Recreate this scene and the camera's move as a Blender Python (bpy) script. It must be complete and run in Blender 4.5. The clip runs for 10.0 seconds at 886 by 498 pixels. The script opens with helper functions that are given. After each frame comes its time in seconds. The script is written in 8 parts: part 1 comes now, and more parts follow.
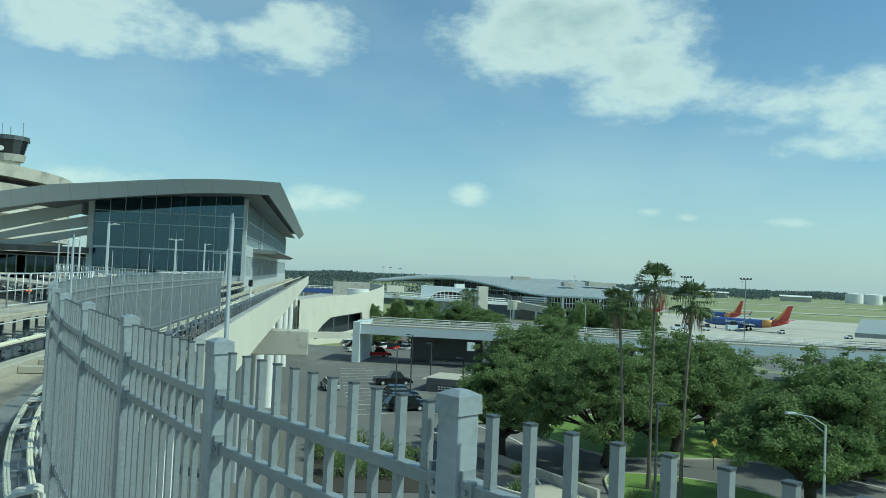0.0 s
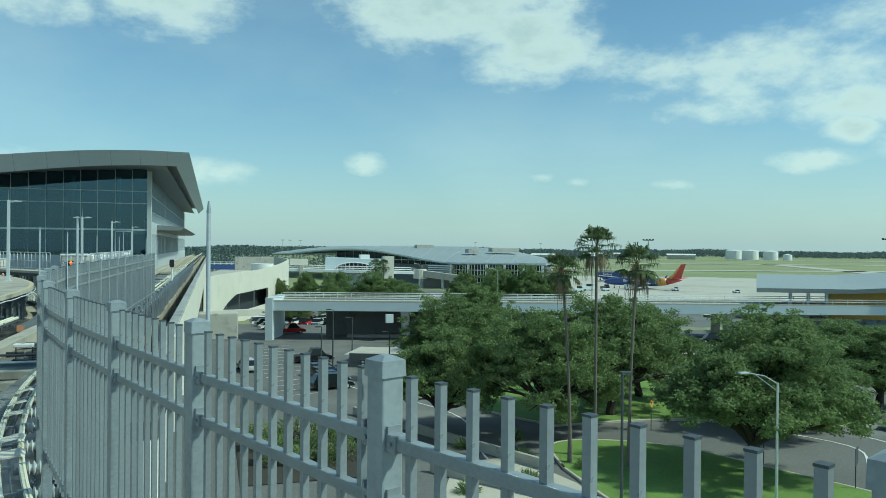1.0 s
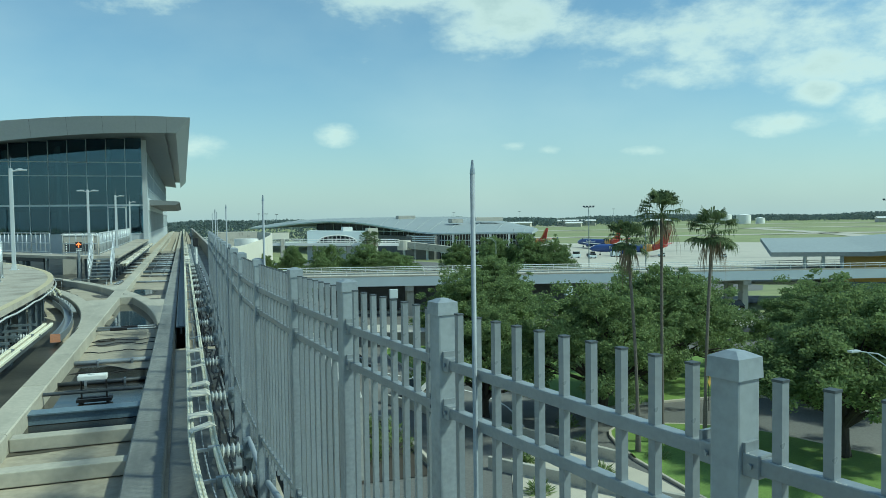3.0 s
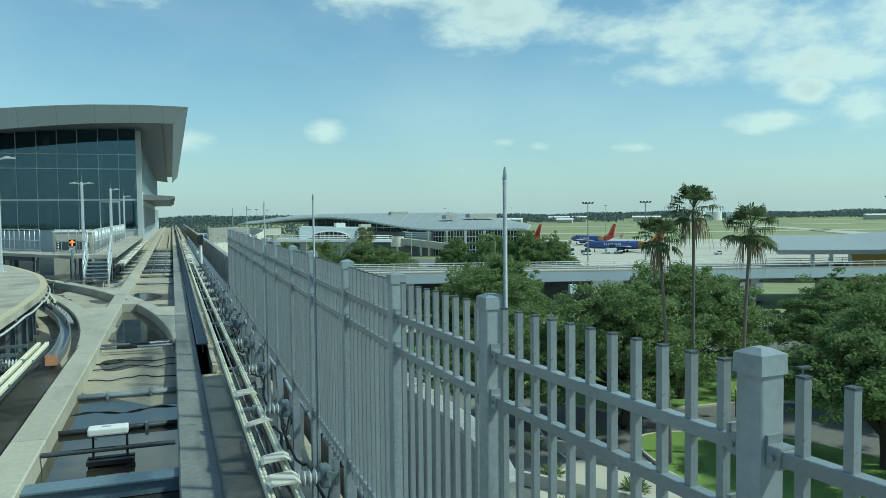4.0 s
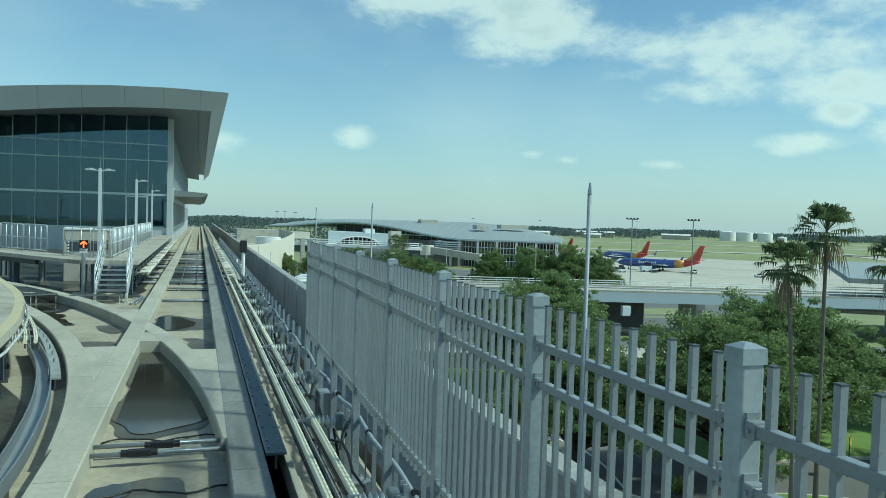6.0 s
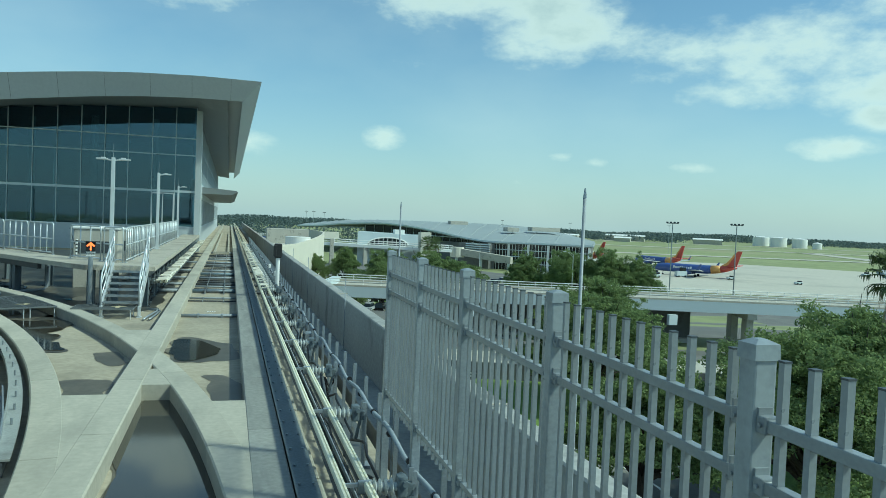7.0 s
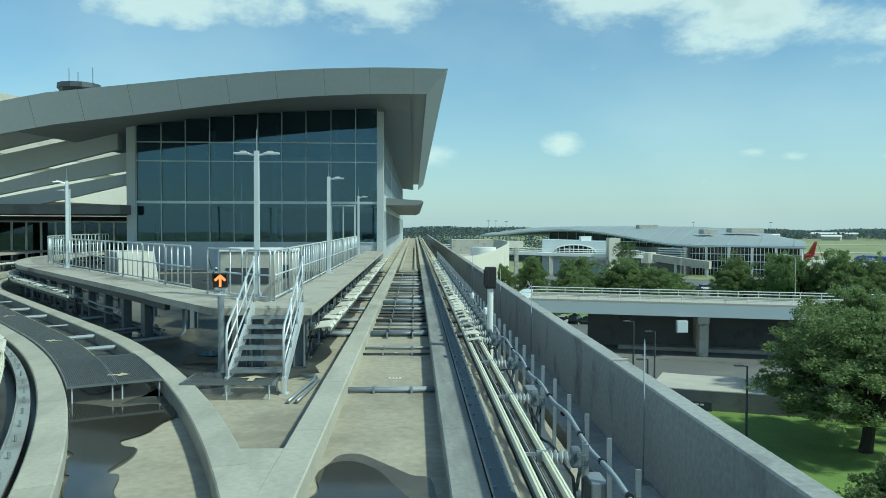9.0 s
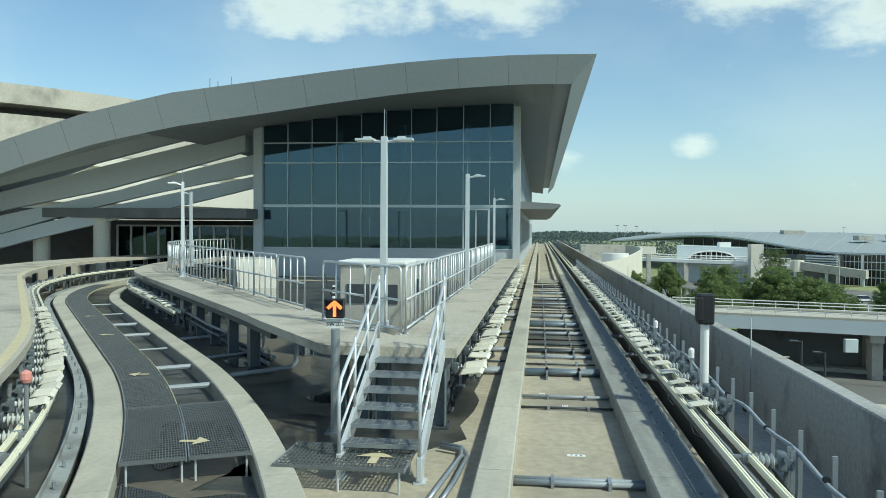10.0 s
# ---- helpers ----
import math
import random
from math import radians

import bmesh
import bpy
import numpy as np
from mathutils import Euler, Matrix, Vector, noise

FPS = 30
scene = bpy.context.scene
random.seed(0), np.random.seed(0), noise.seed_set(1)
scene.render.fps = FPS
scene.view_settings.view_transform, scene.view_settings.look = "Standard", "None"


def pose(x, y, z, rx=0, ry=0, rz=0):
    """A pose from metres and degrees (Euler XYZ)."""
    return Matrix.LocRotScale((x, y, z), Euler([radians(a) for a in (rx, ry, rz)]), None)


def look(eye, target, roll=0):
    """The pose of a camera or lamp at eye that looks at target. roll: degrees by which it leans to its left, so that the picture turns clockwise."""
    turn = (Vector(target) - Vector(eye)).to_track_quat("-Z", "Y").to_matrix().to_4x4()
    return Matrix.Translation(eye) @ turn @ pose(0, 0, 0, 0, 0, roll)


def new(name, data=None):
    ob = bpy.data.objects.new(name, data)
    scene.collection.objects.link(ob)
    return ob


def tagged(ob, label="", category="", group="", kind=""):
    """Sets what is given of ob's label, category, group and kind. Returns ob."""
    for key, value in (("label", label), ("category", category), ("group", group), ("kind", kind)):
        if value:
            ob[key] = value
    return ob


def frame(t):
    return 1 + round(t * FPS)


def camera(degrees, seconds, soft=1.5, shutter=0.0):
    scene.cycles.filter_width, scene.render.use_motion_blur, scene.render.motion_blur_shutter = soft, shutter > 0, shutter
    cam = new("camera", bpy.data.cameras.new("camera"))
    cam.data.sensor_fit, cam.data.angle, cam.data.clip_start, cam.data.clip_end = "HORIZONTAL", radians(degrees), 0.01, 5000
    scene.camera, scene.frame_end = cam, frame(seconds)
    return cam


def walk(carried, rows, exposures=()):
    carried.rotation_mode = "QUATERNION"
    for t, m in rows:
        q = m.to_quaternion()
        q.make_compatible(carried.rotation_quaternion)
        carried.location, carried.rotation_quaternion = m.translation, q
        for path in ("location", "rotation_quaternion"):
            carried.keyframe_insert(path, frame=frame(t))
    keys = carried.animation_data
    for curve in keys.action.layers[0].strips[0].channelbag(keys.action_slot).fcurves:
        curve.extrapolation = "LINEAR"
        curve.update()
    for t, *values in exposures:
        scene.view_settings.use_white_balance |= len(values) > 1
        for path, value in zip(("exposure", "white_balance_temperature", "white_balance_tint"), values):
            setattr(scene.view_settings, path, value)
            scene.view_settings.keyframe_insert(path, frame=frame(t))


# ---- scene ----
cam = camera(60.6, 10.0, soft=0.75)
PATH = [
    (0, (6.558, -27.137, 2.646), (6.876, -25.164, 2.714), 2.5),
    (0.5, (5.492, -25.299, 2.655), (6.048, -23.378, 2.667), 1.0),
    (1, (4.389, -23.509, 2.672), (4.97, -21.595, 2.666), 0.5),
    (1.5, (3.386, -21.659, 2.694), (3.901, -19.726, 2.713), 0.1),
    (2, (2.636, -19.808, 2.673), (3.099, -17.862, 2.661), -0.8),
    (2.5, (1.95, -17.913, 2.659), (2.538, -16.002, 2.592), -1.0),
    (4, (0.747, -12.452, 2.681), (1.419, -10.57, 2.586), -0.6),
    (4.5, (0.508, -10.526, 2.679), (1.159, -8.638, 2.578), 0.2),
    (5, (0.394, -8.534, 2.678), (1.026, -6.638, 2.597), 0.7),
    (5.5, (0.382, -6.565, 2.69), (1.011, -4.668, 2.618), 1.3),
    (7, (0.464, 0.313, 2.662), (1.008, 2.236, 2.592), 2.4),
    (7.5, (0.472, 2.611, 2.66), (0.94, 4.554, 2.594), 2.1),
    (8, (0.442, 4.857, 2.662), (0.805, 6.822, 2.592), 1.8),
    (8.5, (0.464, 7.071, 2.644), (0.703, 9.055, 2.581), 0.6),
    (9, (0.395, 9.347, 2.616), (0.47, 11.345, 2.556), 0.2),
    (9.5, (0.079, 11.54, 2.597), (-0.039, 13.536, 2.533), 0.3),
    (10, (-0.477, 13.654, 2.681), (-0.729, 15.637, 2.631), 0.4),
]
walk(cam, [(t, look(eye, target, roll)) for t, eye, target, roll in PATH],
     [(0, -0.04, 5500, -22), (2.0, 0.0, 5500, -22), (4.5, 0.03, 5500, -22), (8.5, 0.06, 5500, -22), (9.0, 0.1, 5540, -20), (9.5, 0.17, 5740, -14), (10, 0.22, 5980, -9)])

# ---- light ----
SUN_AZ, SUN_EL = radians(118), radians(47)   # clockwise from +y; height over the horizon
world = bpy.data.worlds.new("sky")
scene.world = world
world.use_nodes = True
wn, wl = world.node_tree.nodes, world.node_tree.links
wn.clear()
sky = wn.new("ShaderNodeTexSky")
sky.sky_type, sky.sun_disc = "NISHITA", False
sky.sun_elevation, sky.sun_rotation = SUN_EL, SUN_AZ
sky.air_density, sky.dust_density, sky.ozone_density = 1.0, 0.6, 2.0
geo = wn.new("ShaderNodeTexCoord")
sep = wn.new("ShaderNodeSeparateXYZ")
wl.new(geo.outputs["Generated"], sep.inputs[0])


def wmath(op, a, b, clamp=False):
    n = wn.new("ShaderNodeMath")
    n.operation, n.use_clamp = op, clamp
    for k, v in enumerate((a, b)):
        if isinstance(v, (int, float)):
            n.inputs[k].default_value = v
        else:
            wl.new(v, n.inputs[k])
    return n.outputs[0]


# soft clouds: each a direction, how wide and how high it spreads (radians), and how dense it is
CLOUDS = [((0.190, 0.976, 0.107), 0.026, 0.014, 0.8), ((0.29, 0.905, 0.315), 0.13, 0.06, 1.15), ((0.37, 0.885, 0.262), 0.07, 0.05, 1.15), ((0.22, 0.93, 0.285), 0.06, 0.03, 0.7),
          ((0.55, 0.80, 0.225), 0.14, 0.035, 0.66), ((0.64, 0.735, 0.215), 0.16, 0.05, 0.72), ((0.61, 0.775, 0.172), 0.12, 0.022, 0.66), ((0.70, 0.69, 0.170), 0.12, 0.03, 0.68), ((0.700, 0.698, 0.138), 0.03, 0.018, 0.9),
          ((0.78, 0.58, 0.22), 0.22, 0.08, 0.7), ((0.684, 0.721, 0.106), 0.06, 0.015, 0.8), ((0.742, 0.660, 0.114), 0.038, 0.026, 0.8), ((0.50, 0.845, 0.19), 0.05, 0.014, 0.6),
          ((0.41, 0.908, 0.091), 0.022, 0.008, 0.7), ((0.357, 0.93, 0.056), 0.02, 0.007, 0.5), ((0.56, 0.825, 0.08), 0.04, 0.009, 0.55), ((0.45, 0.89, 0.085), 0.02, 0.008, 0.55), ((0.21, 0.957, 0.20), 0.05, 0.012, 0.45),
          ((-0.05, 0.952, 0.292), 0.08, 0.042, 0.95), ((-0.27, 0.92, 0.285), 0.13, 0.042, 0.9), ((0.0, 0.996, 0.088), 0.06, 0.02, 0.75), ((-0.28, 0.952, 0.098), 0.075, 0.02, 0.75),
          ((0.9, 0.1, 0.45), 0.5, 0.2, 0.6), ((-0.7, 0.5, 0.4), 0.4, 0.16, 0.5), ((0.2, -0.9, 0.35), 0.6, 0.16, 0.6), ((-0.8, -0.4, 0.3), 0.5, 0.12, 0.6), ((0.1, 0.3, 0.95), 0.4, 0.4, 0.4)]
warp = wn.new("ShaderNodeTexNoise")
warp.inputs["Scale"].default_value, warp.inputs["Detail"].default_value, warp.inputs["Roughness"].default_value = 11.0, 9, 0.60
stretch = wn.new("ShaderNodeVectorMath")
stretch.operation = "MULTIPLY"
stretch.inputs[1].default_value = (1, 1, 2.0)
wl.new(geo.outputs["Generated"], stretch.inputs[0])
wl.new(stretch.outputs[0], warp.inputs["Vector"])
total = None
for d, wide, high, dense in CLOUDS:
    c = Vector(d).normalized()
    side = Vector((c.y, -c.x, 0)).normalized()
    top = side.cross(c)
    terms = []
    for axis, size in ((side, wide), (top, high)):
        dot = wn.new("ShaderNodeVectorMath")
        dot.operation = "DOT_PRODUCT"
        dot.inputs[1].default_value = axis / size
        wl.new(geo.outputs["Generated"], dot.inputs[0])
        off = wmath("SUBTRACT", dot.outputs["Value"], c.dot(axis) / size)
        terms.append(wmath("MULTIPLY", off, off))
    front = wn.new("ShaderNodeVectorMath")
    front.operation = "DOT_PRODUCT"
    front.inputs[1].default_value = c
    wl.new(geo.outputs["Generated"], front.inputs[0])
    near = wmath("GREATER_THAN", front.outputs["Value"], 0.3)
    fall = wmath("POWER", 2.718, wmath("MULTIPLY", wmath("ADD", terms[0], terms[1]), -0.7))
    blob = wmath("MULTIPLY", wmath("MULTIPLY", fall, near), dense)
    total = blob if total is None else wmath("MAXIMUM", total, blob)
edge = wmath("ADD", total, wmath("MULTIPLY", wmath("SUBTRACT", warp.outputs["Fac"], 0.5), 1.7))
ramp = wn.new("ShaderNodeMapRange")
ramp.interpolation_type = "SMOOTHSTEP"
ramp.inputs["From Min"].default_value, ramp.inputs["From Max"].default_value = 0.26, 0.98
wl.new(wmath("MULTIPLY", edge, wmath("MINIMUM", wmath("MULTIPLY", total, 3.0), 1.0)), ramp.inputs["Value"])
veil = wn.new("ShaderNodeTexNoise")
veil.inputs["Scale"].default_value, veil.inputs["Detail"].default_value = 2.2, 6
wl.new(stretch.outputs[0], veil.inputs["Vector"])
thin = wn.new("ShaderNodeMapRange")
thin.inputs["From Min"].default_value, thin.inputs["From Max"].default_value, thin.inputs["To Max"].default_value = 0.45, 0.8, 0.30
wl.new(veil.outputs["Fac"], thin.inputs["Value"])
shade = wn.new("ShaderNodeMixRGB")
# thin rims catch the sun, thick middles are greyer
thick = wn.new("ShaderNodeMapRange")
thick.inputs["From Min"].default_value, thick.inputs["From Max"].default_value = 0.75, 1.35
wl.new(edge, thick.inputs["Value"])
shade.inputs[1].default_value, shade.inputs[2].default_value = (7.4, 7.3, 6.8, 1), (4.5, 4.9, 4.9, 1)
wl.new(thick.outputs[0], shade.inputs[0])
# pale haze low over the horizon
haze = wmath("POWER", 2.718, wmath("MULTIPLY", wmath("MAXIMUM", sep.outputs[2], 0.0), -9.0))
mixh = wn.new("ShaderNodeMixRGB")
wl.new(wmath("MULTIPLY", haze, 0.75), mixh.inputs[0])
wl.new(sky.outputs[0], mixh.inputs[1])
mixh.inputs[2].default_value = (4.3, 4.85, 5.2, 1)
mixc = wn.new("ShaderNodeMixRGB")
wl.new(wmath("MAXIMUM", wmath("MULTIPLY", ramp.outputs[0], 0.85), thin.outputs[0]), mixc.inputs[0])
wl.new(mixh.outputs[0], mixc.inputs[1])
wl.new(shade.outputs[0], mixc.inputs[2])
wbg = wn.new("ShaderNodeBackground")
wbg.inputs["Strength"].default_value = 0.118
wl.new(mixc.outputs[0], wbg.inputs["Color"])
wout = wn.new("ShaderNodeOutputWorld")
wl.new(wbg.outputs[0], wout.inputs[0])

sun_data = bpy.data.lights.new("sun", "SUN")
sun_data.energy, sun_data.angle, sun_data.color = 3.5, radians(3.5), (1.0, 0.92, 0.79)
sun = new("sun", sun_data)
sun_dir = Vector((math.sin(SUN_AZ) * math.cos(SUN_EL), math.cos(SUN_AZ) * math.cos(SUN_EL), math.sin(SUN_EL)))
sun.matrix_world = look(sun_dir * 300, (0, 0, 0))
scene.view_settings.exposure = 0.0


# ---- materials ----
def material(name, color, rough=0.7, metal=0.0, vary=0.15, scale=3.0, fine=40.0, bump=0.15, stain=None, stain_scale=0.6, stain_cut=(0.52, 0.68), random_tint=0.0, spec=0.5, stretch=(1, 1, 1)):
    """A surface with variation at a broad and a fine scale, fine relief, and optional stains of their own shape."""
    m = bpy.data.materials.new(name)
    m.use_nodes = True
    n, l = m.node_tree.nodes, m.node_tree.links
    b = n["Principled BSDF"]
    b.inputs["Roughness"].default_value, b.inputs["Metallic"].default_value = rough, metal
    b.inputs["Specular IOR Level"].default_value = spec
    tc = n.new("ShaderNodeTexCoord")
    big, small = n.new("ShaderNodeTexNoise"), n.new("ShaderNodeTexNoise")
    big.inputs["Scale"].default_value, big.inputs["Detail"].default_value = scale, 5
    small.inputs["Scale"].default_value, small.inputs["Detail"].default_value = fine, 3
    for t in (big, small):
        l.new(tc.outputs["Object"], t.inputs["Vector"])
    c = Vector(color)
    mix = n.new("ShaderNodeMixRGB")
    mix.inputs[1].default_value, mix.inputs[2].default_value = (*(c * (1 - vary)), 1), (*(c * (1 + vary)), 1)
    l.new(big.outputs["Fac"], mix.inputs[0])
    out = mix.outputs[0]
    grain = n.new("ShaderNodeMixRGB")
    grain.blend_type, grain.inputs[0].default_value = "OVERLAY", min(0.6, vary * 1.6)
    l.new(out, grain.inputs[1])
    l.new(small.outputs["Fac"], grain.inputs[2])
    out = grain.outputs[0]
    if stain:
        st = n.new("ShaderNodeTexNoise")
        st.inputs["Scale"].default_value, st.inputs["Detail"].default_value, st.inputs["Roughness"].default_value = stain_scale, 6, 0.6
        mp = n.new("ShaderNodeMapping")
        mp.inputs["Scale"].default_value = stretch
        l.new(tc.outputs["Object"], mp.inputs["Vector"])
        l.new(mp.outputs[0], st.inputs["Vector"])
        mr = n.new("ShaderNodeMapRange")
        mr.inputs["From Min"].default_value, mr.inputs["From Max"].default_value = stain_cut
        l.new(st.outputs["Fac"], mr.inputs["Value"])
        sm = n.new("ShaderNodeMixRGB")
        l.new(mr.outputs[0], sm.inputs[0])
        l.new(out, sm.inputs[1])
        sm.inputs[2].default_value = (*stain, 1)
        out = sm.outputs[0]
    if random_tint:
        info = n.new("ShaderNodeObjectInfo")
        hv = n.new("ShaderNodeHueSaturation")
        mr = n.new("ShaderNodeMapRange")
        mr.inputs["To Min"].default_value, mr.inputs["To Max"].default_value = 1 - random_tint, 1 + random_tint
        l.new(info.outputs["Random"], mr.inputs["Value"])
        l.new(mr.outputs[0], hv.inputs["Value"])
        l.new(out, hv.inputs["Color"])
        out = hv.outputs[0]
    l.new(out, b.inputs["Base Color"])
    if bump:
        bp = n.new("ShaderNodeBump")
        bp.inputs["Strength"].default_value, bp.inputs["Distance"].default_value = bump, 0.02
        l.new(small.outputs["Fac"], bp.inputs["Height"])
        l.new(bp.outputs[0], b.inputs["Normal"])
    rr = n.new("ShaderNodeMapRange")
    rr.inputs["To Min"].default_value, rr.inputs["To Max"].default_value = max(0.02, rough - 0.1), min(1, rough + 0.1)
    l.new(big.outputs["Fac"], rr.inputs["Value"])
    l.new(rr.outputs[0], b.inputs["Roughness"])
    return m


def leaf_material(name, a, bcol):
    m = bpy.data.materials.new(name)
    m.use_nodes = True
    n, l = m.node_tree.nodes, m.node_tree.links
    b = n["Principled BSDF"]
    g = n.new("ShaderNodeNewGeometry")
    tc, ns = n.new("ShaderNodeTexCoord"), n.new("ShaderNodeTexNoise")
    ns.inputs["Scale"].default_value = 0.35
    l.new(tc.outputs["Object"], ns.inputs["Vector"])
    ad = n.new("ShaderNodeMath")
    ad.operation = "MULTIPLY_ADD"
    ad.inputs[1].default_value = 0.6
    l.new(g.outputs["Random Per Island"], ad.inputs[0])
    sc = n.new("ShaderNodeMath")
    sc.operation, sc.inputs[1].default_value = "MULTIPLY", 0.55
    l.new(ns.outputs["Fac"], sc.inputs[0])
    l.new(sc.outputs[0], ad.inputs[2])
    mix = n.new("ShaderNodeMixRGB")
    mix.inputs[1].default_value, mix.inputs[2].default_value = (*a, 1), (*bcol, 1)
    l.new(ad.outputs[0], mix.inputs[0])
    l.new(mix.outputs[0], b.inputs["Base Color"])
    b.inputs["Roughness"].default_value, b.inputs["Specular IOR Level"].default_value = 0.8, 0.15
    tl, mx = n.new("ShaderNodeBsdfTranslucent"), n.new("ShaderNodeMixShader")
    l.new(mix.outputs[0], tl.inputs["Color"])
    mx.inputs[0].default_value = 0.42
    l.new(b.outputs[0], mx.inputs[1])
    l.new(tl.outputs[0], mx.inputs[2])
    l.new(mx.outputs[0], n["Material Output"].inputs[0])
    return m


def glass_material(name, tint, rough=0.02, ior=1.9):
    m = bpy.data.materials.new(name)
    m.use_nodes = True
    n, l = m.node_tree.nodes, m.node_tree.links
    b = n["Principled BSDF"]
    n.remove(b)
    tr, gl, fr, mx = n.new("ShaderNodeBsdfTransparent"), n.new("ShaderNodeBsdfGlossy"), n.new("ShaderNodeFresnel"), n.new("ShaderNodeMixShader")
    tr.inputs[0].default_value, gl.inputs[0].default_value = (*tint, 1), (0.42, 0.57, 0.69, 1)
    gl.inputs["Roughness"].default_value = rough
    fr.inputs["IOR"].default_value = ior
    tc, ns, bp = n.new("ShaderNodeTexCoord"), n.new("ShaderNodeTexNoise"), n.new("ShaderNodeBump")
    ns.inputs["Scale"].default_value = 0.5
    bp.inputs["Strength"].default_value, bp.inputs["Distance"].default_value = 0.04, 0.1
    l.new(tc.outputs["Object"], ns.inputs["Vector"])
    l.new(ns.outputs["Fac"], bp.inputs["Height"])
    l.new(bp.outputs[0], gl.inputs["Normal"])
    l.new(fr.outputs[0], mx.inputs[0])
    l.new(tr.outputs[0], mx.inputs[1])
    l.new(gl.outputs[0], mx.inputs[2])
    l.new(mx.outputs[0], n["Material Output"].inputs[0])
    return m


def glow(name, color, strength):
    m = bpy.data.materials.new(name)
    m.use_nodes = True
    b = m.node_tree.nodes["Principled BSDF"]
    b.inputs["Base Color"].default_value = (*color, 1)
    b.inputs["Emission Color"].default_value, b.inputs["Emission Strength"].default_value = (*color, 1), strength
    return m


CONCRETE = material("beam_concrete", (0.43, 0.41, 0.34), 0.85, vary=0.13, scale=0.9, fine=12, bump=0.03, stain=(0.30, 0.29, 0.245), stain_scale=0.8, stain_cut=(0.48, 0.74), random_tint=0.07, stretch=(1.6, 0.45, 1.2))
BEAM_GREY = material("tyre_worn_beam_concrete", (0.27, 0.275, 0.255), 0.8, vary=0.2, scale=0.9, fine=14, bump=0.04, stain=(0.15, 0.155, 0.15), stain_scale=1.0, stain_cut=(0.46, 0.72), random_tint=0.12, stretch=(2.5, 0.35, 1.2))
DECK = material("deck_concrete", (0.385, 0.345, 0.262), 0.82, vary=0.2, scale=0.5, fine=9, bump=0.04, stain=(0.19, 0.172, 0.132), stain_scale=0.35, stain_cut=(0.5, 0.74))
DAMP = material("drying_damp_concrete", (0.12, 0.108, 0.082), 0.42, vary=0.3, scale=0.7, fine=10, bump=0.03, stain=(0.08, 0.074, 0.06), stain_scale=0.6, stain_cut=(0.45, 0.6))
# Damp concrete, dark enough to paint in the shade under walkways and rails
DECK_WET_SHADE = material("damp_shade_concrete", (0.085, 0.083, 0.072), 0.32, vary=0.35, scale=0.8, fine=14, bump=0.1, stain=(0.03, 0.032, 0.03), stain_scale=0.7, stain_cut=(0.45, 0.6))
# Near black: the shade down in the trenches is put into the colour
TRENCH = material("shade_dark_trench_wall", (0.08, 0.085, 0.085), 0.6, vary=0.3, scale=1.0, fine=14)
# Deck concrete darkened so that shade under roofs and bridges is in its colour
DECK_SHADED = material("shade_toned_concrete", (0.16, 0.165, 0.165), 0.85, vary=0.2, scale=0.5, fine=18, stain=(0.11, 0.11, 0.11), stain_scale=0.5)
PARAPET = material("parapet_concrete", (0.45, 0.43, 0.375), 0.85, vary=0.14, scale=0.5, fine=20, stain=(0.2, 0.2, 0.185), stain_scale=0.9, stain_cut=(0.56, 0.74))
STREAKED = material("streaked_parapet_concrete", (0.34, 0.345, 0.33), 0.85, vary=0.22, scale=0.5, fine=14, bump=0.05, stain=(0.10, 0.105, 0.103), stain_scale=0.9, stain_cut=(0.53, 0.74), stretch=(1, 1.0, 0.65))
WALK = material("walkway_concrete", (0.36, 0.365, 0.345), 0.8, vary=0.2, scale=0.8, fine=14, bump=0.04, stain=(0.2, 0.205, 0.2), stain_scale=0.7, stain_cut=(0.48, 0.7))
PLATFORM = material("platform_concrete", (0.44, 0.41, 0.34), 0.8, vary=0.26, scale=0.6, fine=30, stain=(0.22, 0.2, 0.165), stain_scale=0.6, stain_cut=(0.48, 0.68))
FENCE = material("galvanised_fence_steel", (0.225, 0.25, 0.27), 0.3, metal=0.0, vary=0.12, scale=3, fine=60, bump=0.02, random_tint=0.10, stain=(0.31, 0.335, 0.355), stain_scale=1.6, stain_cut=(0.55, 0.75), spec=1.0)
# Brighter copy of the fence steel, its pale mottling painting sun on posts
FENCE_POST_SUNLIT = material("sun_mottled_post_steel", (0.27, 0.30, 0.325), 0.35, metal=0.1, vary=0.2, scale=2, fine=40, bump=0.02, random_tint=0.08, stain=(0.46, 0.51, 0.54), stain_scale=1.1, stain_cut=(0.5, 0.66), spec=0.7)
GALV = material("galvanised_steel", (0.33, 0.36, 0.385), 0.38, metal=0.5, vary=0.16, scale=2, fine=60, bump=0.03, random_tint=0.10)
GALV_LIGHT = material("bright_galvanised_steel", (0.62, 0.65, 0.66), 0.4, metal=0.35, vary=0.08, scale=3, fine=60, bump=0.03)
STEEL_DARK = material("dark_painted_steel", (0.075, 0.085, 0.095), 0.5, metal=0.3, vary=0.25, scale=2, fine=30, bump=0.06)
STEEL_BLUE = material("blue_grey_steel", (0.17, 0.23, 0.28), 0.45, metal=0.2, vary=0.2, scale=1.5, fine=30, bump=0.06, stain=(0.10, 0.07, 0.05))
CREAM = material("cream_conductor_cover", (0.80, 0.77, 0.60), 0.45, vary=0.08, scale=2, fine=30, bump=0.02)
COVER = material("pale_cover_plate", (0.66, 0.63, 0.53), 0.55, vary=0.1, scale=4, fine=40, bump=0.03, random_tint=0.1)
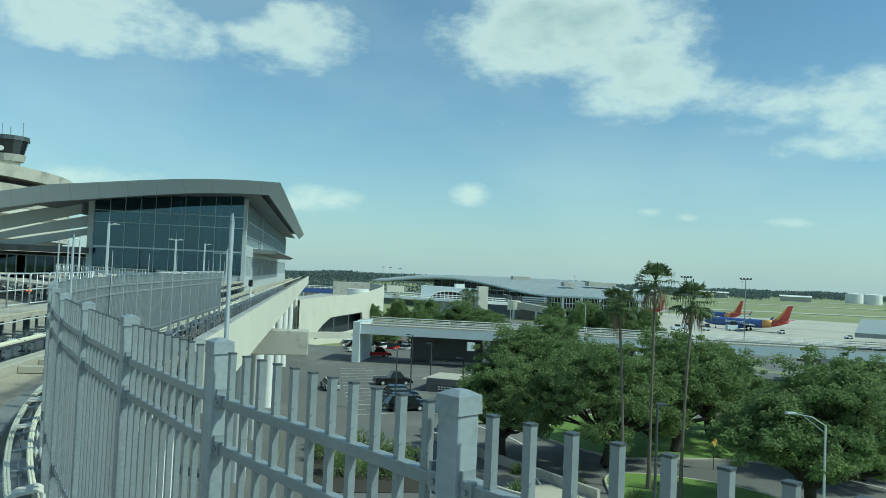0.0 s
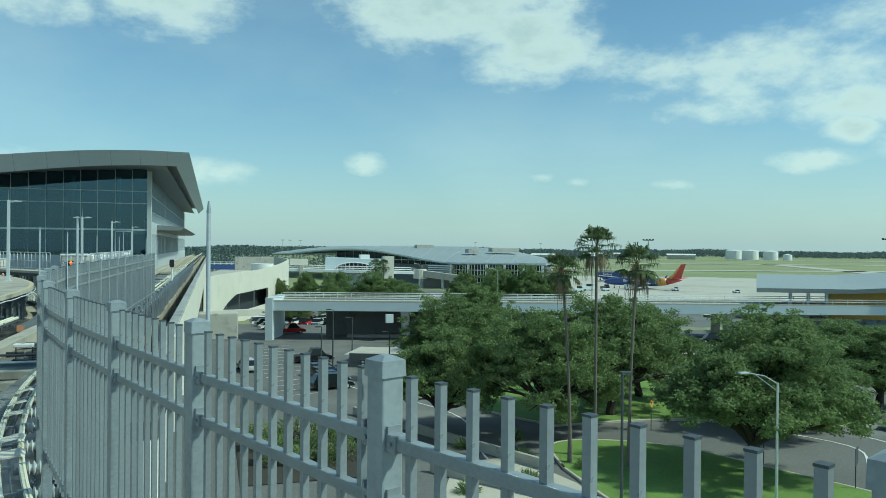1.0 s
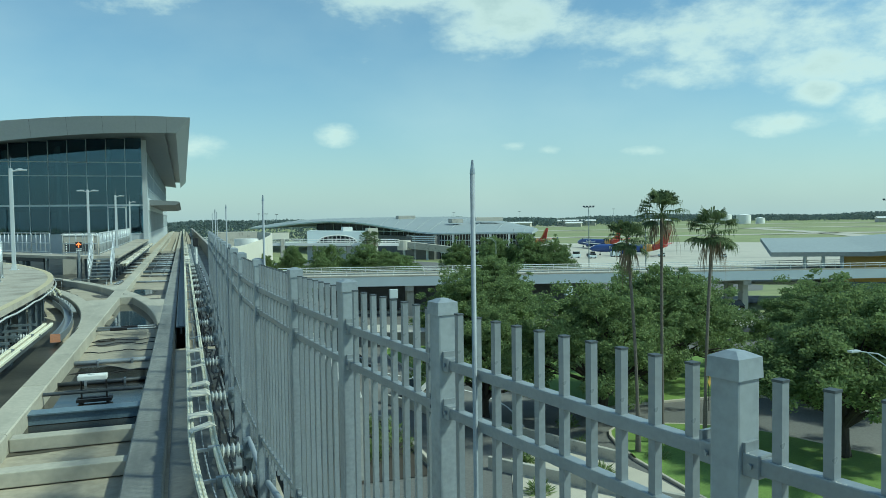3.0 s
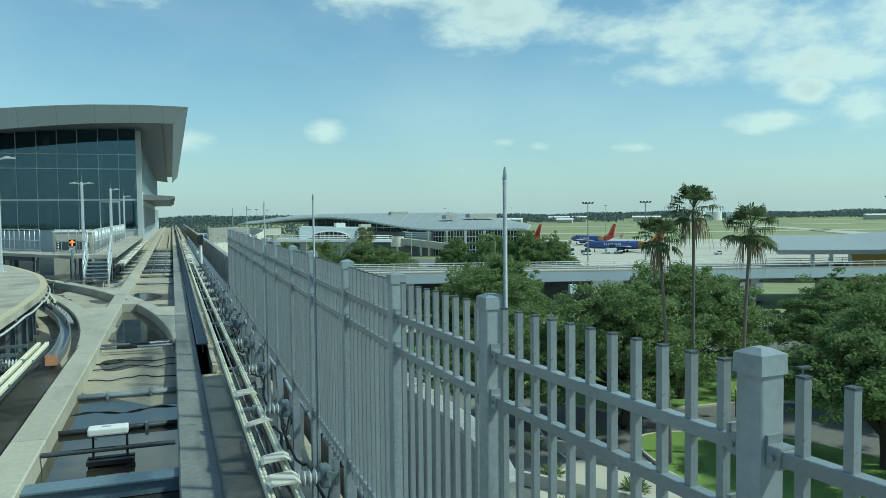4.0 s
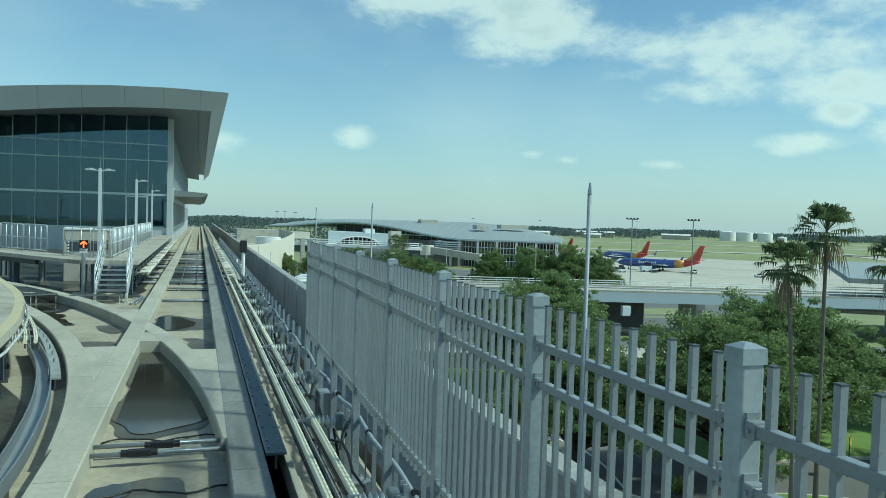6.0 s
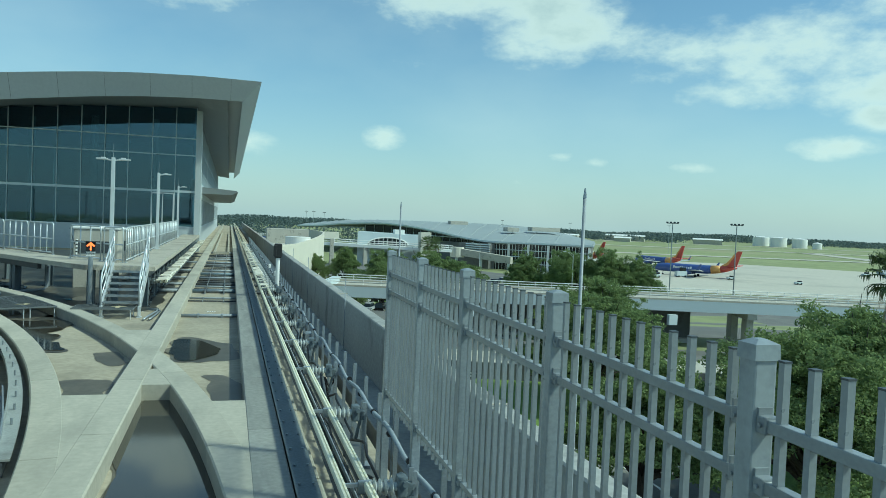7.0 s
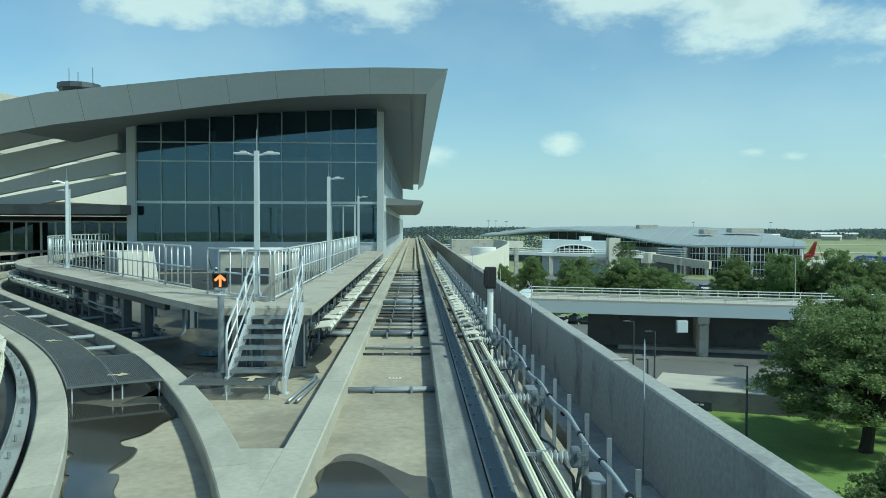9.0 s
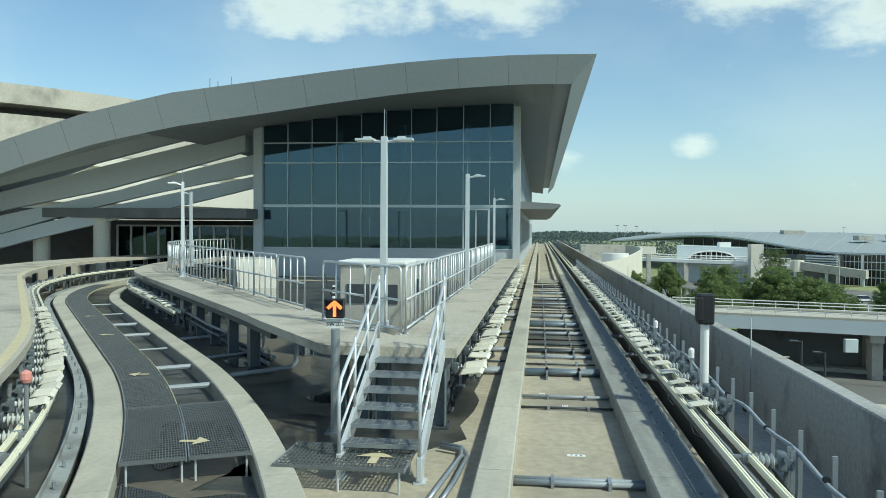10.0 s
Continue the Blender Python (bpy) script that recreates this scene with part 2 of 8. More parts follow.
PORCELAIN = material("grey_porcelain", (0.54, 0.56, 0.55), 0.25, vary=0.12, scale=8, fine=50, bump=0.0)
CABLE = material("grey_cable_sheath", (0.28, 0.31, 0.34), 0.5, vary=0.12, scale=3, fine=50, bump=0.04)
BLACK = material("black_plastic", (0.015, 0.015, 0.017), 0.5, vary=0.2, scale=5, fine=50, bump=0.03)
WHITE = material("white_paint", (0.78, 0.78, 0.75), 0.45, vary=0.05, scale=3, fine=40, bump=0.03)
YELLOW = material("faded_yellow_paint", (0.52, 0.46, 0.29), 0.7, vary=0.15, scale=2, fine=30, bump=0.05)
ORANGE = material("orange_paint", (0.62, 0.30, 0.18), 0.5, vary=0.12, scale=4, fine=40)
PINK = material("faded_pink_plastic", (0.62, 0.27, 0.23), 0.4, vary=0.1, scale=6, fine=40)
DULL_STEEL = material("dull_weathered_steel", (0.33, 0.35, 0.34), 0.6, metal=0.1, vary=0.2, scale=1.5, fine=30, bump=0.04, stain=(0.2, 0.205, 0.19), stain_scale=1.2)
LEG_STEEL = material("blue_grey_leg_steel", (0.15, 0.18, 0.20), 0.5, metal=0.25, vary=0.25, scale=2, fine=30, bump=0.06)
PANEL = material("grey_metal_cladding", (0.52, 0.555, 0.57), 0.5, metal=0.15, vary=0.06, scale=0.25, fine=6, bump=0.02, random_tint=0.04)
# Soffit grey darkened to hold the shade under the eaves
SOFFIT = material("shade_toned_soffit_panels", (0.22, 0.24, 0.25), 0.6, metal=0.1, vary=0.08, scale=0.2, fine=5, bump=0.02)
MULLION = material("anodised_mullion", (0.52, 0.58, 0.61), 0.4, metal=0.5, vary=0.06, scale=1, fine=20, bump=0.0)
GLASS = glass_material("dark_tinted_glass", (0.40, 0.54, 0.60), ior=2.3)
GLASS_FAR = glass_material("green_tinted_glass", (0.25, 0.32, 0.32))
INSIDE = material("dim_interior_wall", (0.6, 0.63, 0.64), 0.8, vary=0.1, scale=0.5)
BEIGE = material("beige_painted_concrete", (0.64, 0.61, 0.52), 0.8, vary=0.1, scale=0.15, fine=8, stain=(0.46, 0.435, 0.37), stain_scale=0.12, stain_cut=(0.55, 0.8))
STRIPED = material("weathered_beige_concrete", (0.48, 0.45, 0.38), 0.85, vary=0.14, scale=0.2, fine=6, stain=(0.3, 0.28, 0.24), stain_scale=0.25)
BRIDGE = material("pale_blue_girder_paint", (0.60, 0.66, 0.68), 0.5, vary=0.06, scale=0.3, fine=10, bump=0.02)
ROOF_BLUE = material("blue_grey_metal_roof", (0.30, 0.335, 0.345), 0.7, metal=0.0, vary=0.12, scale=0.03, fine=1.5, bump=0.02)
ASPHALT = material("asphalt", (0.15, 0.148, 0.14), 0.9, vary=0.25, scale=0.12, fine=8, stain=(0.21, 0.205, 0.19), stain_scale=0.06)
LAWN = material("mown_lawn", (0.165, 0.25, 0.055), 0.9, vary=0.3, scale=0.5, fine=12, bump=0.4)
AIRFIELD = material("airfield_grass", (0.25, 0.275, 0.125), 0.95, vary=0.25, scale=0.008, fine=0.12, bump=0.1, stain=(0.30, 0.28, 0.17), stain_scale=0.006)
APRON = material("apron_concrete", (0.49, 0.46, 0.39), 0.85, vary=0.1, scale=0.02, fine=0.6, stain=(0.38, 0.36, 0.31), stain_scale=0.03)
KERB = material("kerb_concrete", (0.5, 0.46, 0.38), 0.85, vary=0.12, scale=0.8)
BARK = material("oak_bark", (0.05, 0.042, 0.034), 0.95, vary=0.3, scale=2, fine=20, bump=0.6)
PALM_BARK = material("palm_trunk_bark", (0.17, 0.15, 0.125), 0.95, vary=0.25, scale=1, fine=12, bump=0.5)
OAK_LEAF = leaf_material("oak_leaves", (0.10, 0.145, 0.068), (0.31, 0.385, 0.155))
PALM_LEAF = leaf_material("palm_fronds", (0.06, 0.085, 0.04), (0.19, 0.235, 0.11))
DEAD_FROND = material("dead_palm_fronds", (0.24, 0.19, 0.125), 0.9, vary=0.3, scale=2)
# Greens shifted to blue-grey, which paints distance haze into the leaves
HAZED_WOOD = leaf_material("far_woods", (0.115, 0.15, 0.15), (0.145, 0.18, 0.175))
# The three aircraft colours are desaturated to paint in distance haze
BLUE_PAINT = material("blue_aircraft_paint", (0.07, 0.11, 0.31), 0.3, vary=0.04, scale=0.2, fine=2, bump=0)
RED_PAINT = material("red_aircraft_paint", (0.52, 0.09, 0.065), 0.3, vary=0.05, scale=0.2, fine=2, bump=0)
GOLD_PAINT = material("golden_yellow_aircraft_paint", (0.7, 0.37, 0.11), 0.3, vary=0.05, scale=0.2, fine=2, bump=0)
OCHRE = material("yellow_wall_panels", (0.55, 0.36, 0.09), 0.6, vary=0.08, scale=0.2, fine=4)
WATER = bpy.data.materials.new("standing_water")
WATER.use_nodes = True
WATER.node_tree.nodes["Principled BSDF"].inputs["Base Color"].default_value = (0.034, 0.031, 0.024, 1)
WATER.node_tree.nodes["Principled BSDF"].inputs["Roughness"].default_value = 0.06
GRATE = material("serrated_grating_steel", (0.17, 0.185, 0.19), 0.5, metal=0.4, vary=0.15, scale=3, fine=50, bump=0.05)
SIGNAL_GLOW = glow("orange_signal_lamp", (1.0, 0.19, 0.05), 1.9)
CAR_PAINTS = [material(nm + "_car_paint", c, 0.25, vary=0.03, scale=1, fine=20, bump=0) for nm, c in
              (("red", (0.4, 0.02, 0.02)), ("white", (0.75, 0.75, 0.75)), ("dark_grey", (0.04, 0.045, 0.05)), ("dark_blue", (0.02, 0.04, 0.11)), ("silver", (0.45, 0.46, 0.47)), ("black", (0.012, 0.012, 0.013)))]
CAR_GLASS = material("dark_car_glass", (0.015, 0.02, 0.022), 0.08, vary=0.05, bump=0)
RUBBER = material("tyre_rubber", (0.02, 0.02, 0.02), 0.9, vary=0.1)


# ---- building blocks ----
from mathutils import geometry

def part(name, bm, mat, parent=None, label="", smooth=False):
    me = bpy.data.meshes.new(name)
    bm.normal_update()
    bm.to_mesh(me)
    bm.free()
    if smooth:
        for p in me.polygons:
            p.use_smooth = True
    me.materials.append(mat)
    ob = new(name, me)
    if parent is not None:
        ob.parent = parent
    if label:
        ob["label"] = label
    return ob


def share(name, ob, parent, m):
    o = new(name, ob.data)
    o.parent = parent
    o.matrix_basis = m
    return o


def thing(name, label, category, m=None, group="", kind=""):
    e = new(name)
    e.empty_display_size = 0.3
    if m is not None:
        e.matrix_basis = m
    return tagged(e, label, category, group, kind)


def box(bm, cx, cy, cz, sx, sy, sz, m=None, bevel=0.0):
    mat = Matrix.Translation((cx, cy, cz)) @ Matrix.Diagonal((sx, sy, sz, 1))
    if m is not None:
        mat = m @ mat
    r = bmesh.ops.create_cube(bm, size=1.0, matrix=mat)
    if bevel:
        edges = list({e for v in r["verts"] for e in v.link_edges})
        bmesh.ops.bevel(bm, geom=edges, offset=bevel, segments=2, affect="EDGES", profile=0.6)
    return bm


def rod(bm, a, b, r, r2=None, seg=8, caps=True):
    a, b = Vector(a), Vector(b)
    d = b - a
    if d.length < 1e-6:
        return bm
    m = Matrix.Translation((a + b) / 2) @ d.to_track_quat("Z", "Y").to_matrix().to_4x4()
    bmesh.ops.create_cone(bm, cap_ends=caps, segments=seg, radius1=r, radius2=r if r2 is None else r2, depth=d.length, matrix=m)
    return bm


def tube(bm, pts, r, seg=8):
    """A round tube through points (radius a number or one for each point)."""
    pts = [Vector(p) for p in pts]
    rings = []
    for i, p in enumerate(pts):
        d = (pts[min(i + 1, len(pts) - 1)] - pts[max(i - 1, 0)]).normalized()
        q = d.to_track_quat("Z", "Y")
        rad = r[i] if isinstance(r, (list, tuple)) else r
        rings.append([bm.verts.new(p + q @ Vector((rad * math.cos(2 * math.pi * k / seg), rad * math.sin(2 * math.pi * k / seg), 0))) for k in range(seg)])
    for a, b in zip(rings, rings[1:]):
        for k in range(seg):
            bm.faces.new((a[k], a[(k + 1) % seg], b[(k + 1) % seg], b[k]))
    bm.faces.new(rings[0][::-1])
    bm.faces.new(rings[-1])
    return bm


def sweep(bm, pts, profile, close=True):
    """A profile of (right, up) pairs swept along points (x, y, z), upright."""
    pts = [Vector(p) for p in pts]
    rings = []
    for i, p in enumerate(pts):
        d = pts[min(i + 1, len(pts) - 1)] - pts[max(i - 1, 0)]
        d.z = 0
        d.normalize()
        right = Vector((d.y, -d.x, 0))
        rings.append([bm.verts.new(p + right * u + Vector((0, 0, v))) for u, v in profile])
    k = len(profile)
    for a, b in zip(rings, rings[1:]):
        for i in range(k if close else k - 1):
            bm.faces.new((a[i], a[(i + 1) % k], b[(i + 1) % k], b[i]))
    if close:
        bm.faces.new(rings[0][::-1])
        bm.faces.new(rings[-1])
    bmesh.ops.recalc_face_normals(bm, faces=bm.faces[:])
    return bm


def slab(bm, outline, z0, z1):
    """A flat slab over an outline of (x, y)."""
    lo = [bm.verts.new((x, y, z0)) for x, y in outline]
    hi = [bm.verts.new((x, y, z1)) for x, y in outline]
    n = len(outline)
    for tri in geometry.tessellate_polygon([[Vector((x, y, 0)) for x, y in outline]]):
        bm.faces.new([hi[i] for i in tri])
        bm.faces.new([lo[i] for i in reversed(tri)])
    for i in range(n):
        bm.faces.new((lo[i], lo[(i + 1) % n], hi[(i + 1) % n], hi[i]))
    bmesh.ops.recalc_face_normals(bm, faces=bm.faces[:])
    return bm


def rect(w, h, u=0.0, v=0.0, c=0.0):
    """A rectangle's profile, its top edges chamfered by c; u, v: middle of its bottom."""
    if c:
        return [(u - w / 2, v), (u + w / 2, v), (u + w / 2, v + h - c), (u + w / 2 - c, v + h), (u - w / 2 + c, v + h), (u - w / 2, v + h - c)]
    return [(u - w / 2, v), (u + w / 2, v), (u + w / 2, v + h), (u - w / 2, v + h)]


# ---- the lines of the two tracks ----
R_MAIN, Y_MAIN = 33.0, -7.5      # the curve from which the train comes, and where it ends
R_BR, Y_BR, A_BR = 42.0, 3.0, radians(36.9)   # the branch to the side
DECK_Z = -0.27


def main_line(d, y0, y1, step=0.5):
    """Points at d metres to the right of the main track's middle, from y0 to y1 (places along the track; before Y_MAIN along the arc)."""
    out, n = [], max(1, int(math.ceil((y1 - y0) / step)))
    for i in range(n + 1):
        s = y0 + (y1 - y0) * i / n
        if s >= Y_MAIN:
            out.append(Vector((d, s, 0)))
        else:
            a = (Y_MAIN - s) / R_MAIN
            out.append(Vector((R_MAIN - (R_MAIN - d) * math.cos(a), Y_MAIN - (R_MAIN - d) * math.sin(a), 0)))
    return out


def branch_line(d, s0, s1, step=0.5):
    """Points at d metres to the right of the branch's middle, s metres along it from its start."""
    out, n = [], max(1, int(math.ceil((s1 - s0) / step)))
    arc, run, r2 = R_BR * A_BR, 13.0, 25.0
    for i in range(n + 1):
        s = s0 + (s1 - s0) * i / n
        if s <= arc:
            a = s / R_BR
            x, y = -R_BR * (1 - math.cos(a)), Y_BR + R_BR * math.sin(a)
        elif s <= arc + run:
            a, e = A_BR, s - arc
            x, y = -R_BR * (1 - math.cos(a)) - e * math.sin(a), Y_BR + R_BR * math.sin(a) + e * math.cos(a)
        else:
            e = min(s - arc - run, r2 * A_BR)
            over = s - arc - run - e
            a = A_BR - e / r2
            x = -R_BR * (1 - math.cos(A_BR)) - run * math.sin(A_BR) - r2 * (math.cos(a) - math.cos(A_BR))
            y = Y_BR + R_BR * math.sin(A_BR) + run * math.cos(A_BR) + r2 * (math.sin(A_BR) - math.sin(a)) + over
        out.append(Vector((x + d * math.cos(a), y + d * math.sin(a), 0)))
    return out


def lift(pts, z):
    return [Vector((p.x, p.y, p.z + z)) for p in pts]


def ground_z(x, y):
    k = min(1.0, max(0.0, (y + 0.35 * x - 125) / 60))
    return -13.0 - 4.0 * k * k * (3 - 2 * k)


# ---- ground and distance ----
def build_ground():
    xs = sorted({-3000, -1500, -700, -350, -200, -120, 700, 1000, 1500, 2200, 3200, 4600} | set(range(-80, 560, 20)))
    ys = sorted({-1500, -700, -350, -200, -120, 700, 1000, 1500, 2200, 3200, 4600} | set(range(-80, 560, 20)))
    bm = bmesh.new()
    grid = [[bm.verts.new((x, y, ground_z(x, y))) for x in xs] for y in ys]
    for a, b in zip(grid, grid[1:]):
        for i in range(len(xs) - 1):
            bm.faces.new((a[i], a[i + 1], b[i + 1], b[i]))
    tagged(part("ground", bm, AIRFIELD), "flat green airfield grass reaching the wooded horizon", "ground", kind="structure")


def sheet(name, outline, mat, label, category, lift_z=0.05, cell=8.0):
    """A thin paved or planted sheet lying on the ground."""
    bm = bmesh.new()
    vs = [bm.verts.new((x, y, 0)) for x, y in outline]
    for tri in geometry.tessellate_polygon([[v.co for v in vs]]):
        bm.faces.new([vs[i] for i in tri])
    for _ in range(7):
        long = [e for e in bm.edges if e.calc_length() > cell * 2]
        if not long:
            break
        bmesh.ops.subdivide_edges(bm, edges=long, cuts=1)
        bmesh.ops.triangulate(bm, faces=[f for f in bm.faces if len(f.verts) > 3])
    for v in bm.verts:
        v.co.z = ground_z(v.co.x, v.co.y) + lift_z
    bmesh.ops.recalc_face_normals(bm, faces=bm.faces[:])
    if sum(f.normal.z for f in bm.faces) < 0:
        bmesh.ops.reverse_faces(bm, faces=bm.faces[:])
    return tagged(part(name, bm, mat), label, category, kind="structure")


def strip(name, pts, width, mat, label, category, lift_z=0.09):
    bm = bmesh.new()
    fine = []
    for (x0, y0), (x1, y1) in zip(pts, pts[1:]):
        n = max(1, int(math.hypot(x1 - x0, y1 - y0) / 6))
        fine += [(x0 + (x1 - x0) * i / n, y0 + (y1 - y0) * i / n) for i in range(n)]
    fine.append(pts[-1])
    sweep(bm, [(x, y, ground_z(x, y) + lift_z) for x, y in fine], [(-width / 2, 0), (width / 2, 0)], close=False)
    bm.normal_update()
    if sum(f.normal.z for f in bm.faces) < 0:
        bmesh.ops.reverse_faces(bm, faces=bm.faces[:])
    return tagged(part(name, bm, mat), label, category, kind="structure")


def smooth_line(pts, n=6):
    """A smooth line through points."""
    out = []
    for i in range(len(pts) - 1):
        p = [Vector(pts[max(0, min(len(pts) - 1, i + k))]) for k in (-1, 0, 1, 2)]
        for j in range(n):
            t = j / n
            q = 0.5 * ((2 * p[1]) + (p[2] - p[0]) * t + (2 * p[0] - 5 * p[1] + 4 * p[2] - p[3]) * t * t + (3 * p[1] - p[0] - 3 * p[2] + p[3]) * t ** 3)
            out.append(tuple(q))
    out.append(tuple(pts[-1]))
    return out


build_ground()
sheet("parking_lot", [(4, -90), (130, -90), (130, 60), (100, 74), (60, 88), (4, 108)], ASPHALT, "grey asphalt car park and roads below the guideway", "pavement", 0.04)
sheet("pale_road", [(11, -70), (22, -70), (26.5, 4), (27.4, 14), (27.6, 22), (26.6, 26.6), (25.0, 29), (21, 28.2), (18.4, 22), (15, 4)], KERB, "pale concrete road below the guideway", "road", 0.085, 3)
sheet("ramp_forecourt", [(4, 106), (58, 87), (46, 108), (30, 124), (22, 150), (4, 152)], ASPHALT, "grey asphalt forecourt before the garage ramp", "pavement", 0.07, 6)
sheet("pavement_under_terminal", [(-140, -90), (3.9, -90), (3.9, 240), (-140, 240)], ASPHALT, "grey asphalt under the terminal and guideway", "pavement", 0.04, 20)
sheet("apron", [(110, 230), (260, 180), (420, 210), (420, 330), (330, 430), (215, 470), (150, 430)], APRON, "pale concrete aircraft apron", "apron", 0.10, 16)
sheet("terminal_forecourt", [(10, 118), (95, 90), (150, 150), (125, 240), (95, 320), (20, 330)], ASPHALT, "asphalt forecourt roads before the far terminal", "pavement", 0.06, 10)
for n, (pts, w) in enumerate(([[(150, 640), (420, 560), (900, 470)], 26], [[(150, 980), (600, 820), (1400, 620)], 30], [[(420, 300), (560, 520), (700, 800)], 24], [[(300, 1300), (900, 1100), (2000, 800)], 30])):
    strip("taxiway_%d" % (n + 1), smooth_line(pts, 10), w, APRON, "pale concrete taxiway across the airfield grass", "taxiway", 0.3)

LAWNS = [
    [(28.2, 25), (30, 31), (34, 31.5), (39.3, 28), (42, 22), (46, 12), (48, 0), (30, 0), (28, 14)],
    [(33, 37), (44, 36.5), (52, 33), (60, 30), (66, 38), (58, 52), (44, 58), (33, 55), (29, 46)],
    [(58, 24), (72, 18), (90, 30), (84, 44), (68, 34)],
    [(24, 52), (30, 50), (38, 60), (44, 72), (30, 76), (23, 68)],
    [(34, 128), (62, 118), (78, 138), (60, 200), (36, 196)],
]
for n, outline in enumerate(LAWNS):
    loop = smooth_line([*outline, outline[0]], 5)[:-1]
    sheet("lawn_%d" % (n + 1), loop, LAWN, "bright green mown lawn island with a kerb", "lawn", 0.20, 4)
    bm = bmesh.new()
    ring = [(x, y, ground_z(x, y) + 0.03) for x, y in loop]
    sweep(bm, ring + ring[:2], rect(0.22, 0.19, 0, 0, 0.03))
    tagged(part("kerb_%d" % (n + 1), bm, KERB), "pale concrete kerb round the lawn", "kerb", kind="structure")
for n, pts in enumerate(([(47, 36), (53.1, 25), (48.6, 17), (52, 4)], [(52, 34), (57, 26), (55, 12), (58, 0)], [(19, 60), (26, 44), (24, 30), (22, 8)])):
    strip("lane_line_%d" % (n + 1), smooth_line(pts, 8), 0.18, WHITE, "white painted lane line on the asphalt", "road marking", 0.065)
for i in range(14):
    strip("parking_line_%d" % (i + 1), [(10.5, 56 + i * 3.0), (15.8, 57.5 + i * 3.0)], 0.14, WHITE, "white painted parking bay line", "road marking", 0.06)


# ---- guideway deck ----
def build_deck():
    right = [(p.x, p.y) for p in main_line(2.35, -45, -6.5, 1.0)]
    bm = bmesh.new()
    left = [(p.x, p.y) for p in main_line(-3.6, -45, -6, 1.0)]
    outline = right + [(2.35, -6.4), (2.35, 2.2), (1.16, 2.2), (1.16, 190), (-2.0, 190), (-2.0, 59), (-34, 59), (-32, 44), (-24, 30), (-15, 20), (-8, 10), (-4.2, 2)] + left[::-1]
    slab(bm, outline, -1.25, DECK_Z)
    tagged(part("guideway_deck", bm, DECK), "stained pale concrete guideway deck with damp patches", "deck", kind="structure")
    bm = bmesh.new()
    slab(bm, [(1.47, 2.2), (1.64, 2.2), (1.64, 190), (1.47, 190)], -1.25, DECK_Z)
    slab(bm, [(1.9, 2.2), (2.35, 2.2), (2.35, 190), (1.9, 190)], -1.25, DECK_Z)
    tagged(part("guideway_side_deck", bm, DECK), "concrete side strip under the conductor rails", "deck", kind="structure")
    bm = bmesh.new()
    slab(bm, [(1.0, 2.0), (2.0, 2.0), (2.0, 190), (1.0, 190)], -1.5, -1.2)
    tagged(part("drain_trench_floor", bm, TRENCH), "floor of the drain trench beside the beam, coloured as its shade", "trench", kind="structure")
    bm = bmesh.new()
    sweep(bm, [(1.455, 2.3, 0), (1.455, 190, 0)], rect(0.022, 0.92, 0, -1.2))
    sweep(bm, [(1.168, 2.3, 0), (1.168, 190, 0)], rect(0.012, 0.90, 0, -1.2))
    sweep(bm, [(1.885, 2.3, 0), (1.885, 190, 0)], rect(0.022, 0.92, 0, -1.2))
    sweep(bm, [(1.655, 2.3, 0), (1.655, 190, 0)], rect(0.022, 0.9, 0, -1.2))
    tagged(part("drain_trench_side", bm, TRENCH), "side of the drain trench, coloured near black as its shade", "trench", kind="structure")
    bm = bmesh.new()
    sweep(bm, [(3.42, -6.6, 0), (3.42, -6.1, 0), (3.42, -5.6, 0), (3.42, 190, 0)], rect(0.26, 1.36, 0, -0.72, 0.02))
    for v in bm.verts:
        if v.co.y < -5.9 and v.co.z > 0:
            v.co.z -= 0.28 if v.co.y < -6.4 else 0.06
    wall = tagged(part("parapet_east", bm, STREAKED), "weathered concrete parapet along the guideway, streaked grey", "parapet", kind="structure")
    bm = bmesh.new()
    sweep(bm, [(3.575, -5.6, 0), (3.575, 190, 0)], rect(0.04, 2.0, 0, -1.4))
    part("outer_skin", bm, BEIGE, wall, "cream painted outer face of the parapet")
    y = -4.0
    while y < 120:      # joints of the parapet's panels
        bm = bmesh.new()
        box(bm, 3.42, y, 0.665, 0.275, 0.03, 0.012)
        part("joint_cover", bm, KERB, wall)
        y += 6.1
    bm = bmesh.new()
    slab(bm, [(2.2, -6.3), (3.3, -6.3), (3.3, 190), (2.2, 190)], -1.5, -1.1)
    tagged(part("cable_channel_floor", bm, TRENCH), "floor of the channel beside the walkway, coloured as its shade", "trench", kind="structure")
    bm = bmesh.new()
    sweep(bm, [(2.995, -6.3, 0), (2.995, 190, 0)], rect(0.59, 0.57, 0, -1.1, 0.01))
    tagged(part("walkway_east", bm, WALK), "narrow concrete maintenance walkway beside the parapet", "walkway", kind="structure")
    for i, y in enumerate((-42, -30, -16, 0, 16, 30, 44, 60, 78, 96, 120, 150)):
        c = main_line(0.0, y, y + 1)[0]
        bm = bmesh.new()
        if y == 30:
            box(bm, c.x + 2.4, c.y - 1.4, -2.65, 7.2, 1.7, 1.75, bevel=0.08)
        else:
            box(bm, c.x, c.y, -2.0, 4.4, 1.3, 1.5, bevel=0.08)
        tagged(part("pier_cap_%d" % (i + 1), bm, PARAPET if y == 30 else BEIGE), "beige concrete cap under the guideway", "pier", kind="structure")
        bm = bmesh.new()
        rod(bm, (c.x + 1.4, c.y, -13.1), (c.x + 1.4, c.y, -2.7), 0.55, seg=20)
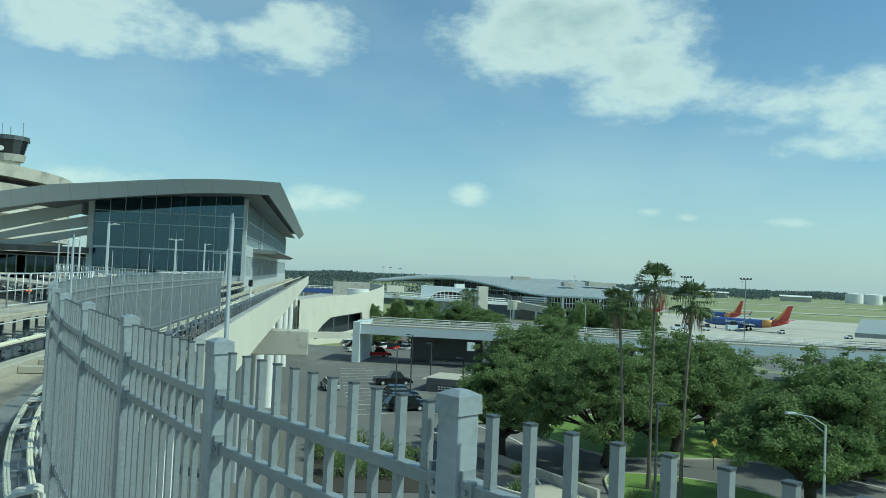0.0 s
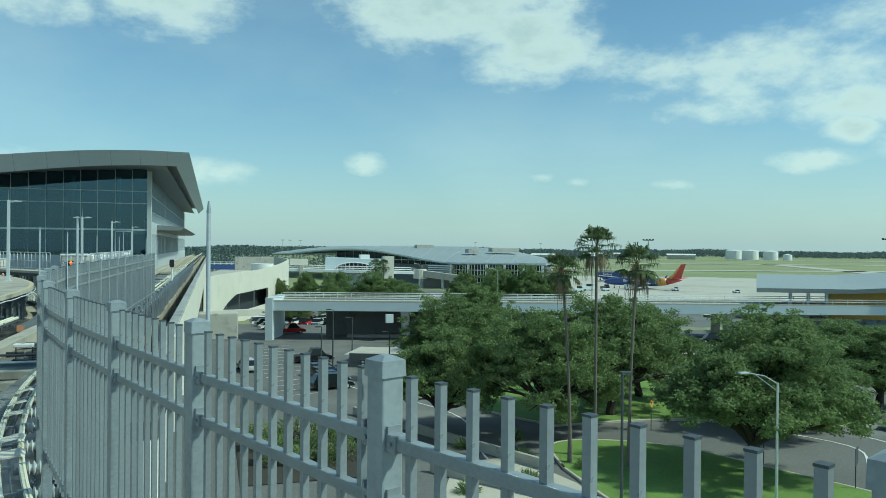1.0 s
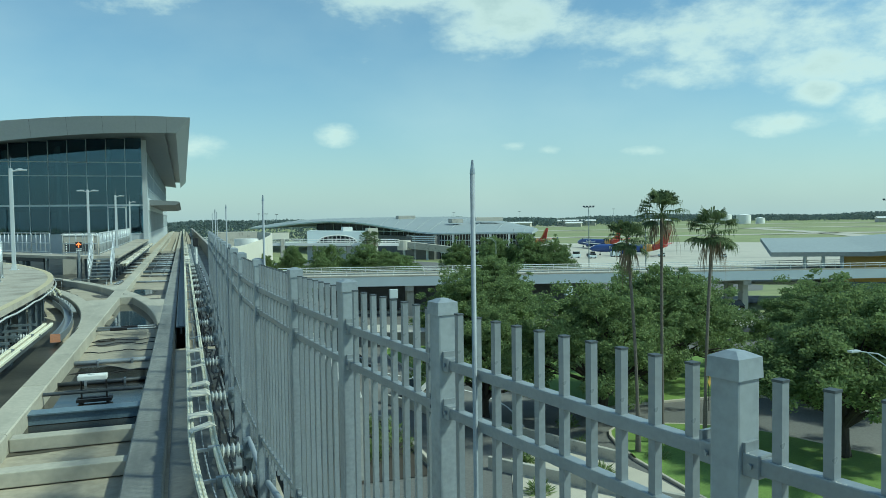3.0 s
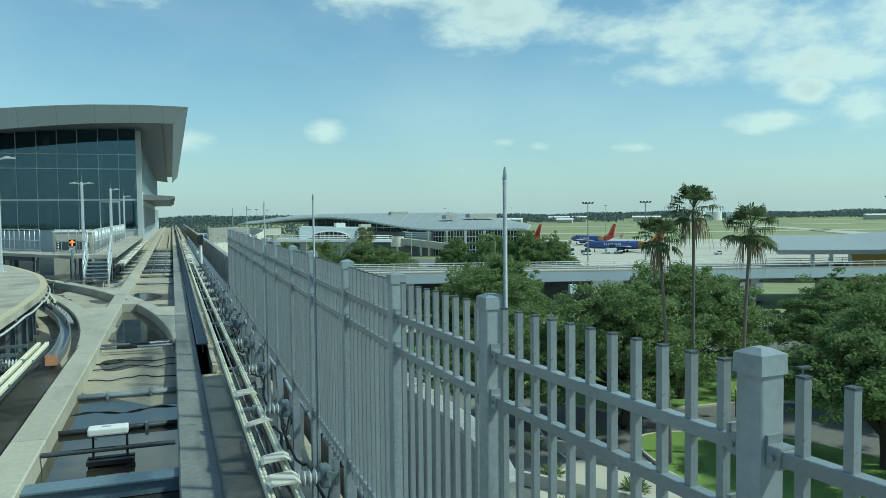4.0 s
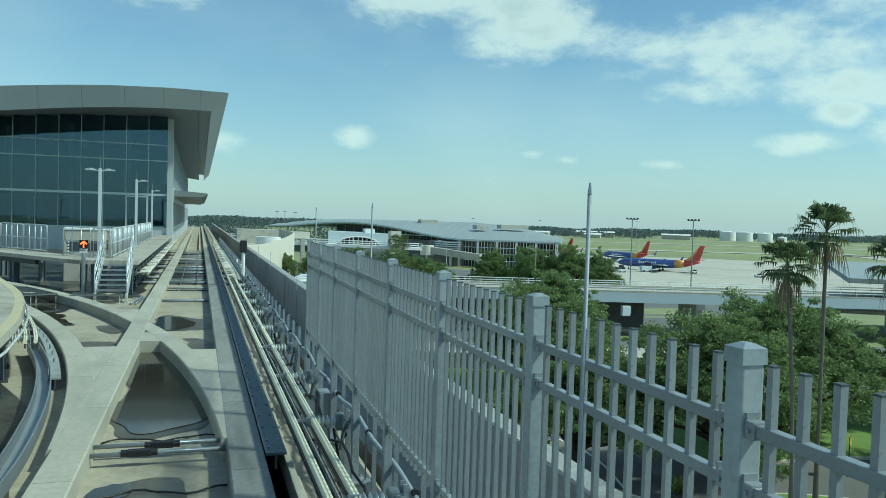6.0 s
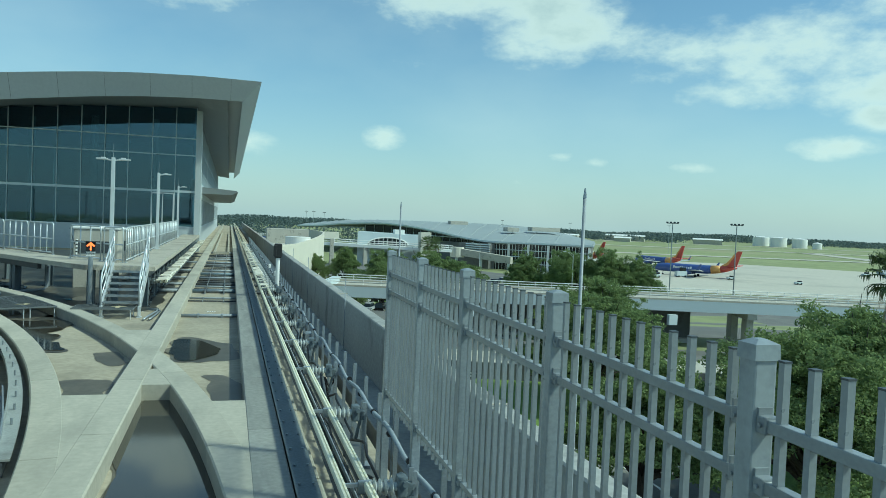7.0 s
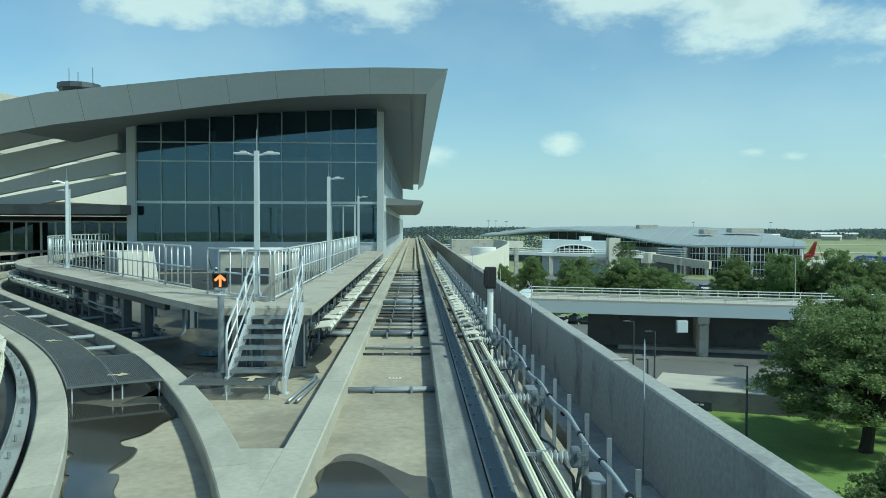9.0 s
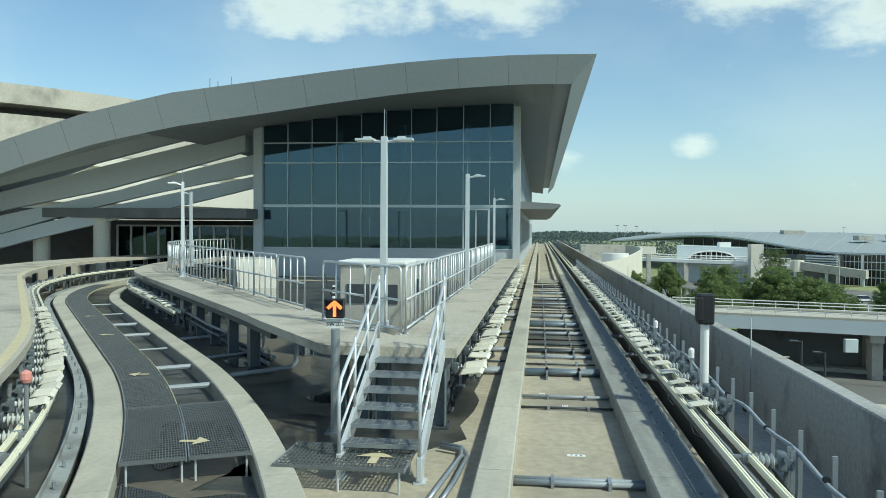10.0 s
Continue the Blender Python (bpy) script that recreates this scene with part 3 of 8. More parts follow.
        tagged(part("pier_%d" % (i + 1), bm, WHITE, smooth=False), "round pale concrete pier under the guideway", "pier", kind="structure")
    bm = bmesh.new()
    sweep(bm, main_line(0, -45, 188, 1.5), [(-1.7, -2.2), (1.7, -2.2), (2.6, -1.26), (-2.6, -1.26)])
    tagged(part("guideway_girder", bm, BEIGE), "beige concrete box girder under the deck", "girder", kind="structure")


build_deck()


def running_beam(label, line, s0, s1, top, bottom, seg, width=0.40, mat=None):
    """A raised concrete running surface cast in lengths with open joints."""
    t = thing("running_beam", label, "running beam", group="running beams", kind="structure")
    s = s0
    while s < s1 - 0.05:
        e = min(s1, s + seg)
        bm = bmesh.new()
        pts = lift(line(s + 0.006, e - 0.006), 0)
        sweep(bm, pts, rect(width, top - bottom, 0, bottom, 0.018))
        part("beam_length", bm, mat or CONCRETE, t)
        s = e
    return t


running_beam("raised grey concrete running beam worn dark by tyres", lambda a, b: main_line(0.95, a, b), -45, 61, 0.0, -0.6, 3.05, mat=BEAM_GREY)
running_beam("raised pale concrete running beam, stained on its side", lambda a, b: main_line(-0.95, a, b), -45, 61, 0.0, -0.6, 3.05)
running_beam("raised pale concrete running beam beside the station", lambda a, b: main_line(0.95, a, b, 5), 61, 188, 0.0, -0.6, 12)
running_beam("raised pale concrete running beam beside the station", lambda a, b: main_line(-0.95, a, b, 5), 61, 188, 0.0, -0.6, 12)
running_beam("raised concrete running beam curving away at the switch", lambda a, b: branch_line(0.95, a, b), 2.0, 75, -0.004, -0.6, 4.2)
running_beam("raised concrete running beam curving away at the switch", lambda a, b: branch_line(-0.95, a, b), 2.0, 75, -0.004, -0.6, 4.2)


def wedge(y0, y1, left, right, n=10):
    """A cast fill between two beams where they part, up to a straight end."""
    pts = []
    for i in range(n + 1):
        y = y0 + (y1 - y0) * i / n
        pts.append((left(y), y))
    for i in range(n, -1, -1):
        y = y0 + (y1 - y0) * i / n
        pts.append((right(y), y))
    bm = bmesh.new()
    slab(bm, pts, -0.55, -0.008)
    tagged(part("switch_fill", bm, CONCRETE), "flat cast concrete fill where the running beams part", "running beam", kind="structure")


def br_x(d):
    return lambda y: min((p for p in branch_line(d, 0, 22, 0.25)), key=lambda p: abs(p.y - y)).x


wedge(6.0, 11.46, br_x(1.05), lambda y: 0.85)
wedge(6.0, 12.0, br_x(-0.85), lambda y: -1.05)
wedge(12.6, 13.85, lambda y: -0.85, br_x(0.85))
wedge(15.4, 18.28, br_x(1.05), lambda y: -1.05)


# ---- fence ----
POST_Y = [8.38, 6.93, 5.52, 3.92, 2.33, 0.74, -0.88, -2.45, -3.95, -5.28, -6.86, -8.2, -9.5, -10.94, -12.08, -13.2, -14.6, -16.02, -17.38, -18.63,
          -19.90, -21.23, -22.52, -23.81, -25.1, -26.35, -27.6, -28.8, -30.0, -31.2]


def fence_line():
    """The fence's posts: points along it, a panel apart."""
    def at(s):
        d = float(np.interp(s, [-45, -29, -25.5, -22.6, -19.6, -16.6, -11.2, -6.5, 0.0, 8.4], [1.5, 1.52, 1.59, 1.72, 1.79, 1.80, 1.93, 1.98, 2.05, 2.17]))
        return main_line(d, s, s + 0.1, 0.1)[0]
    out = []
    s = 8.6
    for y in POST_Y:
        while at(s).y > y:
            s -= 0.01
        out.append(at(s))
    return out


POST_TOP, PICK_TOP, RAILS = 2.325, 2.285, (2.08, 1.89, 0.80)


def build_fence():
    m = {}
    bm = bmesh.new()
    box(bm, 0, 0, (PICK_TOP + 0.70) / 2, 0.025, 0.025, PICK_TOP - 0.70)
    box(bm, 0, 0, PICK_TOP + 0.002, 0.028, 0.028, 0.006)
    m["picket"] = bm
    bm = bmesh.new()
    box(bm, 1.425 / 2, 0, 0, 1.425 - 0.08, 0.038, 0.040, bevel=0.004)
    m["rail"] = bm
    bm = bmesh.new()
    box(bm, 0, 0, 0, 0.045, 0.054, 0.056, bevel=0.005)
    box(bm, -0.018, 0, 0.035, 0.01, 0.05, 0.03)
    rod(bm, (0.002, -0.03, 0), (0.002, -0.036, 0), 0.008, seg=6)
    m["bracket"] = bm
    bm = bmesh.new()
    box(bm, 0, 0, (POST_TOP + DECK_Z) / 2 - 0.02, 0.080, 0.080, POST_TOP - DECK_Z - 0.04, bevel=0.007)
    m["post"] = bm
    bm = bmesh.new()
    box(bm, 0, 0, POST_TOP - 0.025, 0.092, 0.092, 0.05)
    top = [v for v in bm.verts if v.co.z > POST_TOP - 0.01]
    for v in top:
        v.co.x *= 0.96
        v.co.y *= 0.96
    tip = bmesh.ops.extrude_face_region(bm, geom=[f for f in bm.faces if all(v in top for v in f.verts)])
    for v in [g for g in tip["geom"] if isinstance(g, bmesh.types.BMVert)]:
        v.co.x *= 0.35
        v.co.y *= 0.35
        v.co.z += 0.014
    m["cap"] = bm
    bm = bmesh.new()
    box(bm, 0, 0, DECK_Z + 0.016, 0.24, 0.24, 0.02)
    for x in (-0.09, 0.09):
        for y in (-0.09, 0.09):
            rod(bm, (x, y, DECK_Z + 0.02), (x, y, DECK_Z + 0.05), 0.012, seg=6)
    m["plate"] = bm
    fence = thing("steel_fence", "galvanised steel picket fence with flat-topped pickets and capped posts", "fence")
    masters = {k: part(k, b, FENCE_POST_SUNLIT if k in ("post", "cap") else FENCE, fence) for k, b in m.items()}
    pk = masters["picket"].data
    pk.materials.append(STEEL_DARK)
    for p in pk.polygons:
        if p.center.z > PICK_TOP - 0.01:
            p.material_index = 1
    names = {"picket": "picket", "rail": "rail", "bracket": "bracket", "post": "post", "cap": "post_cap", "plate": "base_plate"}
    posts = fence_line()

    def put(kind, mm, parent=fence):
        return share(names[kind], masters[kind], parent, mm)
    for i, p in enumerate(posts):
        q = posts[i + 1] if i + 1 < len(posts) else p + (p - posts[i - 1])
        d = q - p
        base = Matrix.Translation((p.x, p.y, 0)) @ Matrix.Rotation(math.atan2(d.y, d.x), 4, "Z")
        post = put("post", base)
        put("cap", Matrix.Identity(4), post)
        put("plate", Matrix.Identity(4), post)
        if i + 1 == len(posts):
            break
        count = max(7, round(d.length / 0.125) - 1)
        for k in range(count):
            put("picket", base @ Matrix.Translation((d.length * (k + 1) / (count + 1), 0, 0)))
        for z in RAILS:
            rl = put("rail", base @ Matrix.Translation((0, 0, z)) @ Matrix.Diagonal((d.length / 1.425, 1, 1, 1)))
            for x in (0.062, d.length - 0.062):
                put("bracket", base @ Matrix.Translation((x, 0, z)))
    for ob in masters.values():
        bpy.data.objects.remove(ob)
    # slim rods standing behind the fence
    spots = [(2.28, 8.5), (2.23, 3.9), (1.98, -1.5), (1.97, -5.5), (2.06, -9.55), (2.42, -13.5), (3.42, -17.3), (4.37, -19.9), (6.18, -23.8)]
    for x, y in spots + [(3.2, 18.45), (3.2, 27.4), (3.2, 34), (3.2, 46)]:
        t = thing("lightning_rod", "slim grey metal rod standing on the guideway edge", "rod", Matrix.Translation((x, y, 0)), "slim rods")
        bm = bmesh.new()
        top = 2.87 if y < 9 else 1.25
        foot = DECK_Z if y < 9 else -0.53
        rod(bm, (0, 0, foot), (0, 0, top - 0.05), 0.0095, seg=8)
        part("rod", bm, CABLE, t, smooth=True)
        bm = bmesh.new()
        rod(bm, (0, 0, top - 0.05), (0, 0, top), 0.011, 0.004, seg=8)
        part("tip", bm, GALV, t)
        bm = bmesh.new()
        box(bm, 0, 0, foot + 0.01, 0.12, 0.12, 0.02)
        part("foot", bm, GALV, t)


build_fence()


# ---- station building ----
FRONT_Y, SIDE_X, WEST_X, BACK_Y = 59.6, -2.06, -17.76, 168.0
ROOF_Y = 51.3


def roof_top(x):
    return float(np.interp(x, [-60, -45, -38, -29.4, -24.5, -19.7, -14.2, -10.9, -7.7, -5.15, -1.5, 2.2], [-4.5, 1.2, 4.2, 7.3, 8.75, 9.75, 10.35, 10.72, 11.03, 11.2, 11.32, 11.28]))


def roof_depth(x):
    return float(np.interp(x, [-60, -29, -19.7, -3.4, 2.2], [1.4, 1.45, 1.6, 1.3, 1.25]))


def glass_top(x):
    return float(np.interp(x, [-60, -29, -17.8, -14.3, -9.3, -2.0, 3], [-6.0, 5.8, 9.02, 9.49, 9.98, 10.35, 10.3]))


def build_station():
    st = thing("station_building", "shuttle station with a sweeping grey metal roof and dark glass front", "building", kind="structure")
    # roof: top and raked edge, with the soffit rising inwards under it
    xs = [-60 + i * 62.2 / 60 for i in range(61)]
    bm = bmesh.new()
    # Unseen 10.5 m depth west of the station is chosen to shade the bands
    tops = [[bm.verts.new((x, y, roof_top(x))) for x in xs] for y in (ROOF_Y, ROOF_Y + 10.5, 90.0, BACK_Y)]
    for r, (a, b) in enumerate(zip(tops, tops[1:])):
        for i in range(len(xs) - 1):
            if r and xs[i + 1] < -20:
                continue        # west of the station the roof is only a broad band
            bm.faces.new((a[i], a[i + 1], b[i + 1], b[i]))
    edge = [bm.verts.new((min(x, 1.05), ROOF_Y + 0.9, roof_top(x) - roof_depth(x))) for x in xs]
    for i in range(len(xs) - 1):
        bm.faces.new((tops[0][i], edge[i], edge[i + 1], tops[0][i + 1]))
    back = bm.verts.new((1.05, BACK_Y, roof_top(2.2) - roof_depth(2.2)))
    bm.faces.new((tops[0][-1], edge[-1], back, tops[3][-1], tops[2][-1], tops[1][-1]))
    bmesh.ops.recalc_face_normals(bm, faces=bm.faces[:])
    part("roof", bm, PANEL, st, "sweeping grey metal roof with a raked edge")
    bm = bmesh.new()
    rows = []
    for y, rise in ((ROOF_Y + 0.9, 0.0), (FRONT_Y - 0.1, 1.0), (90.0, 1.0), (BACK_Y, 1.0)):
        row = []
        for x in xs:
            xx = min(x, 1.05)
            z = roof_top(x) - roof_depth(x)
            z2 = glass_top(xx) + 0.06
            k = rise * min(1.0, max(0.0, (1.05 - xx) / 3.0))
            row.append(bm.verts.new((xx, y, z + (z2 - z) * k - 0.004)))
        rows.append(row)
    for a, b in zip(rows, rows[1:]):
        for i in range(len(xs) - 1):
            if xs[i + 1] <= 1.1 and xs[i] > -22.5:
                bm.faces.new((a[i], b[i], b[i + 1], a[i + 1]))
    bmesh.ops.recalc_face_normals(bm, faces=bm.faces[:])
    part("soffit", bm, SOFFIT, st, "grey soffit under the wide eaves, darkened as their shade")
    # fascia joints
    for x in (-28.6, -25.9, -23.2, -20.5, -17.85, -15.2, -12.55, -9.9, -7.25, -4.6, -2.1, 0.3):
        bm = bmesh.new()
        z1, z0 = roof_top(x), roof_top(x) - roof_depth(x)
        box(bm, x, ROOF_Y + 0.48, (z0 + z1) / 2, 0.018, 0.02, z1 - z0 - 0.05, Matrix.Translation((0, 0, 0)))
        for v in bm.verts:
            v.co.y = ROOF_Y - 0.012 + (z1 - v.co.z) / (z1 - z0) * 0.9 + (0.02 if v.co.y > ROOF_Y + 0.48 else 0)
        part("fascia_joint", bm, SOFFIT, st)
    # base wall and corner piers
    bm = bmesh.new()
    box(bm, (SIDE_X + WEST_X) / 2, FRONT_Y + 0.2, 0.62, SIDE_X - WEST_X + 0.6, 0.5, 1.8)
    part("base_wall", bm, PANEL, st, "grey panelled base wall under the glass")
    for x, w in ((WEST_X - 0.25, 0.55), (SIDE_X + 0.2, 0.42)):
        bm = bmesh.new()
        box(bm, x, FRONT_Y + 0.1, 4.9, w, 0.7, 10.4)
        part("corner_pier", bm, PANEL, st)
    # curtain wall: panes and mullions
    cols = [WEST_X, -16.11, -14.55, -12.98, -11.42, -9.86, -8.30, -6.73, -5.10, -3.49, SIDE_X]
    rows = [1.52, 4.13, 6.80, 8.04, 10.8]
    cw = thing("curtain_wall", "", "")
    cw.parent = st
    cw.name = "curtain_wall"
    for a, b in zip(cols, cols[1:]):
        for r0, r1 in zip(rows, rows[1:]):
            top = min(r1, glass_top((a + b) / 2))
            if top - r0 < 0.1:
                continue
            bm = bmesh.new()
            box(bm, (a + b) / 2, FRONT_Y, (r0 + top) / 2, b - a - 0.02, 0.024, top - r0 - 0.02)
            o = part("pane", bm, GLASS, cw)
            o.visible_shadow = False
    for x in cols:
        bm = bmesh.new()
        box(bm, x, FRONT_Y - 0.06, (1.52 + glass_top(x)) / 2, 0.042, 0.12, glass_top(x) - 1.52)
        part("mullion", bm, MULLION, cw)
    for z in rows[:-1]:
        bm = bmesh.new()
        box(bm, (WEST_X + SIDE_X) / 2, FRONT_Y - 0.055, z, SIDE_X - WEST_X, 0.1, 0.17 if z == 4.13 else 0.07)
        part("transom", bm, MULLION, cw)
    # glazed porch seen in the front's corner
    bm = bmesh.new()
    for x in (-5.05, -4.3, -3.55):
        box(bm, x, FRONT_Y - 0.12, 2.75, 0.07, 0.1, 2.5)
    box(bm, -4.3, FRONT_Y - 0.12, 3.95, 1.6, 0.1, 0.1)
    part("door_frame", bm, GALV_LIGHT, st, "light metal double door frame in the glass front")
    # east side: wall bands, glass and mullions
    bm = bmesh.new()
    box(bm, SIDE_X - 0.1, (FRONT_Y + BACK_Y) / 2, 0.3, 0.3, BACK_Y - FRONT_Y, 2.2)
    box(bm, SIDE_X - 0.1, (FRONT_Y + BACK_Y) / 2, 4.45, 0.34, BACK_Y - FRONT_Y, 1.3)
    part("side_wall", bm, PANEL, st, "pale grey panelled wall bands along the track")
    bm = bmesh.new()
    box(bm, SIDE_X - 0.2, (FRONT_Y + BACK_Y) / 2, 7.55, 0.03, BACK_Y - FRONT_Y - 0.4, 4.9)
    o = part("side_glazing", bm, GLASS, st)
    o.visible_shadow = False
    bm = bmesh.new()
    box(bm, SIDE_X - 0.2, (FRONT_Y + BACK_Y) / 2, 2.6, 0.03, BACK_Y - FRONT_Y - 0.4, 2.4)
    o = part("side_window_band", bm, GLASS, st)
    o.visible_shadow = False
    y = FRONT_Y + 1.5
    while y < BACK_Y:
        bm = bmesh.new()
        box(bm, SIDE_X - 0.09, y, 7.55, 0.2, 0.06, 4.9)
        part("side_mullion", bm, MULLION, st)
        bm = bmesh.new()
        box(bm, SIDE_X - 0.05, y, 2.6, 0.24, 0.3, 2.4)
        part("window_pier", bm, PANEL, st)
        y += 1.55 if y < 80 else 3.1
    for z in (6.2, 8.0):
        bm = bmesh.new()
        box(bm, SIDE_X - 0.1, (FRONT_Y + BACK_Y) / 2, z, 0.16, BACK_Y - FRONT_Y - 0.4, 0.06)
        part("side_transom", bm, MULLION, st)
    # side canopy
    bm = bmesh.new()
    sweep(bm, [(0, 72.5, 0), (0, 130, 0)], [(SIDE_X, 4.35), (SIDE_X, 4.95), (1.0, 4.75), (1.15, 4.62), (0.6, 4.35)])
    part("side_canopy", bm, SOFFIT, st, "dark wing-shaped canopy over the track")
    # inside: floors, back wall, columns, lit ceiling edge
    bm = bmesh.new()
    box(bm, (SIDE_X + WEST_X) / 2, (FRONT_Y + 90) / 2 + 0.4, 1.35, SIDE_X - WEST_X - 0.6, 90 - FRONT_Y, 0.25)
    part("lower_floor", bm, INSIDE, st)
    bm = bmesh.new()
    box(bm, (SIDE_X + WEST_X) / 2, (FRONT_Y + 4 + 90) / 2, 4.1, SIDE_X - WEST_X - 0.6, 86 - FRONT_Y, 0.4)
    part("upper_floor", bm, INSIDE, st)
    bm = bmesh.new()
    box(bm, (SIDE_X + WEST_X) / 2, 90, 5.6, SIDE_X - WEST_X, 0.3, 9)
    box(bm, WEST_X - 0.1, 74.5, 5.0, 0.3, 30, 9.6)
    part("inner_wall", bm, INSIDE, st)
    for x in (-14.5, -10, -5.5):
        bm = bmesh.new()
        rod(bm, (x, 66, 1.4), (x, 66, 10), 0.28, seg=16)
        part("inner_column", bm, WHITE, st)


build_station()


# sloped bands and decks of the terminal to the west
BANDS = (([(-33.66, 6.41), (-28.73, 7.78), (-24.74, 8.94), (-21.5, 9.75)], [(-33.66, 5.24), (-28.73, 6.64), (-24.74, 7.86), (-21.5, 8.8)]),
         ([(-33.67, 4.86), (-29.25, 6.12), (-24.74, 7.39), (-19.2, 8.9)], [(-33.67, 3.7), (-27.98, 4.99), (-23.48, 6.31), (-19.2, 7.62)]),
         ([(-33.69, 3.4), (-26.72, 5.06), (-22.22, 6.42), (-17.95, 7.56)], [(-33.69, 2.29), (-29.27, 3.68), (-24.75, 4.85), (-17.95, 6.35)]),
         ([(-31.5, 2.8), (-26.72, 4.11), (-22.22, 5.16), (-17.95, 6.16)], [(-31.5, 1.95), (-26.72, 3.21), (-22.22, 4.28), (-17.95, 5.45)]))


def build_bands():
    for i, (up, low) in enumerate(BANDS):
        bm = bmesh.new()
        n = 46
        x0, x1 = up[0][0] - 9.0, up[-1][0]
        rings = []
        for k in range(n + 1):
            x = x0 + (x1 - x0) * k / n
            slope = 0.27 * min(0.0, x - up[0][0])
            zu = float(np.interp(x, [p[0] for p in up], [p[1] for p in up])) + slope
            zl = float(np.interp(x, [p[0] for p in low], [p[1] for p in low])) + slope
            y = float(np.interp(x, [x0, up[0][0], x1], [56.2, 57.0, 60.3]))
            rings.append([bm.verts.new(q) for q in ((x, y, zl), (x, y, zu), (x + 0.1, y + 0.5, zu + 0.04), (x + 0.1, y + 0.5, zl + 0.04))])
        for a, b in zip(rings, rings[1:]):
            for j in range(4):
                bm.faces.new((a[j], a[(j + 1) % 4], b[(j + 1) % 4], b[j]))
        bm.faces.new(rings[0][::-1])
        bm.faces.new(rings[-1])
        bmesh.ops.recalc_face_normals(bm, faces=bm.faces[:])
        tagged(part("roof_band", bm, PANEL), "long sloping grey metal roof band beside the station", "roof band", group="roof bands", kind="structure")
    # curved concrete levels of the parking structure behind
    cx, cy = -88.0, 118.0
    # Lowest level and the thin ring near the top are coloured as shade
    for i, (r, z0, z1, mat) in enumerate(((46, -13, 2.0, DECK_SHADED), (47, 2.4, 4.6, BEIGE), (46.5, 4.6, 5.4, BEIGE), (47.5, 5.4, 8.6, BEIGE), (46.5, 8.6, 9.4, BEIGE), (47.4, 9.4, 10.6, BEIGE), (47.5, 10.6, 14.2, STRIPED), (44, 14.2, 15.2, TRENCH), (48, 15.2, 17.2, STRIPED))):
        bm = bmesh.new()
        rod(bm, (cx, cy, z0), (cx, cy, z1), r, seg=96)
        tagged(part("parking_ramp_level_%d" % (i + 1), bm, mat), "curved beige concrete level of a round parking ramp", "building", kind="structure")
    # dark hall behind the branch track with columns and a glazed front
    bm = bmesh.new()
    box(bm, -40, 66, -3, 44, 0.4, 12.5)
    tagged(part("wall_west_hall", bm, DECK_SHADED), "wall behind the columns of the lower hall, coloured as dark as its shade", "wall", kind="structure")
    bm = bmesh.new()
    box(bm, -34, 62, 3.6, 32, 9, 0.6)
    tagged(part("ceiling_west_hall", bm, DECK_SHADED), "concrete soffit over the lower hall, coloured as dark as its shade", "ceiling", kind="structure")
    gz = thing("hall_glazing", "tall glazed wall with white frames behind the columns", "window wall", kind="structure")
    for k in range(13):
        bm = bmesh.new()
        box(bm, -29.5 + k * 1.0, 63.0, 1.3, 0.14, 0.14, 3.2)
        part("frame_post", bm, WHITE, gz)
        if k < 12:
            bm = bmesh.new()
            box(bm, -29.0 + k * 1.0, 63.0, 1.3, 0.84, 0.03, 3.1)
            part("pane", bm, GLASS_FAR, gz)
    for z in (0.1, 2.85):
        bm = bmesh.new()
        box(bm, -23.5, 63.0, z, 12.0, 0.16, 0.12)
        part("frame_rail", bm, WHITE, gz)
    for x in (-31.9, -27.8):
        t = thing("concrete_column", "round beige concrete column under the canopy", "column", Matrix.Translation((x, 58.3, 0)), "columns under the canopy")
        bm = bmesh.new()
        rod(bm, (0, 0, DECK_Z), (0, 0, 3.35), 0.5, seg=20)
        part("shaft", bm, BEIGE, t, smooth=False)
        bm = bmesh.new()
        box(bm, 0, 0, 3.3, 1.2, 1.2, 0.16)
        part("capital", bm, BEIGE, t)


build_bands()


# ---- guideway furniture ----
PLAT_Z = 0.98


def leg(x, y, ang, top=PLAT_Z - 0.13, w=0.2, group="platform legs"):
    """A steel H-section leg with a foot plate."""
    t = thing("platform_leg", "dark grey steel H-section leg under the walkway", "leg", Matrix.Translation((x, y, 0)) @ Matrix.Rotation(ang, 4, "Z"), group)
    bm = bmesh.new()
    h = top - DECK_Z
    for u in (-w / 2, w / 2):
        box(bm, u, 0, DECK_Z + h / 2, 0.016, w, h)
    box(bm, 0, 0, DECK_Z + h / 2, w, 0.012, h)
    part("shaft", bm, LEG_STEEL, t)
    bm = bmesh.new()
    box(bm, 0, 0, DECK_Z + 0.016, w + 0.14, w + 0.14, 0.025)
    for u in (-1, 1):
        for v in (-1, 1):
            rod(bm, (u * (w / 2 + 0.04), v * (w / 2 + 0.04), DECK_Z + 0.03), (u * (w / 2 + 0.04), v * (w / 2 + 0.04), DECK_Z + 0.07), 0.013, seg=6)
    part("foot_plate", bm, STEEL_DARK, t)
    return t


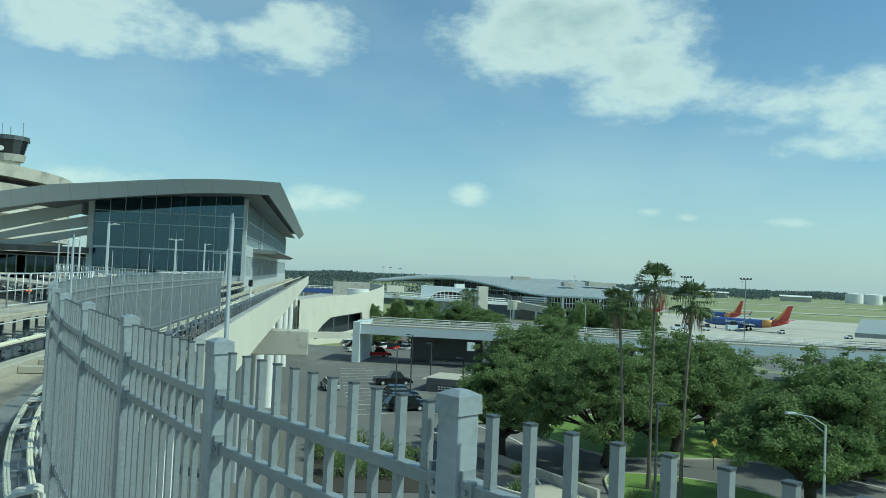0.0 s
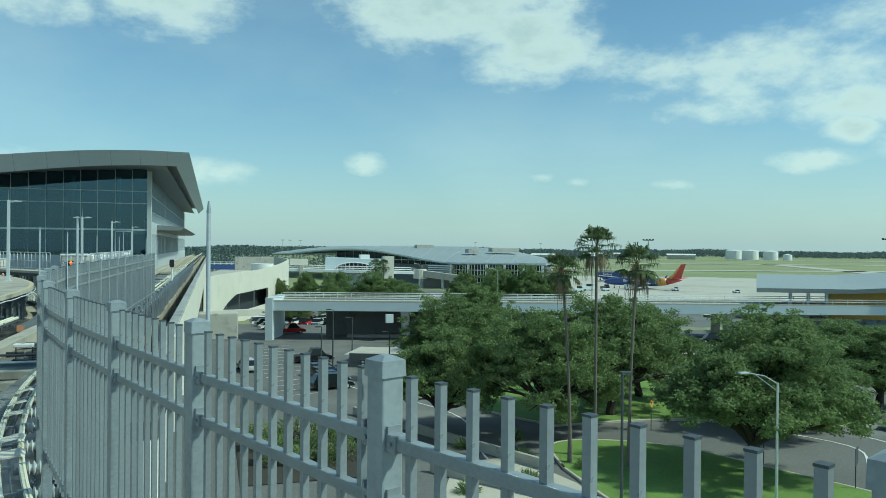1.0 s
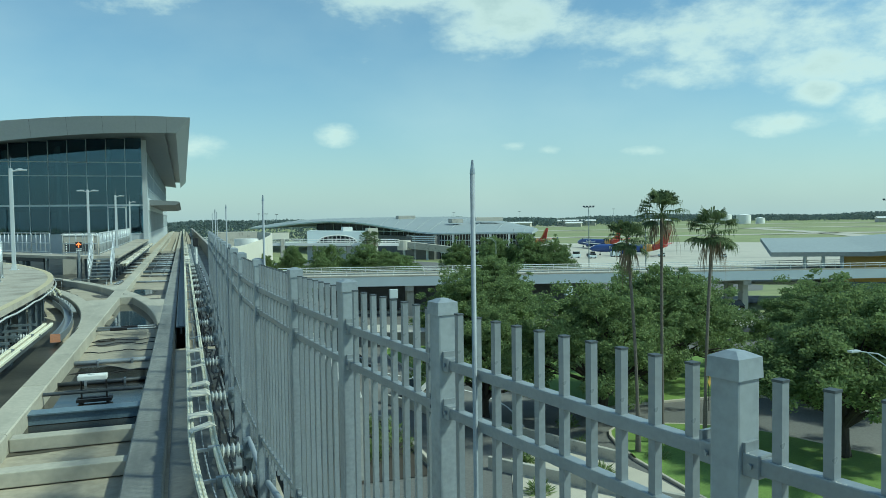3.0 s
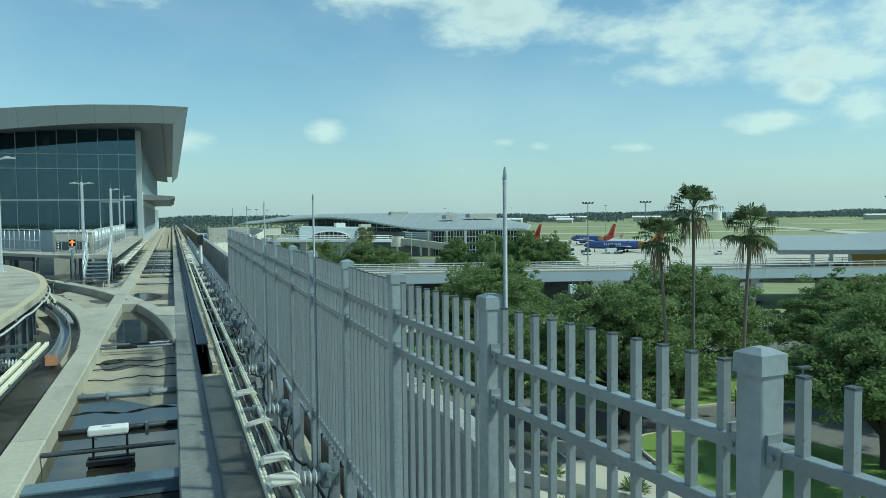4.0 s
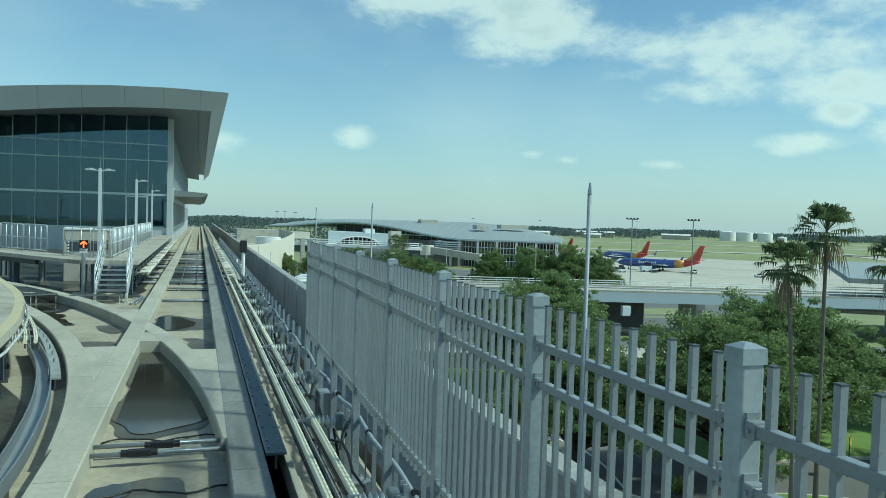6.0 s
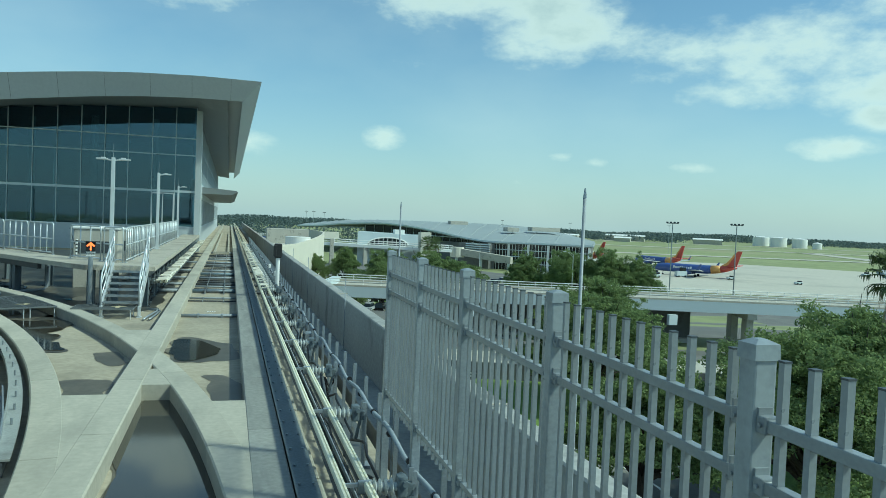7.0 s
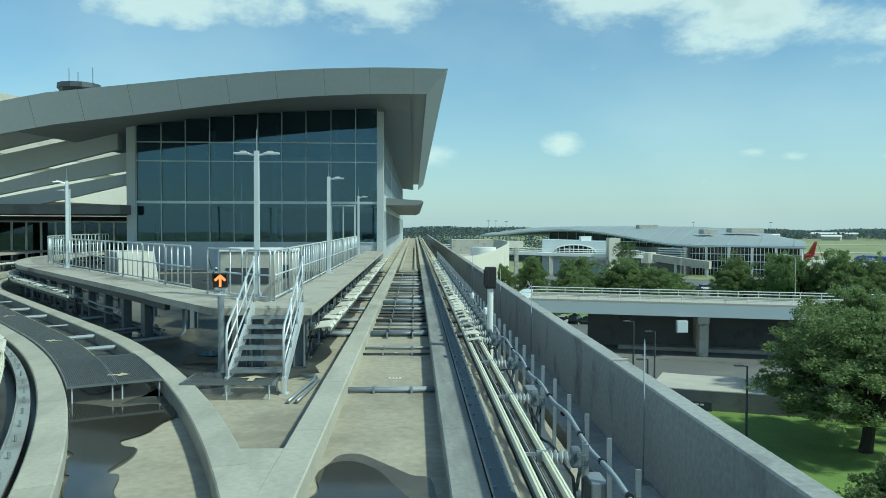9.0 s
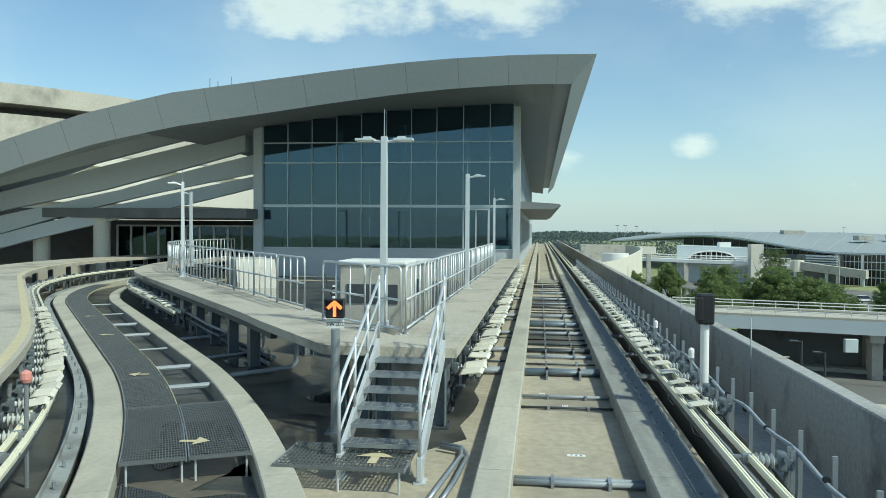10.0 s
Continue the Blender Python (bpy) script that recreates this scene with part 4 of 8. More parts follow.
def railing_panel(a, b, z, height=1.10, uprights=3, group="railing panels"):
    """A round-cornered tube railing panel from a to b."""
    a, b = Vector((a[0], a[1], 0)), Vector((b[0], b[1], 0))
    d = b - a
    length, ang = d.length, math.atan2(d.y, d.x)
    t = thing("railing_panel", "light galvanised tube railing panel with rounded corners", "railing", Matrix.Translation((a.x, a.y, z)) @ Matrix.Rotation(ang, 4, "Z"), group)
    r, g = 0.024, 0.03
    bm = bmesh.new()
    c = 0.09
    x0, x1 = g, length - g
    pts = [(x0, 0, 0)] + [(x0 + c - c * math.cos(k * math.pi / 8), 0, height - c + c * math.sin(k * math.pi / 8)) for k in range(5)]
    pts += [(x1 - c + c * math.sin(k * math.pi / 8), 0, height - c + c * math.cos(k * math.pi / 8)) for k in range(5)] + [(x1, 0, 0)]
    tube(bm, pts, r, 8)
    part("frame", bm, GALV_LIGHT, t, smooth=True)
    for zz in (0.56, 0.09):
        bm = bmesh.new()
        rod(bm, (x0, 0, zz), (x1, 0, zz), r * 0.85, seg=8)
        part("cross_rail", bm, GALV_LIGHT, t, smooth=True)
    for k in range(uprights):
        x = x0 + (x1 - x0) * (k + 1) / (uprights + 1)
        bm = bmesh.new()
        rod(bm, (x, 0, 0.09), (x, 0, height), r * 0.75, seg=8)
        part("upright", bm, GALV_LIGHT, t, smooth=True)
    for x in (x0, x1):
        bm = bmesh.new()
        box(bm, x, 0, 0.008, 0.11, 0.11, 0.012)
        part("foot", bm, GALV_LIGHT, t)
    return t


def railing(pts, z, step=1.95, **kw):
    """Railing panels along a line of points."""
    pts = [Vector((p[0], p[1], 0)) for p in pts]
    run, marks, want = 0.0, [pts[0]], step
    for a, b in zip(pts, pts[1:]):
        seg = (b - a).length
        while run + seg >= want:
            marks.append(a + (b - a) * ((want - run) / seg))
            want += step
        run += seg
    for a, b in zip(marks, marks[1:]):
        railing_panel(a, b, z, **kw)


# island platform between the two tracks
br_edge = branch_line(1.66, 24.6, 62, 1.0)
nose = [(-1.64, 24.45), (-3.62, 24.45)]
left_edge = [(p.x, p.y) for p in br_edge if p.y > 24.9]
right_edge = [(-1.64, 24.45 + k) for k in range(0, 36)]
isl = thing("island_platform", "concrete walkway island with galvanised railings between two tracks", "platform", kind="structure")
last = left_edge[-1]
inner_l = [(p.x, p.y) for p in branch_line(3.12, 26.2, 62, 1.0)]
bm = bmesh.new()
slab(bm, [(-3.62, 24.45)] + left_edge + inner_l[::-1] + [(-2.78, 25.6), (-2.78, 59.3), (-1.64, 59.3), (-1.64, 24.45)], PLAT_Z - 0.14, PLAT_Z)
part("deck_slab", bm, PLATFORM, isl)
for p in branch_line(2.05, 26.5, 58, 1.85):
    leg(p.x, p.y, 0.6)
for p in branch_line(2.12, 26.95, 44, 1.85):
    leg(p.x, p.y, 0.6, w=0.15)
for p in branch_line(3.6, 27.5, 44, 3.7):
    leg(p.x, p.y, 0.6)
for y in [26.6 + 2.4 * k for k in range(13)]:
    leg(-2.05, y, 0)
for x in (-3.45, -3.1, -2.8, -1.95):
    leg(x, 24.85, 0)
# edge beam under the slab
for nm, line in (("edge_beam", [Vector((p[0] + 0.25, p[1] + 0.1, 0)) for p in left_edge]), ("edge_beam", [Vector((-1.9, y, 0)) for _, y in right_edge])):
    bm = bmesh.new()
    sweep(bm, line, rect(0.12, 0.2, 0, PLAT_Z - 0.345))
    part(nm, bm, STEEL_DARK, isl)

rail_l = [(p.x, p.y) for p in branch_line(2.95, 25.9, 60, 0.5)]
railing(rail_l, PLAT_Z)
railing([(-2.62, 25.75), (-2.62, 51.2)], PLAT_Z, step=1.96)
railing_panel((-3.35, 26.3), (-2.68, 25.75), PLAT_Z, uprights=1)
railing_panel((-4.55, 27.6), (-3.42, 26.35), PLAT_Z, uprights=2)
# chain with striped sleeve across the gate
ch = thing("gate_chain", "thin chain with a black and white sleeve across the gate", "chain", Matrix.Translation((-4.6, 27.75, PLAT_Z)))
bm = bmesh.new()
tube(bm, [(0.3 * k / 6, 0.25 * k / 6, 1.0 - 0.9 * k / 6 + 0.12 * math.sin(math.pi * k / 6) * -1) for k in range(7)], 0.012, 6)
part("chain", bm, STEEL_DARK, ch)
bm = bmesh.new()
rod(bm, (0.2, 0.1, 0.02), (0.2, 0.1, 0.62), 0.03, seg=10)
part("sleeve", bm, WHITE, ch)
for k in range(5):
    bm = bmesh.new()
    rod(bm, (0.2, 0.1, 0.06 + 0.12 * k), (0.2, 0.1, 0.11 + 0.12 * k), 0.0315, seg=10)
    part("band", bm, BLACK, ch)


def lamp_post(x, y, z0, arms, height=3.32, ang=0.0):
    """A square pole with flat lamp heads on short arms and a slim spike."""
    t = thing("lamp_post", "pale grey square lamp post with flat lamp heads" if len(arms) == 2 else "pale grey square lamp post with one flat lamp head", "lamp post", Matrix.Translation((x, y, z0)) @ Matrix.Rotation(ang, 4, "Z"), "walkway lamp posts")
    bm = bmesh.new()
    box(bm, 0, 0, height / 2, 0.125, 0.125, height, bevel=0.01)
    for v in bm.verts:
        if v.co.z > height / 2:
            v.co.x *= 0.86
            v.co.y *= 0.86
    part("pole", bm, GALV_LIGHT, t)
    bm = bmesh.new()
    box(bm, 0, 0, 0.012, 0.28, 0.28, 0.024)
    box(bm, 0, 0, 0.06, 0.17, 0.17, 0.1)
    part("base_plate", bm, GALV_LIGHT, t)
    bm = bmesh.new()
    rod(bm, (0, 0, height), (0, 0, height + 0.48), 0.012, 0.006, seg=6)
    part("spike", bm, GALV, t)
    for s in arms:
        bm = bmesh.new()
        rod(bm, (0, 0, height - 0.1), (s * 0.22, 0, height - 0.07), 0.025, seg=8)
        part("arm", bm, GALV_LIGHT, t)
        bm = bmesh.new()
        box(bm, s * 0.34, 0, height - 0.055, 0.34, 0.17, 0.045, bevel=0.012)
        box(bm, s * 0.30, 0, height - 0.02, 0.14, 0.1, 0.04, bevel=0.01)
        hd = part("lamp_head", bm, GALV_LIGHT, t)
        bm = bmesh.new()
        box(bm, s * 0.36, 0, height - 0.08, 0.24, 0.13, 0.008)
        part("lens", bm, WHITE, hd)
    return t


lamp_post(-3.17, 26.65, PLAT_Z, (-1, 1))
lamp_post(-12.9, 38.9, PLAT_Z, (-1,), ang=0.6)
lamp_post(-2.55, 35.5, PLAT_Z, (1,))
lamp_post(-2.75, 52.0, PLAT_Z, (1,))
lamp_post(-4.3, 14.3, PLAT_Z, (1,), height=3.6)
lamp_post(-15.9, 45.8, PLAT_Z, (-1,))


# equipment cabinets behind the railing
for x, y, sx, sy, sz in ((-4.2, 31.0, 1.5, 1.3, 2.15), (-4.1, 34.2, 1.3, 1.1, 2.05)):
    t = thing("equipment_cabinet", "pale grey equipment cabinet with rounded lid behind the railing", "cabinet", Matrix.Translation((x, y, DECK_Z)), "equipment cabinets")
    bm = bmesh.new()
    box(bm, 0, 0, sz / 2, sx, sy, sz, bevel=0.03)
    part("body", bm, PARAPET, t)
    bm = bmesh.new()
    box(bm, 0, 0, sz + 0.05, sx + 0.08, sy + 0.08, 0.1, bevel=0.035)
    part("lid", bm, WHITE, t)
    bm = bmesh.new()
    box(bm, 0, -sy / 2 - 0.01, sz * 0.70, sx * 0.78, 0.02, sz * 0.2)
    part("louvre", bm, STEEL_DARK, t)
# curved light tank-like enclosure behind the long railing
t = thing("sloped_enclosure", "low pale grey enclosure with one sloped end behind the railing", "enclosure", Matrix.Translation((-12.2, 43.5, DECK_Z)) @ Matrix.Rotation(2.05, 4, "Z"))
bm = bmesh.new()
sweep(bm, [(0, -0.75, 0), (0, 0.75, 0)], [(-2.6, 0.15), (2.6, 0.15), (2.6, 1.7), (-1.5, 1.75), (-2.5, 0.7)])
part("shell", bm, PARAPET, t)
bm = bmesh.new()
box(bm, 0, 0.0, 0.1, 5.3, 1.6, 0.2)
part("skirt", bm, KERB, t)


def stairs():
    t = thing("steel_stairs", "galvanised open-tread steel stairs with twin handrails", "stairs", Matrix.Translation((-2.31, 22.3, 0)))
    n, w, y1, z0, z1 = 6, 0.96, 2.15, -0.02, PLAT_Z
    for k in range(n):
        z = z0 + (z1 - z0) * (k + 1) / (n + 1)
        y = 0.1 + (y1 - 0.1) * (k + 0.4) / n
        tr = bmesh.new()
        for j in range(5):
            box(tr, 0, y - 0.12 + j * 0.06, z, w - 0.06, 0.012, 0.035)
        for j in range(9):
            box(tr, -w / 2 + 0.08 + j * (w - 0.16) / 8, y, z, 0.01, 0.26, 0.03)
        box(tr, 0, y - 0.135, z - 0.005, w - 0.05, 0.02, 0.05)
        part("tread", tr, GALV, t)
    for s in (-1, 1):
        bm = bmesh.new()
        m = Matrix.Identity(4)
        pts = [(0, -0.05, z0 - 0.2), (0, y1, z1 - 0.14)]
        a, b = Vector(pts[0]), Vector(pts[1])
        for dy, dz in ((0, 0),):
            v = [bm.verts.new((s * w / 2 + o, p.y, p.z + h)) for p in (a, b) for h in (0, 0.26) for o in (-0.025, 0.025)]
            for f in ((0, 1, 3, 2), (4, 6, 7, 5), (0, 4, 5, 1), (2, 3, 7, 6), (0, 2, 6, 4), (1, 5, 7, 3)):
                bm.faces.new([v[i] for i in f])
        bmesh.ops.recalc_face_normals(bm, faces=bm.faces[:])
        part("stringer", bm, GALV_LIGHT, t)
        hr = bmesh.new()
        slope = (z1 - z0) / (y1 - 0.1)
        tube(hr, [(s * w / 2, -0.02, z0 + 0.0), (s * w / 2, -0.02, z0 + 0.80), (s * w / 2, 0.06, z0 + 0.93), (s * w / 2, y1 + 0.05, z1 + 0.98)], 0.022, 8)
        part("handrail", hr, GALV_LIGHT, t, smooth=True)
        for off in (0.32, 0.64):
            lr = bmesh.new()
            rod(lr, (s * w / 2, 0, z0 + off), (s * w / 2, y1 + 0.05, z1 + off + 0.05), 0.018, seg=8)
            part("mid_rail", lr, GALV_LIGHT, t, smooth=True)
        for y in (0.75, 1.45, y1 + 0.03):
            up = bmesh.new()
            zz = z0 + slope * y
            rod(up, (s * w / 2, y, zz), (s * w / 2, y, zz + 0.97), 0.02, seg=8)
            part("upright", up, GALV_LIGHT, t, smooth=True)
        ft = bmesh.new()
        box(ft, s * w / 2, 0.05, DECK_Z + 0.15, 0.07, 0.16, 0.3)
        box(ft, s * w / 2, 0.05, DECK_Z + 0.012, 0.14, 0.22, 0.02)
        part("foot", ft, GALV_LIGHT, t)
    return t


stairs()


def grating(name, outline_fn, n, z, label, leg_pts=()):
    """A panel of flat bars between two edges; outline_fn(u, v) gives the place for u along and v across in 0..1."""
    t = thing(name, label, "grating", group="walkway gratings")
    bm = bmesh.new()
    th = 0.006
    for i in range(n + 1):
        a, b = outline_fn(0, i / n), outline_fn(1, i / n)
        steps = 8
        for k in range(steps):
            p, q = outline_fn(k / steps, i / n), outline_fn((k + 1) / steps, i / n)
            d = (q - p)
            m = Matrix.Translation(((p + q) / 2).to_3d() + Vector((0, 0, z - 0.017))) @ Matrix.Rotation(math.atan2(d.y, d.x), 4, "Z")
            box(bm, 0, 0, 0, d.length + 0.002, th, 0.034, m)
    length = (outline_fn(1, 0.5) - outline_fn(0, 0.5)).length
    m_n = max(3, int(length / 0.1))
    for i in range(m_n + 1):
        p, q = outline_fn(i / m_n, 0), outline_fn(i / m_n, 1)
        d = q - p
        m = Matrix.Translation(((p + q) / 2).to_3d() + Vector((0, 0, z - 0.008))) @ Matrix.Rotation(math.atan2(d.y, d.x), 4, "Z")
        edge = i in (0, m_n)
        box(bm, 0, 0, 0, d.length, 0.012 if edge else 0.007, 0.04 if edge else 0.014, m)
    tagged(part("bar_grid", bm, GRATE, t), kind="stuff")
    for v in (0, 1):
        bm = bmesh.new()
        for k in range(8):
            p, q = outline_fn(k / 8, v), outline_fn((k + 1) / 8, v)
            d = q - p
            m = Matrix.Translation(((p + q) / 2).to_3d() + Vector((0, 0, z - 0.018))) @ Matrix.Rotation(math.atan2(d.y, d.x), 4, "Z")
            box(bm, 0, 0, 0, d.length, 0.012, 0.045, m)
        part("edge_bar", bm, YELLOW if v and n < 20 else GALV, t)
    for p in leg_pts:
        bm = bmesh.new()
        rod(bm, (p[0], p[1], DECK_Z), (p[0], p[1], z - 0.03), 0.014, seg=8)
        part("leg", bm, GALV_LIGHT, t)
    return t


def arrow(p, ang, z, s=0.3):
    bm = bmesh.new()
    m = Matrix.Translation((p[0], p[1], z)) @ Matrix.Rotation(ang, 4, "Z")
    box(bm, 0, -0.25 * s, 0.002, 0.34 * s, 0.9 * s, 0.004, m)
    v = [bm.verts.new(m @ Vector(q)) for q in ((-0.75 * s, 0.1 * s, 0.005), (0.75 * s, 0.1 * s, 0.005), (0, 0.85 * s, 0.005))]
    bm.faces.new(v)
    tagged(part("painted_arrow", bm, YELLOW), "worn yellow arrow painted on the grating", "floor marking")


def br_patch(s0, s1, d0, d1):
    def fn(u, v):
        p = branch_line(d0 + (d1 - d0) * v, s0 + (s1 - s0) * u, s0 + (s1 - s0) * u + 0.01)[0]
        return Vector((p.x, p.y))
    return fn


def legs_at(s, ds):
    return [tuple(branch_line(d, s, s + 0.01)[0][:2]) for d in ds]


grating("walkway_grating", br_patch(19.6, 22.4, -0.72, 0.0), 22, 0.03, "grey steel grating panel over the wet track bed", legs_at(19.65, (-0.65, -0.05)))
grating("walkway_grating", br_patch(19.6, 22.4, 0.03, 0.73), 22, 0.03, "grey steel grating panel over the wet track bed", legs_at(19.65, (0.1, 0.68)))
s = 22.43
while s < 47:
    grating("walkway_grating", br_patch(s, s + 2.4, -0.72, 0.0), 14, 0.03, "long grey steel walkway grating with a yellow edge bar")
    s += 2.43
rect_patch = lambda x0, x1, y0, y1: (lambda u, v: Vector((x0 + (x1 - x0) * v, y0 + (y1 - y0) * u)))
grating("walkway_grating", rect_patch(-3.45, -1.94, 21.85, 22.75), 30, 0.02, "grey steel grating landing at the foot of the stairs", [(-3.3, 21.9), (-2.7, 21.9), (-2.0, 21.9), (-2.0, 22.6)])
arrow((-2.35, 22.25), 0.0, 0.024)
for sp, dd in ((20.3, 0.1), (25.2, -0.36), (31.0, -0.36), (35.5, -0.36)):
    p = branch_line(dd, sp, sp + 0.01)[0]
    arrow((p.x, p.y), sp / R_BR + (1.2 if sp > 21 else -1.9), 0.034, 0.24)


def track_signal(x, y, top, name_plate, face_deg=0.0, lit=True):
    """A signal head with a lit arrow on a round post, with a name plate under it."""
    t = thing("track_signal", "black signal head with lit orange arrow on a grey post" if lit else "black signal head on a pale post", "signal", Matrix.Translation((x, y, 0)) @ Matrix.Rotation(radians(face_deg), 4, "Z"), "track signals")
    bm = bmesh.new()
    rod(bm, (0, 0, DECK_Z), (0, 0, top - 0.44), 0.065, seg=16)
    part("post", bm, GALV if lit else WHITE, t, smooth=False)
    bm = bmesh.new()
    box(bm, 0, 0, DECK_Z + 0.012, 0.26, 0.26, 0.024)
    part("foot_plate", bm, GALV, t)
    bm = bmesh.new()
    if lit:
        box(bm, 0, 0, top - 0.14, 0.27, 0.16, 0.27, bevel=0.02)
        box(bm, 0, -0.10, top - 0.005, 0.27, 0.14, 0.02)
        for sx in (-1, 1):
            box(bm, sx * 0.13, -0.10, top - 0.07, 0.012, 0.14, 0.16)
    else:
        box(bm, 0, 0, top - 0.2, 0.24, 0.22, 0.46, bevel=0.03)
        box(bm, 0.1, 0.05, top - 0.2, 0.1, 0.16, 0.36, bevel=0.02)
    part("head", bm, BLACK, t)
    if lit:
        bm = bmesh.new()
        box(bm, 0, -0.083, top - 0.17, 0.045, 0.008, 0.17)
        for sx in (-1, 1):
            m = Matrix.Translation((sx * 0.046, -0.083, top - 0.085)) @ Matrix.Rotation(sx * radians(42), 4, "Y")
            box(bm, 0, 0, 0, 0.15, 0.008, 0.05, m)
        part("arrow_lens", bm, SIGNAL_GLOW, t, "glowing orange arrow")
    if name_plate:
        bm = bmesh.new()
        box(bm, 0, -0.02, top - 0.36, 0.25, 0.02, 0.13)
        pl = part("name_plate", bm, WHITE, t, "white plate with black letters")
        cu = bpy.data.curves.new("letters", "FONT")
        cu.body, cu.size, cu.align_x, cu.extrude = name_plate, 0.085, "CENTER", 0.001
        tmp = bpy.data.objects.new("letters", cu)
        scene.collection.objects.link(tmp)
        me = bpy.data.meshes.new_from_object(tmp)
        bpy.data.objects.remove(tmp)
        me.materials.clear()
        me.materials.append(BLACK)
        tx = new("letters", me)
        tx.parent = pl
        tx.matrix_basis = Matrix.Translation((0, -0.033, top - 0.39)) @ Matrix.Rotation(radians(90), 4, "X")
    return t


track_signal(-3.39, 24.3, 1.68, "SW202", 6)
track_signal(2.02, 25.5, 1.72, "", 180, lit=False)
track_signal(-4.55, 4.7, 1.45, "", 0)


# ---- conductor rails and guide beams ----
def conductor_run(label, line, s0, s1, d1, d2, z, side, ins_step=1.95, dense=(), bases=True):
    """Two cream conductor rails on ribbed insulators, each held by a steel casting and a pair of slim uprights.
    side: +1 if they stand to the right of the rails. dense: stretches (from, to, step) where they stand closer."""
    t = thing("conductor_rail", label, "conductor rail", group="conductor rails")
    for d in (d1, d2):
        bm = bmesh.new()
        sweep(bm, line(d, s0, s1), [(-0.026, z - 0.05), (0.026, z - 0.05), (0.034, z), (0.024, z + 0.022), (0.007, z + 0.022), (0.004, z + 0.008), (-0.004, z + 0.008), (-0.007, z + 0.022), (-0.024, z + 0.022), (-0.034, z)])
        part("rail", bm, CREAM, t)
        bm = bmesh.new()
        sweep(bm, line(d, s0, s1), rect(0.03, 0.07, 0, z - 0.13))
        part("web", bm, STEEL_DARK, t)
    bm = bmesh.new()
    sweep(bm, line((d1 + d2) / 2, s0, s1), rect(0.012, 0.05, 0, z - 0.1))
    part("insulating_strip", bm, CABLE, t)
    if not bases:
        return t
    bm = bmesh.new()
    for k in range(4):      # ribbed insulator lying across
        tube(bm, [(0.015 + k * 0.05, 0, 0), (0.03 + k * 0.05, 0, 0), (0.045 + k * 0.05, 0, 0)], [0.05, 0.08, 0.05], 12)
    rod(bm, (-0.06, 0, 0), (0.28, 0, 0), 0.04, seg=10)
    ins = part("insulator", bm, PORCELAIN, t, "pale ribbed porcelain insulator")
    bm = bmesh.new()
    box(bm, 0, 0, 0, 0.09, 0.13, 0.19, bevel=0.02)
    box(bm, 0.07, 0.02, -0.03, 0.09, 0.08, 0.12, bevel=0.015)
    rod(bm, (0.02, -0.1, 0.04), (0.02, 0.11, 0.04), 0.028, seg=8)
    rod(bm, (0.06, 0, -0.08), (0.02, 0.04, -0.34), 0.022, seg=6)
    rod(bm, (0.02, 0.11, 0.04), (0.02, 0.13, 0.04), 0.042, seg=6)
    cast = part("casting", bm, LEG_STEEL, t, "grey steel insulator casting")
    bm = bmesh.new()
    for o in (-0.055, 0.055):
        box(bm, 0, o, (z + 0.08 + DECK_Z) / 2, 0.045, 0.014, z + 0.08 - DECK_Z)
    box(bm, 0, 0, z - 0.09, 0.03, 0.15, 0.05)
    box(bm, 0, 0, DECK_Z + 0.012, 0.16, 0.2, 0.02)
    stand = part("stand", bm, GALV, t)
    bm = bmesh.new()
    box(bm, 0, 0, 0.03, 0.12, 0.05, 0.11, bevel=0.008)
    box(bm, -0.11, 0, 0.05, 0.16, 0.035, 0.03)
    clamp = part("clamp", bm, GALV, t)
    bm = bmesh.new()
    tube(bm, [(0.0, 0.0, z - 0.12), (0.07, 0.08, z - 0.22), (0.02, 0.2, z - 0.34), (-0.05, 0.26, z - 0.2), (-0.02, 0.36, z - 0.30), (0.06, 0.42, DECK_Z + 0.02)], 0.017, 6)
    hose = part("hose", bm, BLACK, t, "black looped hose")
    first = True
    s, k = s0 + 0.6, 0
    outer = max(d1, d2) if side > 0 else min(d1, d2)
    while s < s1 - 0.2:
        p, p1 = line(outer, s, s + 0.1)[0], line(outer, s, s + 0.1)[-1]
        ang = math.atan2(p1.y - p.y, p1.x - p.x) - math.pi / 2 + (0 if side > 0 else math.pi)
        base = Matrix.Translation((p.x, p.y, 0)) @ Matrix.Rotation(ang, 4, "Z")
        step = next((c for a, b, c in dense if a <= s < b), ins_step)
        bits = [("insulator", ins, (0.03, 0, z - 0.04)), ("casting", cast, (0.30, 0, z - 0.04)), ("clamp", clamp, (-0.02, 0, z - 0.06))]
        if step > 1 or k % 2 == 0:
            bits.append(("stand", stand, (0.41, 0.05, 0)))
        if k % 3 == 0:
            bits.append(("hose", hose, (0.33, 0.0, 0)))
        for nm, o, off in bits:
            mm = base @ Matrix.Translation(off)
            if first:
                o.matrix_basis = mm
            else:
                share(nm, o, t, mm)
        first = False
        s += step
        k += 1
    return t


